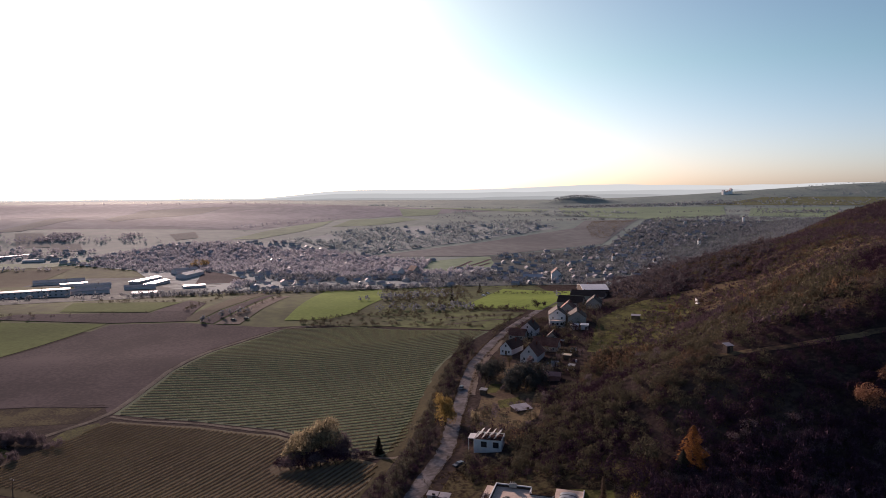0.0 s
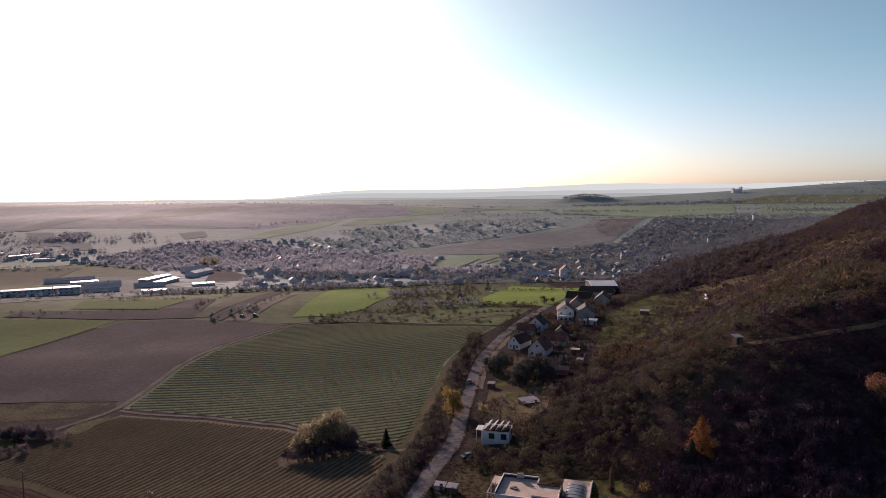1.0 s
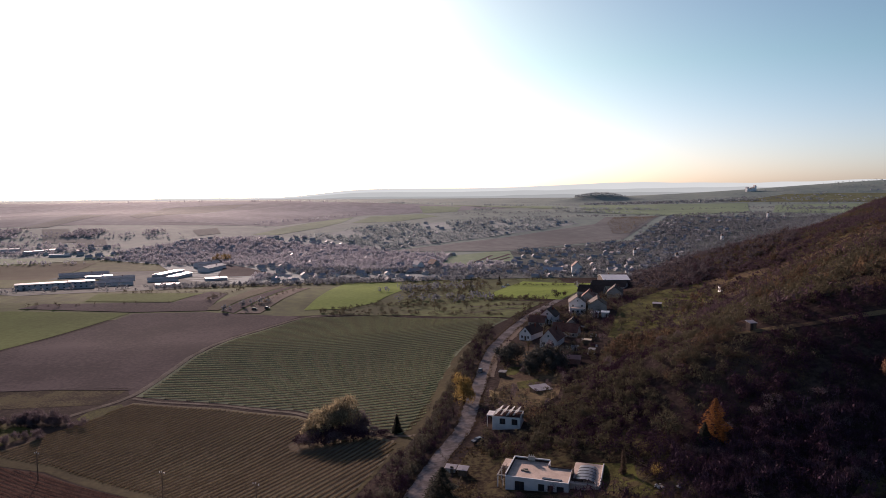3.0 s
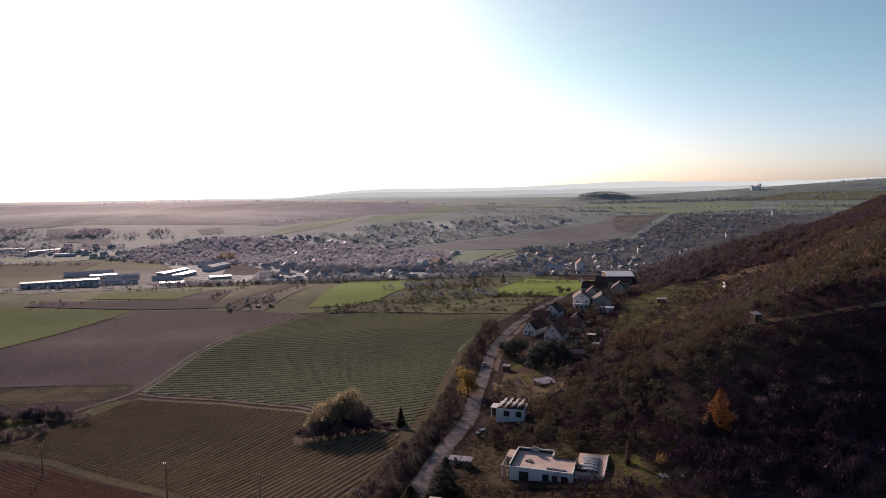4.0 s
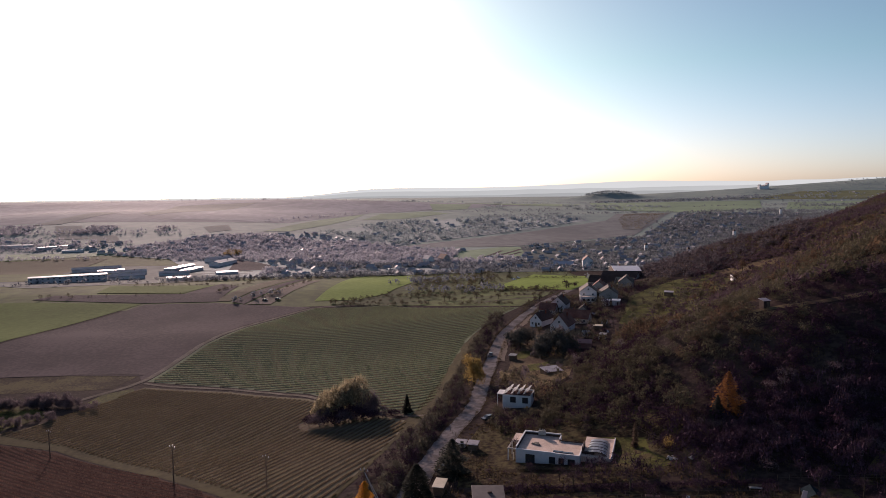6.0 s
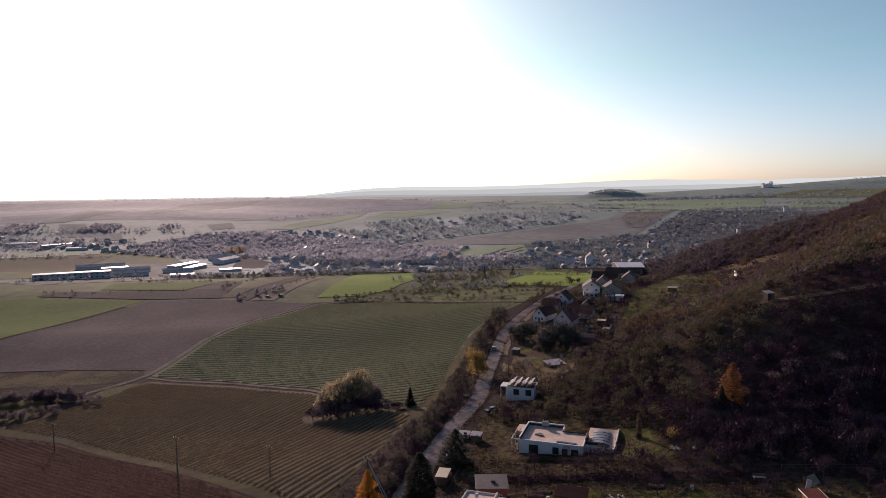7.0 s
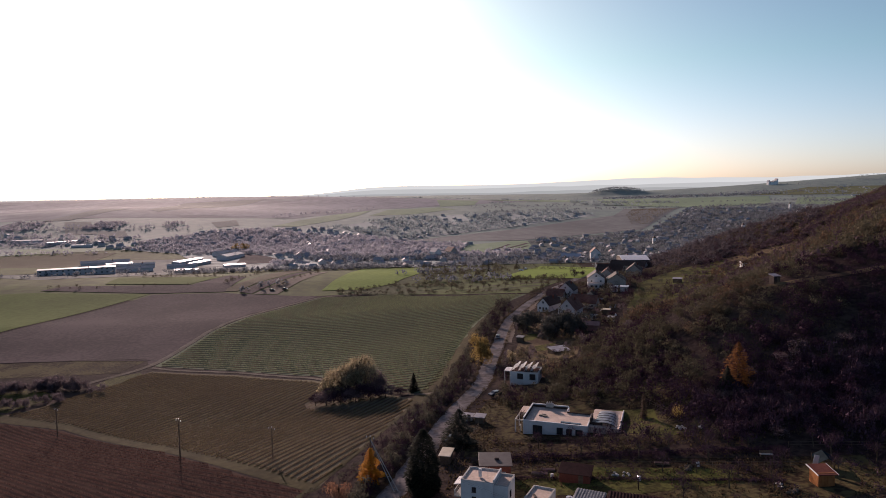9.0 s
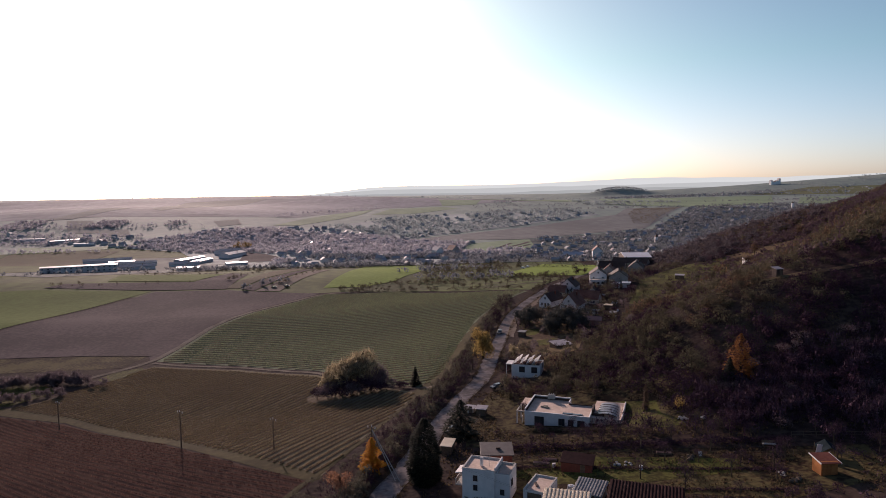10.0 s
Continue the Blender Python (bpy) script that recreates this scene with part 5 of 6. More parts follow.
# Dark bands added on the inner parapet faces in place of their shade.
for cx, cy, sx, sy in ((0.26, 5.9, 0.06, 11.3), (4.85, 11.54, 9.1, 0.06), (12.4, 8.45, 5.9, 0.05)):
    part("upstand", cube(cx, cy, 3.42, sx, sy, 0.62 if cx < 9 else 0.3), M_DARKROOF, rf, "dark band standing for shade inside the parapet")
for u in (4.0, 4.6, 5.1):
    part("flue", cube(u, 11.2, 4.75, 0.22, 0.22, 0.5, 0.03), M_CONCRETE, rf)
part("chimney", cube(4.6, 11.2, 4.0, 1.9, 0.6, 1.1, 0.05), M_CONCRETE, rf, "pale plastered chimney block")
part("pergola_roof", cube(-1.1, 9.2, 3.0, 2.5, 5.0, 0.12, 0.02), M_FLATROOF, villa, "pale slab over the side terrace")
# Fin walls get a dark colour that stands for shade on their near side.
part("fin_wall", cube(15.85, 5.6, 1.7, 0.4, 4.2, 5.0, 0.03), M_DARKROOF, villa, "tall fin wall darkened for its shaded side")
part("fin_wall", cube(17.2, 3.3, 2.6, 3.0, 0.3, 1.6, 0.03), M_DARKROOF, villa, "low wall before the pool, darkened for shade")
for i, (u, w, h) in enumerate(((3.6, 2.2, 2.3), (9.0, 1.4, 1.6), (11.2, 1.2, 1.4), (13.6, 1.6, 1.4))):
    window(villa, u, -0.04, 1.2 if h > 2 else 1.5, w, h, "front", M_DARKROOF)
for v in (1.5, 6.0, 11.5):
    part("pergola_post", cube(-2.2, v, 0.8, 0.25, 0.25, 3.8), M_WHITE, villa)
for u, v, su, sv in ((-2.2, 6.4, 0.3, 10.6), (-1.1, 1.4, 2.2, 0.3), (-1.1, 6.2, 2.2, 0.25), (-1.1, 11.4, 2.2, 0.3)):
    part("pergola_beam", cube(u, v, 2.8, su, sv, 0.3, 0.02), M_CREAM, villa)
for v in (1.0, 4.4, 7.8):
    part("terrace_wall", cube(-1.0, v + 1.0, 0.4, 0.2, 0.9, 2.2), M_CREAM, villa)
terrace = thing("pool_terrace", 22.0, 171.4, 6.35, -20, "pale concrete terrace round the covered pool", "terrace")
part("slab", cube(19.3, 8.4, -0.4, 7.4, 13.4, 1.5, 0.05), M_FLATROOF, terrace)
part("kerb", cube(22.8, 8.4, 0.5, 0.25, 13.4, 0.5, 0.03), M_WHITE, terrace)
cover = thing("pool_cover", 22.0, 171.4, 6.7, -20, "arched telescopic polycarbonate pool enclosure", "pool cover")
for i in range(5):
    v0 = 2.8 + i * 1.95
    bm = bmesh.new()
    R, H = 2.45 - 0.07 * i, 0.8 - 0.04 * i
    ring = []
    for vv in (v0, v0 + 1.86):
        ring.append([bm.verts.new((19.1 + R * math.cos(a), vv, H * math.sin(a))) for a in np.linspace(math.pi, 0, 11)])
    for j in range(10):
        bm.faces.new((ring[0][j], ring[0][j + 1], ring[1][j + 1], ring[1][j]))
    bmesh.ops.solidify(bm, geom=bm.faces[:], thickness=0.04)
    seg = part("arch_panel", bm, M_PLASTIC, cover)
    bm = bmesh.new()
    for j in range(10):
        a0, a1 = math.pi * (1 - j / 10), math.pi * (1 - (j + 1) / 10)
        rod(bm, (19.1 + (R + 0.03) * math.cos(a0), v0, (H + 0.03) * math.sin(a0)), (19.1 + (R + 0.03) * math.cos(a1), v0, (H + 0.03) * math.sin(a1)), 0.1, 0.1, 4)
    part("arch_frame", bm, M_DARKROOF, seg, "dark metal arch")

# white cube house
cubeh = thing("house", 5.1, 131.3, 4.1, -19.5, "white two-storey cube house with a flat roof", "house")
rf = flat_block(cubeh, 0, 6.1, 0, 6.2, -1.5, 6.2, M_WHITE, 0.3)
flat_block(cubeh, 6.1, 8.8, 0.6, 6.2, -1.5, 5.6, M_WHITE, 0.3)
part("parapet_fin", cube(6.2, 3.0, 6.4, 0.3, 5.6, 0.7, 0.03), M_WHITE, rf)
part("chimney", cube(3.1, 2.3, 6.9, 0.55, 0.55, 1.6, 0.04), M_WHITE, rf, "white chimney stack")
bm = bmesh.new()
rod(bm, (4.5, 2.6, 6.0), (4.5, 2.6, 8.2), 0.03, 0.02, 5)
for k in range(4):
    rod(bm, (3.9 + 0.3 * k, 2.6, 8.0), (3.9 + 0.3 * k, 2.6, 7.5), 0.015, 0.015, 4)
part("aerial", bm, M_METAL, rf, "thin roof aerial")
part("awning", cube(-0.75, 2.6, 4.9, 1.9, 3.6, 0.1, 0.02, pose(0, 0, 0, 0, -12, 0)), M_WHITE, cubeh, "white sloping awning")
part("balcony", cube(-0.75, 2.4, 2.6, 1.5, 3.8, 0.18, 0.02), M_CONCRETE, cubeh)
for k in range(6):
    part("railing_bar", cube(-1.45, 0.6 + 0.72 * k, 3.2, 0.06, 0.06, 1.1), M_WHITE, cubeh)
part("handrail", cube(-1.45, 2.4, 3.75, 0.08, 3.9, 0.08), M_WHITE, cubeh)
for u, z in ((2.5, 4.5), (2.5, 2.7), (7.4, 2.2)):
    window(cubeh, u, -0.04 if u < 6 else 0.56, z, 0.7, 0.95, "front", M_DARKROOF)
window(cubeh, 8.84, 2.4, 3.6, 0.9, 1.2, "right", M_DARKROOF)
window(cubeh, -0.04, 3.2, 4.2, 1.0, 1.9, "left")

# brown house with a low arched roof
brown = thing("garden_house", 12.8, 145.7, at_ground(12.8, 145.7), -2, "red-brown garden house with a low arched grey roof", "house")
part("wall", cube(0, 0, 1.2, 6.0, 5.2, 5.4), M_BRICK, brown)
bm = bmesh.new()
box(bm, 0, 0, 4.12, 6.8, 6.0, 0.2, 0.03, pose(0, 0, 0, 5, 0, 0))
rf = part("roof", bm, M_SHEDROOF, brown, "grey-brown sheet roof")
part("roof_vent", cube(0.3, -0.2, 4.36, 0.9, 0.5, 0.35, 0.05), M_DARKROOF, rf)
for u in (-1.5, 1.5):
    window(brown, u, -2.64, 2.0, 0.9, 1.0, "front")

pent_shed(3.0, 158.2, -15, 2.2, 3.8, 2.3, M_WOOD, M_CREAMROOF, "small shed with a pale sheet roof beside parked cars", 0.3)
g = thing("garage", 19.4, 130.1, at_ground(19.4, 130.1), -27, "white flat-roofed garage with a gravelled roof", "garage")
rf = flat_block(g, -2.1, 2.1, -3.6, 3.6, -1, 2.6, M_WHITE, 0.3)
part("roof_debris", cube(-0.6, -0.6, 2.55, 0.5, 1.6, 0.15, 0.05, pose(0, 0, 0, 0, 0, 30)), M_DARKROOF, rf)
part("garage_door", cube(0, -3.62, 1.1, 2.6, 0.08, 2.2, 0.02), M_WOOD, g, "wooden garage door")
pent_shed(27.9, 127.4, -26, 4.9, 5.2, 2.4, M_CONCRETE, M_OLDSHEET, "workshop under a ribbed grey sheet roof", 0.5, ribs=10)
pent_shed(22.6, 122.3, -16, 7.6, 6.6, 2.6, M_CREAM, M_CREAMROOF, "outbuilding under a ribbed cream sheet roof", 0.5, ribs=12)
pent_shed(36.2, 121.8, -20, 12.0, 7.6, 2.5, M_WOOD, M_MAROON, "long outbuilding under dark ribbed roofing", 0.6, ribs=22)
pent_shed(28.6, 141.2, -21, 6.0, 3.4, 2.5, M_BRICK, M_MAROON, "red-brown allotment shed with a dark roof", 0.7)
tank = thing("water_tank", 24.9, 129.6, at_ground(24.9, 129.6), 0, "white plastic water tank beside the workshop", "tank")
bm = bmesh.new()
bmesh.ops.create_cone(bm, cap_ends=True, segments=14, radius1=0.75, radius2=0.6, depth=2.0, matrix=Matrix.Translation((0, 0, 0.9)))
part("body", bm, M_PLASTIC, tank)
part("lid", cube(0, 0, 1.95, 0.5, 0.5, 0.1, 0.03), M_WHITE, tank)
hut = thing("garden_hut", 71.5, 129.5, at_ground(71.5, 129.5), 0, "orange boarded garden hut with a red-brown roof", "hut")
part("wall", cube(0, 0, 0.7, 3.0, 3.0, 3.8), M_ORANGE, hut)
for k in range(11):
    part("board", cube(-1.36 + 0.272 * k, -1.52, 1.1, 0.24, 0.06, 2.7, 0.01), M_ORANGE, hut)
r = cube(0, 0, 0, 3.7, 4.2, 0.16, 0.03)
bmesh.ops.transform(r, matrix=pose(0, 0, 2.65, 6, 0, 0), verts=r.verts[:])
rf = part("roof", r, M_BRICK, hut, "red-brown sheet roof")
for sx in (-1.87, 1.87):
    part("fascia", cube(sx, 0, 2.65, 0.08, 4.2, 0.24, 0, pose(0, 0, 0, 6, 0, 0)), M_WHITE, rf, "pale fascia board")
part("door", cube(0.7, -1.57, 0.95, 0.85, 0.06, 1.9, 0.01), M_ORANGE, hut, "orange plank door")
tun = thing("tarpaulin_shelter", 76.4, 137.0, at_ground(76.4, 137), -15, "blue-grey tarpaulin shelter with a torn pale end", "shelter")
part("cover", gable(3.2, 4.2, 1.0, 0.2, 0.05), M_BLUE, tun).location = (0, 0, 1.3)
part("end_sheet", cube(-2.2, -2.3, 1.6, 0.9, 0.1, 2.5, 0.02, pose(0, 0, 0, 0, 10, 0)), M_PLASTIC, tun, "pale torn sheet")
for sx in (-1.8, 1.8):
    for sy in (-2.2, 2.2):
        part("post", cube(sx, sy, 0.6, 0.1, 0.1, 2.0), M_WOOD, tun)

# house with raised solar panels
sol = thing("house", 29.4, 218.8, at_ground(29.4, 218.8), -18, "white flat-roofed house carrying tilted solar panels", "house")
rf = flat_block(sol, -4.4, 4.4, -3.6, 3.6, -1.5, 3.9, M_WHITE, 0.3, deck=M_MAROON)
lean = Matrix(((0.634, 0.407, -0.657, 0), (0.773, -0.339, 0.536, 0), (0.0, 0.848, 0.53, 0), (0, 0, 0, 1)))
for row in range(2):
    for k in range(4):
        u, v = -3.2 + 1.9 * k + 0.5 * row, -1.6 + 2.9 * row
        p = cube(0, 0, 0, 1.5, 2.5, 0.07)
        bmesh.ops.transform(p, matrix=Matrix.Translation((u, v, 4.95)) @ Matrix.Rotation(radians(18), 4, "Z") @ lean, verts=p.verts[:])
        pn = part("solar_panel", p, M_PANEL, rf, "pale steeply tilted solar panel")
        part("support", cube(u - 0.25, v + 0.35, 4.3, 0.08, 0.08, 1.3), M_METAL, pn)
part("canopy", cube(-5.6, 0.5, 3.4, 2.2, 4.5, 0.2, 0.03), M_WHITE, sol, "white porch canopy")
for u in (-6.5, -4.8):
    part("porch_post", cube(u, -1.5, 1.4, 0.18, 0.18, 4.0), M_WHITE, sol)
for u in (-1.2, 2.6):
    window(sol, u, -3.64, 2.5, 1.7, 1.7, "front", M_DARKROOF)
window(sol, 4.64, 0.5, 3.2, 1.2, 1.3, "right", M_DARKROOF)

# houses along the lane
gable_house(60.0, 353.0, -38, 6.6, 13, 3.4, 3.4, M_LIME, M_DARKROOF, "white gabled house with a dark tiled roof")
gable_house(67.0, 334.0, -28, 8.5, 13, 3.6, 5.0, M_WHITE, M_REDROOF, "cream gabled house under a steep red roof")
gable_house(78.0, 352.0, 62, 8.0, 13, 3.0, 3.4, M_CREAM, M_REDROOF, "low cream house under a red tiled roof")
gable_house(64.5, 296.5, 70, 5.5, 14, 2.6, 1.0, M_PINKWALL, M_PINKWALL, "long low red-brown shed with a red roof", 0, "long_shed", "shed")
gable_house(77.0, 391.0, -25, 9.0, 11, 4.6, 4.0, M_WHITE, M_DARKROOF, "cream gabled house with a grey-brown roof")
gable_house(69.0, 384.0, 65, 7.0, 9, 2.8, 3.0, M_CREAM, M_REDROOF, "small house with a red tiled roof")
gable_house(101.0, 424.0, -12, 10.0, 13, 6.2, 3.6, M_LIME, M_DARKROOF, "tall white three-storey gabled house")
gable_house(112.5, 420.0, -14, 11, 14, 4.4, 3.8, M_CREAM, M_DARKROOF, "broad grey barn with a steep dark roof", 0, "barn", "barn")
b = thing("outbuilding", 97.5, 409.5, at_ground(97.5, 409.5), -12, "white flat-roofed block before the tall house", "building")
flat_block(b, -4.5, 4.5, -3, 3, -1, 4.4, M_WHITE)
for u in (-2.4, 0.2, 2.6):
    window(b, u, -3.04, 2.6, 1.2, 1.2, "front", M_DARKROOF)
for bx, by in ((105.5, 399.0), (111.0, 397.0)):
    pent_shed(bx, by, -20, 4.2, 4.2, 3.0, M_WHITE, M_GREYROOF, "white garage box beside the barn", 0.3, "garage")
gable_house(86.0, 372.0, -22, 5.5, 7, 3.0, 2.4, M_CREAM, M_DARKROOF, "small cream outbuilding with a dark roof", 0, "outbuilding", "building")
gable_house(150.0, 523.0, 60, 12, 26, 3.6, 3.0, M_CREAM, M_DARKROOF, "long dark-roofed barn beside the big hall", 0, "barn", "barn")
gable_house(128.0, 492.0, 60, 10, 18, 4.0, 4.0, M_CREAM, M_DARKROOF, "dark-roofed farmhouse beside the lane", 0)
gable_house(118.0, 462.0, -20, 9, 12, 4.0, 4.0, M_CREAM, M_REDROOF, "red-roofed farmhouse beside the lane", 0)
gable_house(140.0, 475.0, -20, 10, 14, 4.0, 4.0, M_CREAM, M_DARKROOF, "dark-roofed barn on the farm", 0, "barn", "barn")
gable_house(158.0, 540.0, 84, 28, 20, 7.0, 2.2, M_DARKROOF, M_PALESHEET, "large hall with a pale grey sheet roof", 0, "hall", "hall")
pent_shed(106.3, 217.0, 10, 2.2, 2.2, 2.6, M_DARKROOF, M_BROWNROOF, "small wooden hunting hut on the slope", 0.4, "hut")
pent_shed(189.0, 417.0, -8, 2.8, 5.0, 3.0, M_LIME, M_DARKROOF, "small white hut on the hillside terrace", 0.4, "hut")
pent_shed(148.0, 414.5, -25, 5, 3.4, 2.6, M_WOOD, M_BROWNROOF, "dark wooden shed with a pale roof on the terrace", 0.4)
pent_shed(12.4, 183.6, -20, 2.4, 2.0, 2.0, M_WOOD, M_BROWNROOF, "little garden shed with a pale front", 0.3)
pent_shed(9.4, 186.8, -20, 2.6, 1.8, 1.5, M_CREAM, M_BROWNROOF, "low pale shed beside the lane", 0.3)
pent_shed(40.0, 312.0, -25, 5, 4, 2.4, M_WOOD, M_DARKROOF, "dark garden shed beside the lane", 0.4)
pent_shed(46.0, 252.0, 20, 6.5, 5, 1.6, M_WOOD, M_BROWNROOF, "grey sheet-roofed shed among bushes", 0.6)

for bx, by, bw, wall, top in ((74, 317, 3.0, M_LIME, M_OLDSHEET), (83, 329, 3.6, M_WOOD, M_CREAMROOF), (90, 344, 3.0, M_LIME, M_MAROON), (80, 309, 2.6, M_CREAM, M_OLDSHEET), (88, 362, 3.4, M_WOOD, M_OLDSHEET), (36, 283, 2.6, M_WOOD, M_OLDSHEET)):
    pent_shed(bx, by, -25, bw, 2.4, 2.2, wall, top, "small garden shed with a sheet roof behind the lane houses", 0.2)
for k in range(14):
    bx, by = 66 + 24 * rng.rand(), 300 + 66 * rng.rand()
    if not clear_of(bx, by):
        continue
    t = thing("tub", bx, by, at_ground(bx, by), 360 * rng.rand(), "pale plastic tub standing in a lane yard", "container", "yard tubs")
    bm = bmesh.new()
    bmesh.ops.create_cone(bm, cap_ends=True, segments=10, radius1=0.5, radius2=0.42, depth=1.1, matrix=Matrix.Translation((0, 0, 0.5)))
    part("body", bm, M_CARWHITE, t)
    part("rim", cube(0, 0, 1.07, 0.62, 0.62, 0.06, 0.02), M_LIME, t)

# ---- cars ----
def car(x, y, turn, paint, label):
    t = thing("car", x, y, at_ground(x, y) + 0.18, turn, label, "car")
    bm = bmesh.new()
    prof = [(-2.15, 0.35), (-2.1, 0.8), (-1.2, 0.95), (-0.55, 1.45), (1.1, 1.48), (1.75, 1.0), (2.15, 0.9), (2.15, 0.35)]
    for sx in (-0.86, 0.86):
        for yy, zz in prof:
            bm.verts.new((sx * (0.82 if zz > 1.2 else 1), yy, zz))
    bm.verts.ensure_lookup_table()
    n = len(prof)
    for i in range(n):
        j = (i + 1) % n
        bm.faces.new((bm.verts[i], bm.verts[j], bm.verts[n + j], bm.verts[n + i]))
    bm.faces.new([bm.verts[i] for i in range(n)][::-1])
    bm.faces.new([bm.verts[n + i] for i in range(n)])
    bmesh.ops.recalc_face_normals(bm, faces=bm.faces[:])
    bmesh.ops.bevel(bm, geom=bm.edges[:], offset=0.06, segments=1, affect="EDGES")
    body = part("body", bm, paint, t)
    part("windscreen", cube(0, -0.9, 1.22, 1.35, 0.06, 0.62, 0, pose(0, 0, 0, -52, 0, 0)), M_GLASS, body)
    part("rear_window", cube(0, 1.47, 1.26, 1.3, 0.06, 0.6, 0, pose(0, 0, 0, 52, 0, 0)), M_GLASS, body)
    for sx in (-0.79, 0.79):
        part("side_window", cube(sx, 0.25, 1.18, 0.06, 1.9, 0.36, 0.02), M_GLASS, body)
        for yy in (-1.35, 1.35):
            bm = bmesh.new()
            bmesh.ops.create_cone(bm, cap_ends=True, segments=14, radius1=0.32, radius2=0.32, depth=0.2, matrix=pose(sx * 1.02, yy, 0.32, 0, 90, 0))
            part("wheel", bm, M_RUBBER, t)
    return t


car(27.8, 293.0, -12, M_CARDARK, "dark grey car parked on the lane")
car(4.4, 170.8, -25, M_CARDARK, "dark car parked behind the shed")
car(18.6, 206.9, -60, M_CARDARK, "dark car parked under bushes beside the lane")
car(80, 614, 40, M_CARWHITE, "white van parked at the corner of the green field")
car(87, 637, 20, M_CARWHITE, "white van parked at the corner of the green field")
car(-121, 524, 70, M_CARDARK, "dark car parked at the field edge")
car(-112, 527, 75, M_CARDARK, "dark car parked at the field edge")


# ---- poles and wires ----
def pole(x, y, tall, label, brace=None):
    t = thing("power_pole", x, y, at_ground(x, y), -30, label, "power pole", "power line poles")
    part("shaft", rod(bmesh.new(), (0, 0, -0.8), (0, 0, tall), 0.2, 0.14, 8), M_WOOD, t)
    arm = part("crossarm", cube(0, 0, tall - 0.35, 2.0, 0.12, 0.12, 0.02), M_WOOD, t, "steel crossarm")
    for u in (-0.92, 0.0, 0.92):
        bm = rod(bmesh.new(), (u, 0, tall - 0.3 if u else tall), (u, 0, tall + (0.12 if u else 0.4)), 0.085, 0.06, 6)
        part("insulator", bm, M_CARWHITE, arm, "white porcelain insulator")
    if brace:
        part("brace", rod(bmesh.new(), (brace[0], brace[1], -0.6), (0, 0, tall - 0.5), 0.09, 0.07, 7), M_CONCRETE, t, "leaning concrete brace")
        part("brace", rod(bmesh.new(), (brace[0] + 0.9, brace[1] + 0.5, -0.6), (0.2, 0.1, tall - 0.9), 0.09, 0.07, 7), M_CONCRETE, t, "leaning concrete brace")
        for f in (0.2, 0.4, 0.6, 0.8):
            a = Vector((brace[0], brace[1], -0.6)).lerp(Vector((0, 0, tall - 0.5)), f)
            b = Vector((brace[0] + 0.9, brace[1] + 0.5, -0.6)).lerp(Vector((0.2, 0.1, tall - 0.9)), f)
            part("brace_tie", rod(bmesh.new(), a, b, 0.04, 0.04, 5), M_CONCRETE, t)
    return t


POLES = ((-123.2, 229.0, 9.4), (-68.2, 188.7, 10.6), (-40.3, 176.0, 8.0), (-13.4, 151.5, 9.6))
for px, py, ph in POLES[:3]:
    pole(px, py, ph, "slim wooden power pole with white insulators")
pole(*POLES[3], "braced power pole with white insulators beside the larch", (10.3, -5.0))
line = POLES + ((18.0, 108.0, 9.0),)
pole(*line[4], "slim wooden power pole with white insulators")
for (ax, ay, ah), (bx, by, bh) in zip(line[:-1], line[1:]):
    for off in (-0.92, 0.92):
        bm = bmesh.new()
        ux, uy = math.cos(radians(-30)) * off, math.sin(radians(-30)) * off
        za, zb = at_ground(ax, ay) + ah + 0.05, at_ground(bx, by) + bh + 0.05
        pts = []
        for k in range(13):
            f = k / 12
            pts.append((ax + (bx - ax) * f + ux, ay + (by - ay) * f + uy, za + (zb - za) * f - 3.2 * f * (1 - f)))
        for p, q in zip(pts[:-1], pts[1:]):
            rod(bm, p, q, 0.009, 0.009, 3)
        tagged(part("overhead_wire", bm, M_WIRE), label="thin sagging overhead wire between power poles", category="wire", group="overhead wires")


# ---- garden clutter ----
def hedge(points, wide, tall, material, label, seed):
    pts = np.array(points, float)
    s = np.concatenate([[0], np.cumsum(np.hypot(*np.diff(pts, axis=0).T))])
    spots = [(np.interp(d, s, pts[:, 0]), np.interp(d, s, pts[:, 1]), wide * 0.6, tall / wide * 0.75) for d in np.arange(0, s[-1], wide * 0.35)]
    v, f = place(CLOUD_LEAF, spots, seed)
    o = thing("hedge", pts[0][0], pts[0][1], at_ground(*pts[0]), 0, label, "hedge")
    soup("foliage", v - np.array([pts[0][0], pts[0][1], at_ground(*pts[0])]), f, material, o)
    for d in np.arange(1, s[-1], 2.5):
        hx, hy = np.interp(d, s, pts[:, 0]), np.interp(d, s, pts[:, 1])
        low = Vector((hx - pts[0][0], hy - pts[0][1], at_ground(hx, hy) - at_ground(*pts[0]) - 0.2))
        part("stem", rod(bmesh.new(), low, low + Vector((0, 0, 0.2 + tall * 0.7)), 0.05, 0.03, 5), M_BARK, o)
    return o


hedge(((16.5, 155.5), (40, 150), (73, 144.5)), 2.4, 2.0, M_SCRUB, "dark leafless hedge between garden plots", 11)
hedge(((17, 144.5), (50, 135.8), (66, 131.8)), 1.2, 1.1, M_SCRUB, "low dark hedge along the allotment", 12)
hedge(((31, 132), (46, 127), (62, 123.4)), 1.0, 1.0, M_SCRUB, "low dark hedge behind the outbuildings", 13)
hedge(((21.5, 166.6), (38, 160.8), (46, 158.5)), 1.8, 1.5, M_OLIVE, "clipped olive hedge under the villa wall", 14)
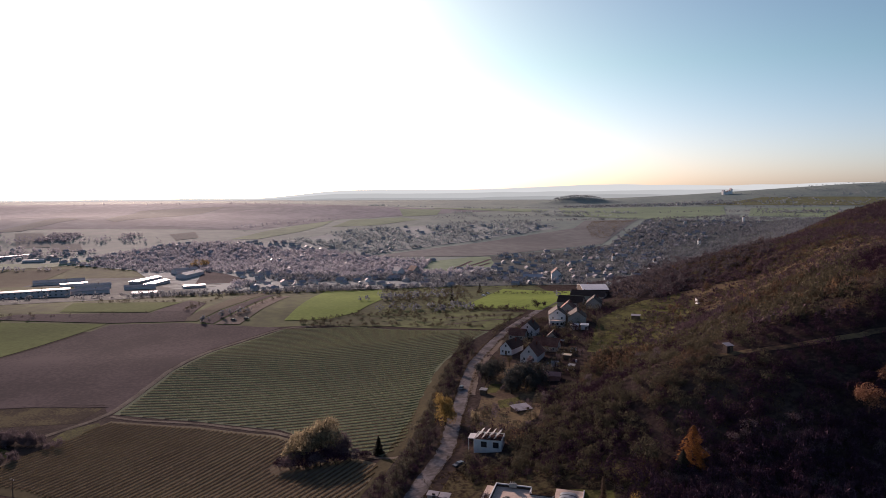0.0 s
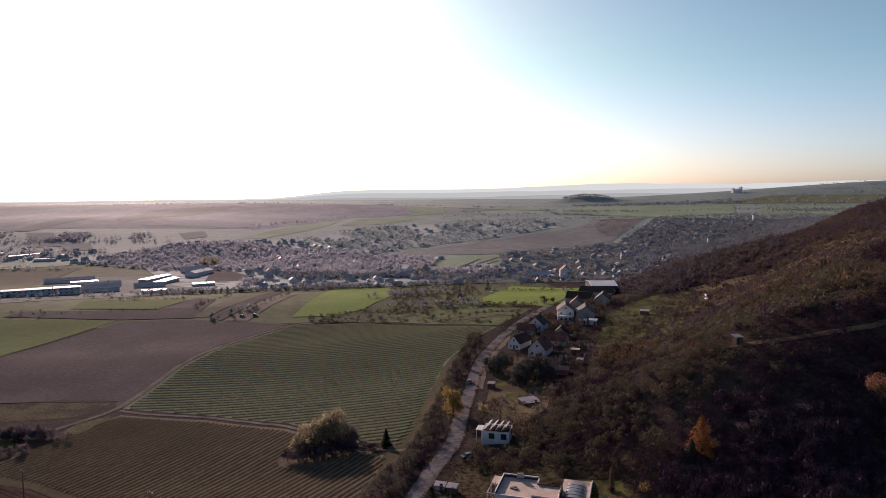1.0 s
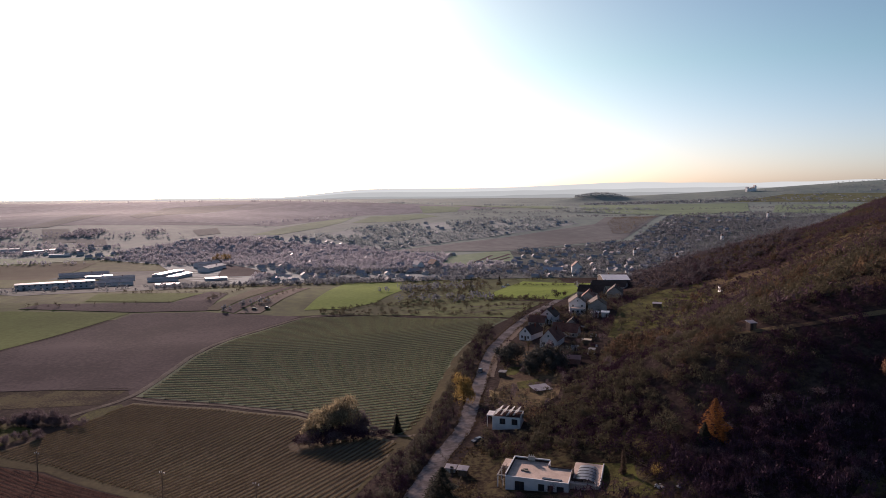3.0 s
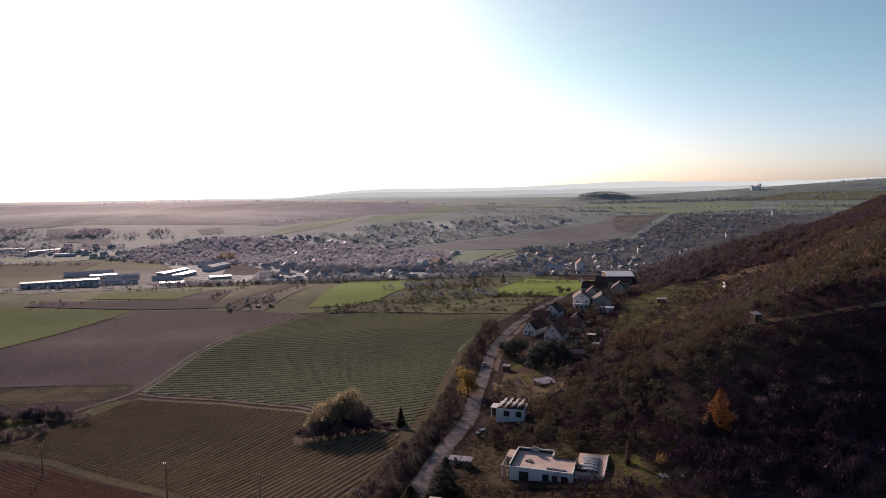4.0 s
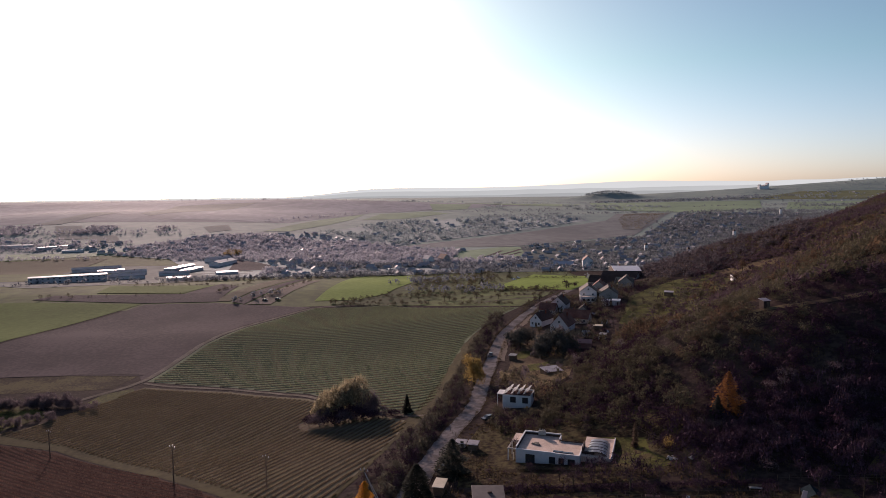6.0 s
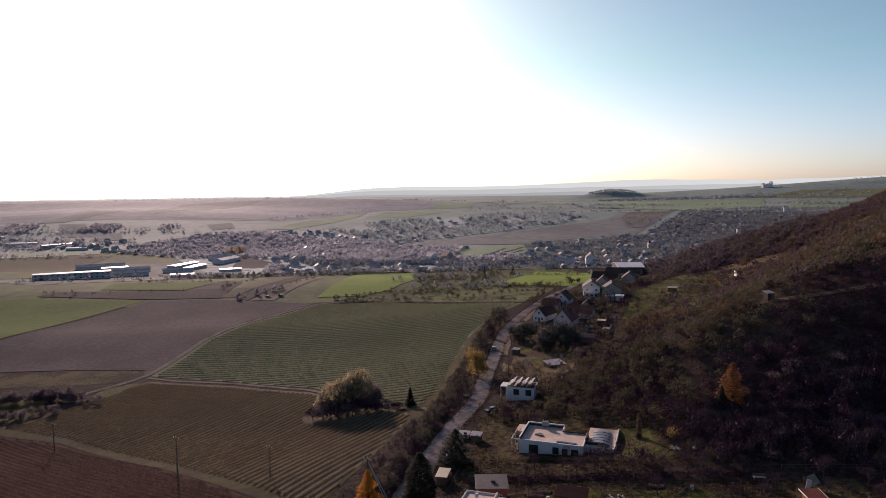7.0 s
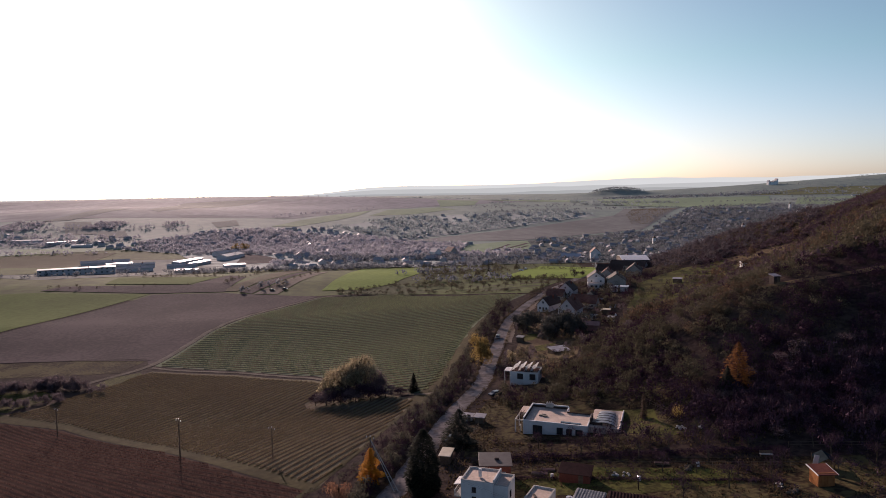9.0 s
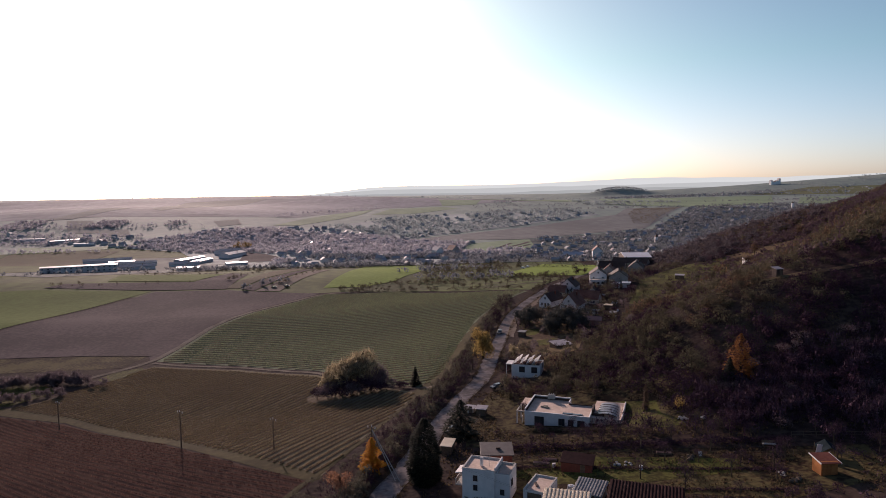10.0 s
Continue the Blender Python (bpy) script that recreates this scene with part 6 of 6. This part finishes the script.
hedge(((5.5, 131.5), (14, 126.8)), 1.3, 1.6, M_OLIVE, "leafy bushes along the white house", 15)


def fence(points, label, gap=2.4, tall=1.2, name="fence"):
    pts = np.array(points, float)
    s = np.concatenate([[0], np.cumsum(np.hypot(*np.diff(pts, axis=0).T))])
    f = thing(name, pts[0][0], pts[0][1], at_ground(*pts[0]), 0, label, "fence")
    o = Vector((pts[0][0], pts[0][1], at_ground(*pts[0])))
    q = [Vector((np.interp(d, s, pts[:, 0]), np.interp(d, s, pts[:, 1]), 0)) for d in np.arange(0, s[-1], gap)]
    for v in q:
        v.z = at_ground(v.x, v.y)
        part("post", rod(bmesh.new(), v - o - Vector((0, 0, 0.3)), v - o + Vector((0, 0, tall)), 0.06, 0.05, 5), M_WOOD, f)
    for a, b in zip(q[:-1], q[1:]):
        for h in (0.35, 0.75):
            part("rail", rod(bmesh.new(), a - o + Vector((0, 0, tall * h / 0.8)), b - o + Vector((0, 0, tall * h / 0.8)), 0.035, 0.035, 4), M_WOOD, f)
    return f


fence(((16, 148), (36, 146), (60, 140), (82, 135)), "weathered wooden allotment fence")
fence(((7, 200), (12, 181), (8, 168), (4, 152)), "weathered wooden fence along the lane")
fence(((52, 186), (58, 167), (49, 157.5)), "weathered wooden fence beside the lawn")
fence(((74, 146), (88, 143), (104, 141)), "weathered wooden fence on the upper plot")


def clutter(name, x, y, material, label, category, pieces, seed):
    t = thing(name, x, y, at_ground(x, y), rng.rand() * 360, label, category)
    q = np.random.RandomState(seed)
    for k in range(pieces):
        bm = bmesh.new()
        r = 0.22 + 0.3 * q.rand()
        bmesh.ops.create_icosphere(bm, subdivisions=1, radius=r)
        for v in bm.verts:
            v.co *= 0.75 + 0.5 * q.rand()
            v.co.z *= 0.65
        bmesh.ops.translate(bm, verts=bm.verts[:], vec=(q.normal() * 0.6, q.normal() * 0.5, r * 0.5))
        part("stone", bm, material, t)
    return t


clutter("stone_heap", 36.5, 141.5, M_CONCRETE, "heap of pale stones on the grass", "stones", 4, 1)
clutter("stone_heap", 38.5, 141.0, M_CONCRETE, "small heap of pale stones on the grass", "stones", 4, 2)
clutter("stone_heap", 56.5, 160.0, M_CONCRETE, "heap of white rubble beside the thicket", "stones", 7, 3)
clutter("stone_heap", 60.5, 159.0, M_CONCRETE, "heap of white rubble beside the thicket", "stones", 4, 4)
clutter("stone_heap", 64.2, 130.0, M_CONCRETE, "pale rubble near the orange hut", "stones", 5, 5)
clutter("sand_heap", 64.8, 127.0, M_DIRT, "low heap of pale sand near the hut", "sand", 9, 6)
clutter("wood_heap", 51.0, 141.5, M_WOOD, "dark heap of old timber on the plot", "wood", 8, 7)
for x, y, m, lab in ((24.2, 143.2, M_WHITE, "white plastic crate on the lawn"), (53.5, 142.0, M_WHITE, "pale barrel on the plot"), (71.7, 163.0, M_CARWHITE, "small white dome among the thicket"), (40.4, 138.2, M_CARWHITE, "white bucket on the grass")):
    t = thing("barrel" if "barrel" in lab else "tub", x, y, at_ground(x, y), 0, lab, "container")
    bm = bmesh.new()
    bmesh.ops.create_cone(bm, cap_ends=True, segments=10, radius1=0.4, radius2=0.34, depth=0.9, matrix=Matrix.Translation((0, 0, 0.4)))
    part("body", bm, m, t)
    part("rim", cube(0, 0, 0.86, 0.5, 0.5, 0.06, 0.02), m, t)
bench = thing("garden_bench", 68.0, 143.2, at_ground(68, 143.2), -10, "pale wooden garden bench on the plot", "bench")
part("seat", cube(0, 0, 0.5, 2.6, 0.7, 0.12, 0.02), M_CREAM, bench)
part("backrest", cube(0, 0.36, 0.9, 2.6, 0.08, 0.5, 0.02), M_WOOD, bench)
for u in (-1.1, 1.1):
    part("leg", cube(u, 0, 0.15, 0.12, 0.6, 0.7), M_WOOD, bench)
for bx, by, bw in ((22, 145.5, 3.4), (24, 147, 3.0), (47, 144.5, 3.0)):
    bd = thing("garden_bed", bx, by, at_ground(bx, by), -15, "raised wooden garden bed with dark soil", "garden bed")
    part("frame", cube(0, 0, 0.1, bw, 1.2, 0.5, 0.03), M_WOOD, bd)
    part("soil", cube(0, 0, 0.34, bw - 0.2, 1.0, 0.08), M_PLOUGH, bd)


# ---- village ----
FARM = [(-420, 600), (-270, 600), (-170, 690), (-170, 760), (-250, 900), (-420, 850)]
KEEP = [[(-83, 519), (-69, 689), (-13, 692), (-10, 606)], [(55, 538), (110, 690), (172, 640), (152, 581), (104, 484)], VILLAGE_FIELD, [(-220, 773), (-242, 889), (-212, 868), (-153, 786)],
        [(-40, 1042), (90, 1172), (393, 1470), (467, 1646), (618, 1693), (371, 1204), (132, 1044)]]
ZONE_A = [(-460, 960), (-330, 900), (-240, 740), (-190, 700), (-20, 705), (60, 720), (140, 870), (120, 960), (-40, 1035), (-190, 1190), (-350, 1130)]
ZONE_B = [(70, 720), (170, 720), (240, 700), (330, 850), (480, 1150), (760, 1440), (900, 1600), (640, 1680), (380, 1190), (130, 1035), (120, 950)]
ZONE_C = [(-800, 960), (-460, 960), (-440, 1060), (-800, 1090)]
ZONE_D = [(-190, 1200), (-40, 1060), (80, 1200), (360, 1480), (330, 1600), (150, 1560), (-60, 1420)]
ZONE_E = [(620, 2450), (1250, 2480), (1500, 2600), (1300, 2660), (640, 2560)]
FORMS = []
for i, (w, d, h, r) in enumerate(((6.8, 9, 2.6, 2.6), (7.5, 7.5, 3.6, 2.3), (6, 11, 2.4, 2.5), (8, 9.5, 2.9, 2.9), (6.8, 6.8, 3.8, 1.6), (8, 13, 2.8, 2.6))):
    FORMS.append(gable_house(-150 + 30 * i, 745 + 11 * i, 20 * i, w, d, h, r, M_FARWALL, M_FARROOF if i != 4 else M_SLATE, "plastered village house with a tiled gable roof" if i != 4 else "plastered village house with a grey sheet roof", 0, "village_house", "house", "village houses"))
built = []
vr = np.random.RandomState(21)


def scatter(zone, want, gap):
    xs, ys = [p[0] for p in zone], [p[1] for p in zone]
    got, tries = [], 0
    while len(got) < want and tries < want * 60:
        tries += 1
        x, y = vr.uniform(min(xs), max(xs)), vr.uniform(min(ys), max(ys))
        if not inside(x, y, zone) or any(inside(x, y, k) for k in KEEP) or inside(x, y, FARM):
            continue
        if any(abs(x - bx) < gap and abs(y - by) < gap for bx, by in built):
            continue
        if noise.noise((x * 0.006, y * 0.006, 4)) < -0.3:
            continue
        built.append((x, y))
        got.append((x, y))
    return got


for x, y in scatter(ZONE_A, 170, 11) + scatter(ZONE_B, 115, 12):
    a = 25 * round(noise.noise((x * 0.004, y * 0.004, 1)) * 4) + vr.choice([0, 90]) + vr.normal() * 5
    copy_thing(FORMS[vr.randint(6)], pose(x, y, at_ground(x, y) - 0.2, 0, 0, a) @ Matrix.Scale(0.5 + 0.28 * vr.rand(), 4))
# West and middle gardens take the haze-lightened ground tone.
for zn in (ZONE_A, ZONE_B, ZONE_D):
    drape("village_gardens", zn, M_GARDENS if zn is ZONE_B else M_HAZEGARDENS, 0.25, 22, "mixed garden ground between village houses", "gardens")
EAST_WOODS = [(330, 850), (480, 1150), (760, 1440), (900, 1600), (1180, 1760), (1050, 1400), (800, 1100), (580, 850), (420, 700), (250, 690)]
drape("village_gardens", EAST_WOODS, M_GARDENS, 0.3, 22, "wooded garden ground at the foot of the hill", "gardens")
far_wall, far_roof = bmesh.new(), bmesh.new()
for x, y in scatter(ZONE_A, 170, 9) + scatter(ZONE_B, 150, 10) + scatter(ZONE_C, 40, 14) + scatter(ZONE_D, 80, 14) + scatter(ZONE_E, 70, 14) + scatter([(1150, 1750), (1300, 1900), (1900, 2700), (1600, 2700)], 24, 20):
    w, d, h, r = 4.5 + 2.5 * vr.rand(), 5.5 + 4 * vr.rand(), 1.6 + 1.2 * vr.rand(), 1.3 + 0.8 * vr.rand()
    m = pose(x, y, at_ground(x, y), 0, 0, vr.rand() * 180)
    for dst, src in ((far_wall, gable_walls(w, d, h, r)), (far_roof, gable(w, d, r))):
        bmesh.ops.transform(src, matrix=m @ Matrix.Translation((0, 0, h if dst is far_roof else 0)), verts=src.verts[:])
        tmp = bpy.data.meshes.new("tmp")
        src.to_mesh(tmp)
        src.free()
        dst.from_mesh(tmp)
        bpy.data.meshes.remove(tmp)
far_houses = tagged(thing("far_houses", 0, 0, 0, 0, "scattered pale far houses with tiled roofs", "houses"), kind="stuff")
part("walls", far_wall, M_FARWALL, far_houses)
part("roofs", far_roof, M_FARROOF, far_houses)

# Tree tone mimics haze: paler list far and west, darker list near and east.
spots, brown_spots, hill_copses = [], [], []
for zone, n in ((ZONE_A, 8500), (ZONE_B, 7500), (ZONE_C, 600), (ZONE_D, 1900), (ZONE_E, 1000)):
    xs, ys = [p[0] for p in zone], [p[1] for p in zone]
    for _ in range(n * 2):
        x, y = vr.uniform(min(xs) - 20, max(xs) + 20), vr.uniform(min(ys) - 15, max(ys) + 15)
        if inside(x, y, zone) and not any(inside(x, y, k) for k in KEEP) and not inside(x, y, FARM) and noise.noise((x * 0.01, y * 0.01, 7)) > -0.25:
            (brown_spots if zone in (ZONE_B, ZONE_E) or y < 850 + 60 * noise.noise((x * 0.01, y * 0.01, 2)) and x > -160 else hill_copses if zone is ZONE_D else spots).append((x, y, (2.6 if zone is ZONE_D else 1.7) + 2.2 * vr.rand() ** 1.5, 0.8 + 0.5 * vr.rand()))
BELTS_NEAR = (((-240, 655), (-20, 705), 260, 14), ((-20, 700), (60, 715), 40, 12), ((150, 560), (250, 690), 120, 22), ((-420, 600), (-180, 690), 50, 22), ((-150, 520), (-110, 560), 14, 8),
              ((-600, 905), (-430, 905), 60, 12), ((-750, 1110), (-380, 1150), 120, 25), ((120, 1560), (640, 1720), 160, 20), ((640, 1700), (1000, 1880), 110, 18), ((-300, 1330), (-130, 1640), 40, 16),
              ((380, 2440), (1250, 2470), 160, 22))
BELTS_FAR = (((-10, 545), (60, 530), 40, 14), ((-20, 600), (60, 640), 60, 22), ((200, 640), (330, 800), 110, 26), ((300, 740), (520, 1080), 160, 30), ((660, 2770), (860, 2800), 160, 35),
              ((-900, 1990), (-100, 2060), 60, 8), ((1000, 1860), (1300, 1800), 60, 25), ((1260, 2330), (1900, 2450), 150, 40), ((340, 800), (620, 1150), 1300, 130), ((620, 1150), (980, 1600), 1300, 170),
              ((120, 1700), (560, 1900), 120, 60), ((700, 1990), (1300, 2250), 60, 16))
for a, b, n, wide in BELTS_NEAR + BELTS_FAR:
    for _ in range(n):
        f = vr.rand()
        (brown_spots if a[0] > 90 or a[1] < 720 else spots).append((a[0] + (b[0] - a[0]) * f + vr.normal() * wide * 0.5, a[1] + (b[1] - a[1]) * f + vr.normal() * wide * 0.5, 1.5 + 2.0 * vr.rand(), 0.9 + 0.5 * vr.rand()))
for cx, cy, rx, ry, n in ((900, 1700, 110, 60, 160), (1250, 2060, 160, 90, 200), (520, 1320, 60, 90, 120), (760, 1320, 90, 120, 160), (-250, 930, 14, 12, 30)):
    for _ in range(n):
        (brown_spots if cx > 90 else spots).append((cx + rx * vr.normal() * 0.6, cy + ry * vr.normal() * 0.6, 2.4 + 3.0 * vr.rand(), 1.0))
for _ in range(3600):
    x, y = 250 + 930 * vr.rand(), 690 + 1070 * vr.rand()
    if inside(x, y, EAST_WOODS) and noise.noise((x * 0.012, y * 0.012, 5)) > -0.3:
        brown_spots.append((x, y, 2.2 + 2.2 * vr.rand(), 0.8 + 0.4 * vr.rand()))
copses = []
for cx, cy, rx, ry, n in ((-680, 1150, 34, 42, 220), (-540, 1155, 26, 34, 200), (-440, 1180, 16, 26, 40)):
    for _ in range(n):
        copses.append((cx + rx * (2 * vr.rand() - 1), cy + ry * (2 * vr.rand() - 1), 2.0 + 1.5 * vr.rand(), 0.9))
for cx, cy, rx, ry, n in ((760, 2780, 95, 50, 150), (1900, 2640, 420, 260, 520), (1420, 2500, 160, 60, 120), (1250, 2030, 130, 70, 140), (380, 1830, 230, 36, 300), (560, 2000, 160, 30, 160), (150, 2250, 240, 30, 120), (2300, 2900, 500, 160, 240), (980, 2560, 300, 26, 220)):
    for _ in range(n):
        x, y = cx + rx * (2 * vr.rand() - 1), cy + ry * (2 * vr.rand() - 1)
        if noise.noise((x * 0.008, y * 0.008, 11)) > -0.05 or cx == 760:
            hill_copses.append((x, y, 3.0 + 3.5 * vr.rand(), 0.75 + 0.3 * vr.rand()))
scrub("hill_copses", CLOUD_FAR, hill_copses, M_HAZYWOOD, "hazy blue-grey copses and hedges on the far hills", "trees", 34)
scrub("field_copse", CLOUD_FAR, copses, M_FARWOOD, "bare copses on the far slope, paled by haze", "trees", 32)
scrub("village_trees", CLOUD_FAR, brown_spots, M_VILLAGE_TREE, "brown autumn trees in blue-grey haze tones among the eastern village houses", "trees", 33)
scrub("village_trees", CLOUD_FAR, spots, M_FAR_TREE, "autumn trees among the village houses, paled by haze", "trees", 31)

# landmarks of the village
gable_house(5, 838, 30, 9, 13, 6, 4, M_LIME, M_FARROOF, "bright white village house with a tiled roof", 0)
gable_house(24, 842, 30, 10, 14, 6, 5, M_CREAM, M_REDROOF, "cream village house with a red roof", 0)
gable_house(186, 778, -10, 11, 16, 8, 5, M_LIME, M_REDROOF, "tall white village house with a red roof", 0)
gable_house(160, 785, 80, 12, 22, 3, 3, M_WHITE, M_GREYROOF, "low white hall with a pale roof", 0, "hall", "hall")
for x, y, h in ((314, 963, 8), (352, 905, 6), (540, 1180, 8), (830, 1575, 13)):
    t = thing("tower", x, y, at_ground(x, y), 3, "slim white village tower with a pointed roof", "tower")
    part("shaft", cube(0, 0, h / 2 - 1, 4, 4, h + 2, 0.1), M_LIME, t)
    bm = bmesh.new()
    bmesh.ops.create_cone(bm, cap_ends=True, segments=4, radius1=3.1, radius2=0.1, depth=4, matrix=pose(0, 0, h + 2, 0, 0, 45))
    part("roof", bm, M_DARKROOF, t)
castle = thing("castle", 1453, 2900, at_ground(1453, 2900), 10, "pale distant castle on the far ridge", "castle")
for u, w, h in ((-18, 8, 15), (-6, 14, 11), (8, 14, 14), (19, 8, 22)):
    blk = part("wing", cube(u, 0, h / 2 - 3, w, 14, h + 6, 0.3), M_LIME, castle)
    part("roof", gable(w, 14, 4), M_FARROOF, blk).location = (u, 0, h)


# farm and works buildings on the valley floor
def hall(x, y, turn, w, d, tall, rise, roof, label, windows=0):
    t = gable_house(x, y, turn, w, d, tall, rise, M_HALLWALL, roof, label, 0, "farm_hall", "hall", "farm halls")
    for k in range(windows):
        v = -d / 2 + (k + 0.5) * d / windows
        for zz in (2.0, 5.2):
            if zz < tall - 1:
                window(t, w / 2 + 0.05, v, zz, 1.6, 1.3, "right", M_HALLWALL)
    return t


hall(-341, 668, -65.8, 12, 66, 6.6, 0.6, M_BROWNROOF, "long two-storey works building with rows of windows", 14)
hall(-345, 765, -62, 9, 26, 3.6, 0.6, M_GREYROOF, "farm hall with a gleaming sheet roof")
hall(-284, 805, -15, 10, 46, 3.0, 0.7, M_GREYROOF, "long farm hall with a gleaming sheet roof")
hall(-262, 768, -9, 10, 52, 3.0, 0.7, M_GREYROOF, "long farm hall with a gleaming sheet roof")
hall(-318, 748, -62, 12, 34, 3.4, 1.6, M_BROWNROOF, "dark-roofed farm hall on the yard")
hall(-246, 846, -15, 14, 40, 4.0, 2.2, M_BROWNROOF, "dark-roofed farm hall on the yard")
hall(-212, 742, -65, 12, 22, 2.6, 0.8, M_GREYROOF, "broad farm hall with a pale roof")
hall(-372, 790, -64, 14, 50, 3.4, 2.0, M_BROWNROOF, "dark-roofed farm hall behind the works building")
hall(-240, 678, -75, 9, 22, 3.0, 1.0, M_GREYROOF, "low farm shed with a gleaming sheet roof")
hall(-300, 700, -70, 11, 34, 3.6, 1.6, M_BROWNROOF, "low farm shed with a dark roof")
hall(-265, 735, -70, 10, 30, 3.0, 1.6, M_BROWNROOF, "dark-roofed farm shed on the yard")
hall(-262, 880, -40, 12, 32, 4.0, 2.0, M_BROWNROOF, "dark-roofed farm hall near trees")
hall(-590, 1015, -78, 12, 40, 3.0, 0.8, M_BROWNROOF, "far works hall with a gleaming roof")
hall(-535, 1005, -30, 6, 46, 2.6, 0.6, M_GREYROOF, "far works hall with a gleaming roof")
hall(-492, 975, -78, 6, 26, 2.4, 0.6, M_GREYROOF, "far low works hall with a gleaming roof")
drape("yard", [(-420, 640), (-340, 600), (-230, 640), (-190, 690), (-190, 780), (-260, 840), (-400, 830)], M_GARDENS, 0.25, 20, "trodden farm yard between the halls", "yard")

for x, y in ((-261, 920), (-252, 928)):
    broad_tree("golden_tree", x, y, 13, 14, M_YELLOW, int(700 + x), "golden autumn tree beside the farm hall", 500, 0.15, "farm trees", 0.1, 9, "tree", 0.0)

# ---- the far ridges along the skyline ----
M_RIDGES = []
# Ridges emit light to imitate haze, more strongly the farther they stand.
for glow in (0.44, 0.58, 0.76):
    M_RIDGE = surface("glowing_haze_woods", [(0.12, 0.14, 0.14), (0.16, 0.18, 0.17), (0.2, 0.21, 0.2)], 0.004, 0.0012, spec=0.1)
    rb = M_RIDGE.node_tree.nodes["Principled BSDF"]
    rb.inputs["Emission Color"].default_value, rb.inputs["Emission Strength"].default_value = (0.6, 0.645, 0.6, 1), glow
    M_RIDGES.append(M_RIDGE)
for k, (dist, low, high, seed) in enumerate(((4300, 8, 50, 1), (4550, 16, 78, 5), (4780, 22, 112, 9))):
    az = np.linspace(-48, 48, 240)
    prof = []
    for a in az:
        f = sstep(-8, 34, a)
        n1 = noise.noise((a * 0.09 + seed, seed, 0)) * 0.5 + noise.noise((a * 0.4 + seed, seed, 3)) * 0.2
        plain = (16, 34, 52)[k] * sstep(-12, -3, a) * (1 - f)
        prof.append(low + plain + (high - low) * f + (14 + 20 * f) * n1)
    x0, y0 = np.sin(np.radians(az)) * dist, np.cos(np.radians(az)) * dist
    x1, y1 = np.sin(np.radians(az)) * (dist - 30), np.cos(np.radians(az)) * (dist - 30)
    crest = np.stack([x0, y0, np.array(prof)], 1)
    foot = np.stack([x1, y1, np.full(len(az), -30.0)], 1)
    back = np.stack([x0 * 1.01, y0 * 1.01, np.full(len(az), -30.0)], 1)
    n = len(az)
    i = np.arange(n - 1)
    f = np.concatenate([np.stack([i, i + 1, i + n + 1, i + n], 1), np.stack([i + n, i + n + 1, i + 2 * n + 1, i + 2 * n], 1)])
    tagged(soup("backdrop", np.concatenate([foot, crest, back]), f, M_RIDGES[k]), label="hazy blue-grey ridge along the horizon, glowing faintly", category="backdrop", kind="structure")
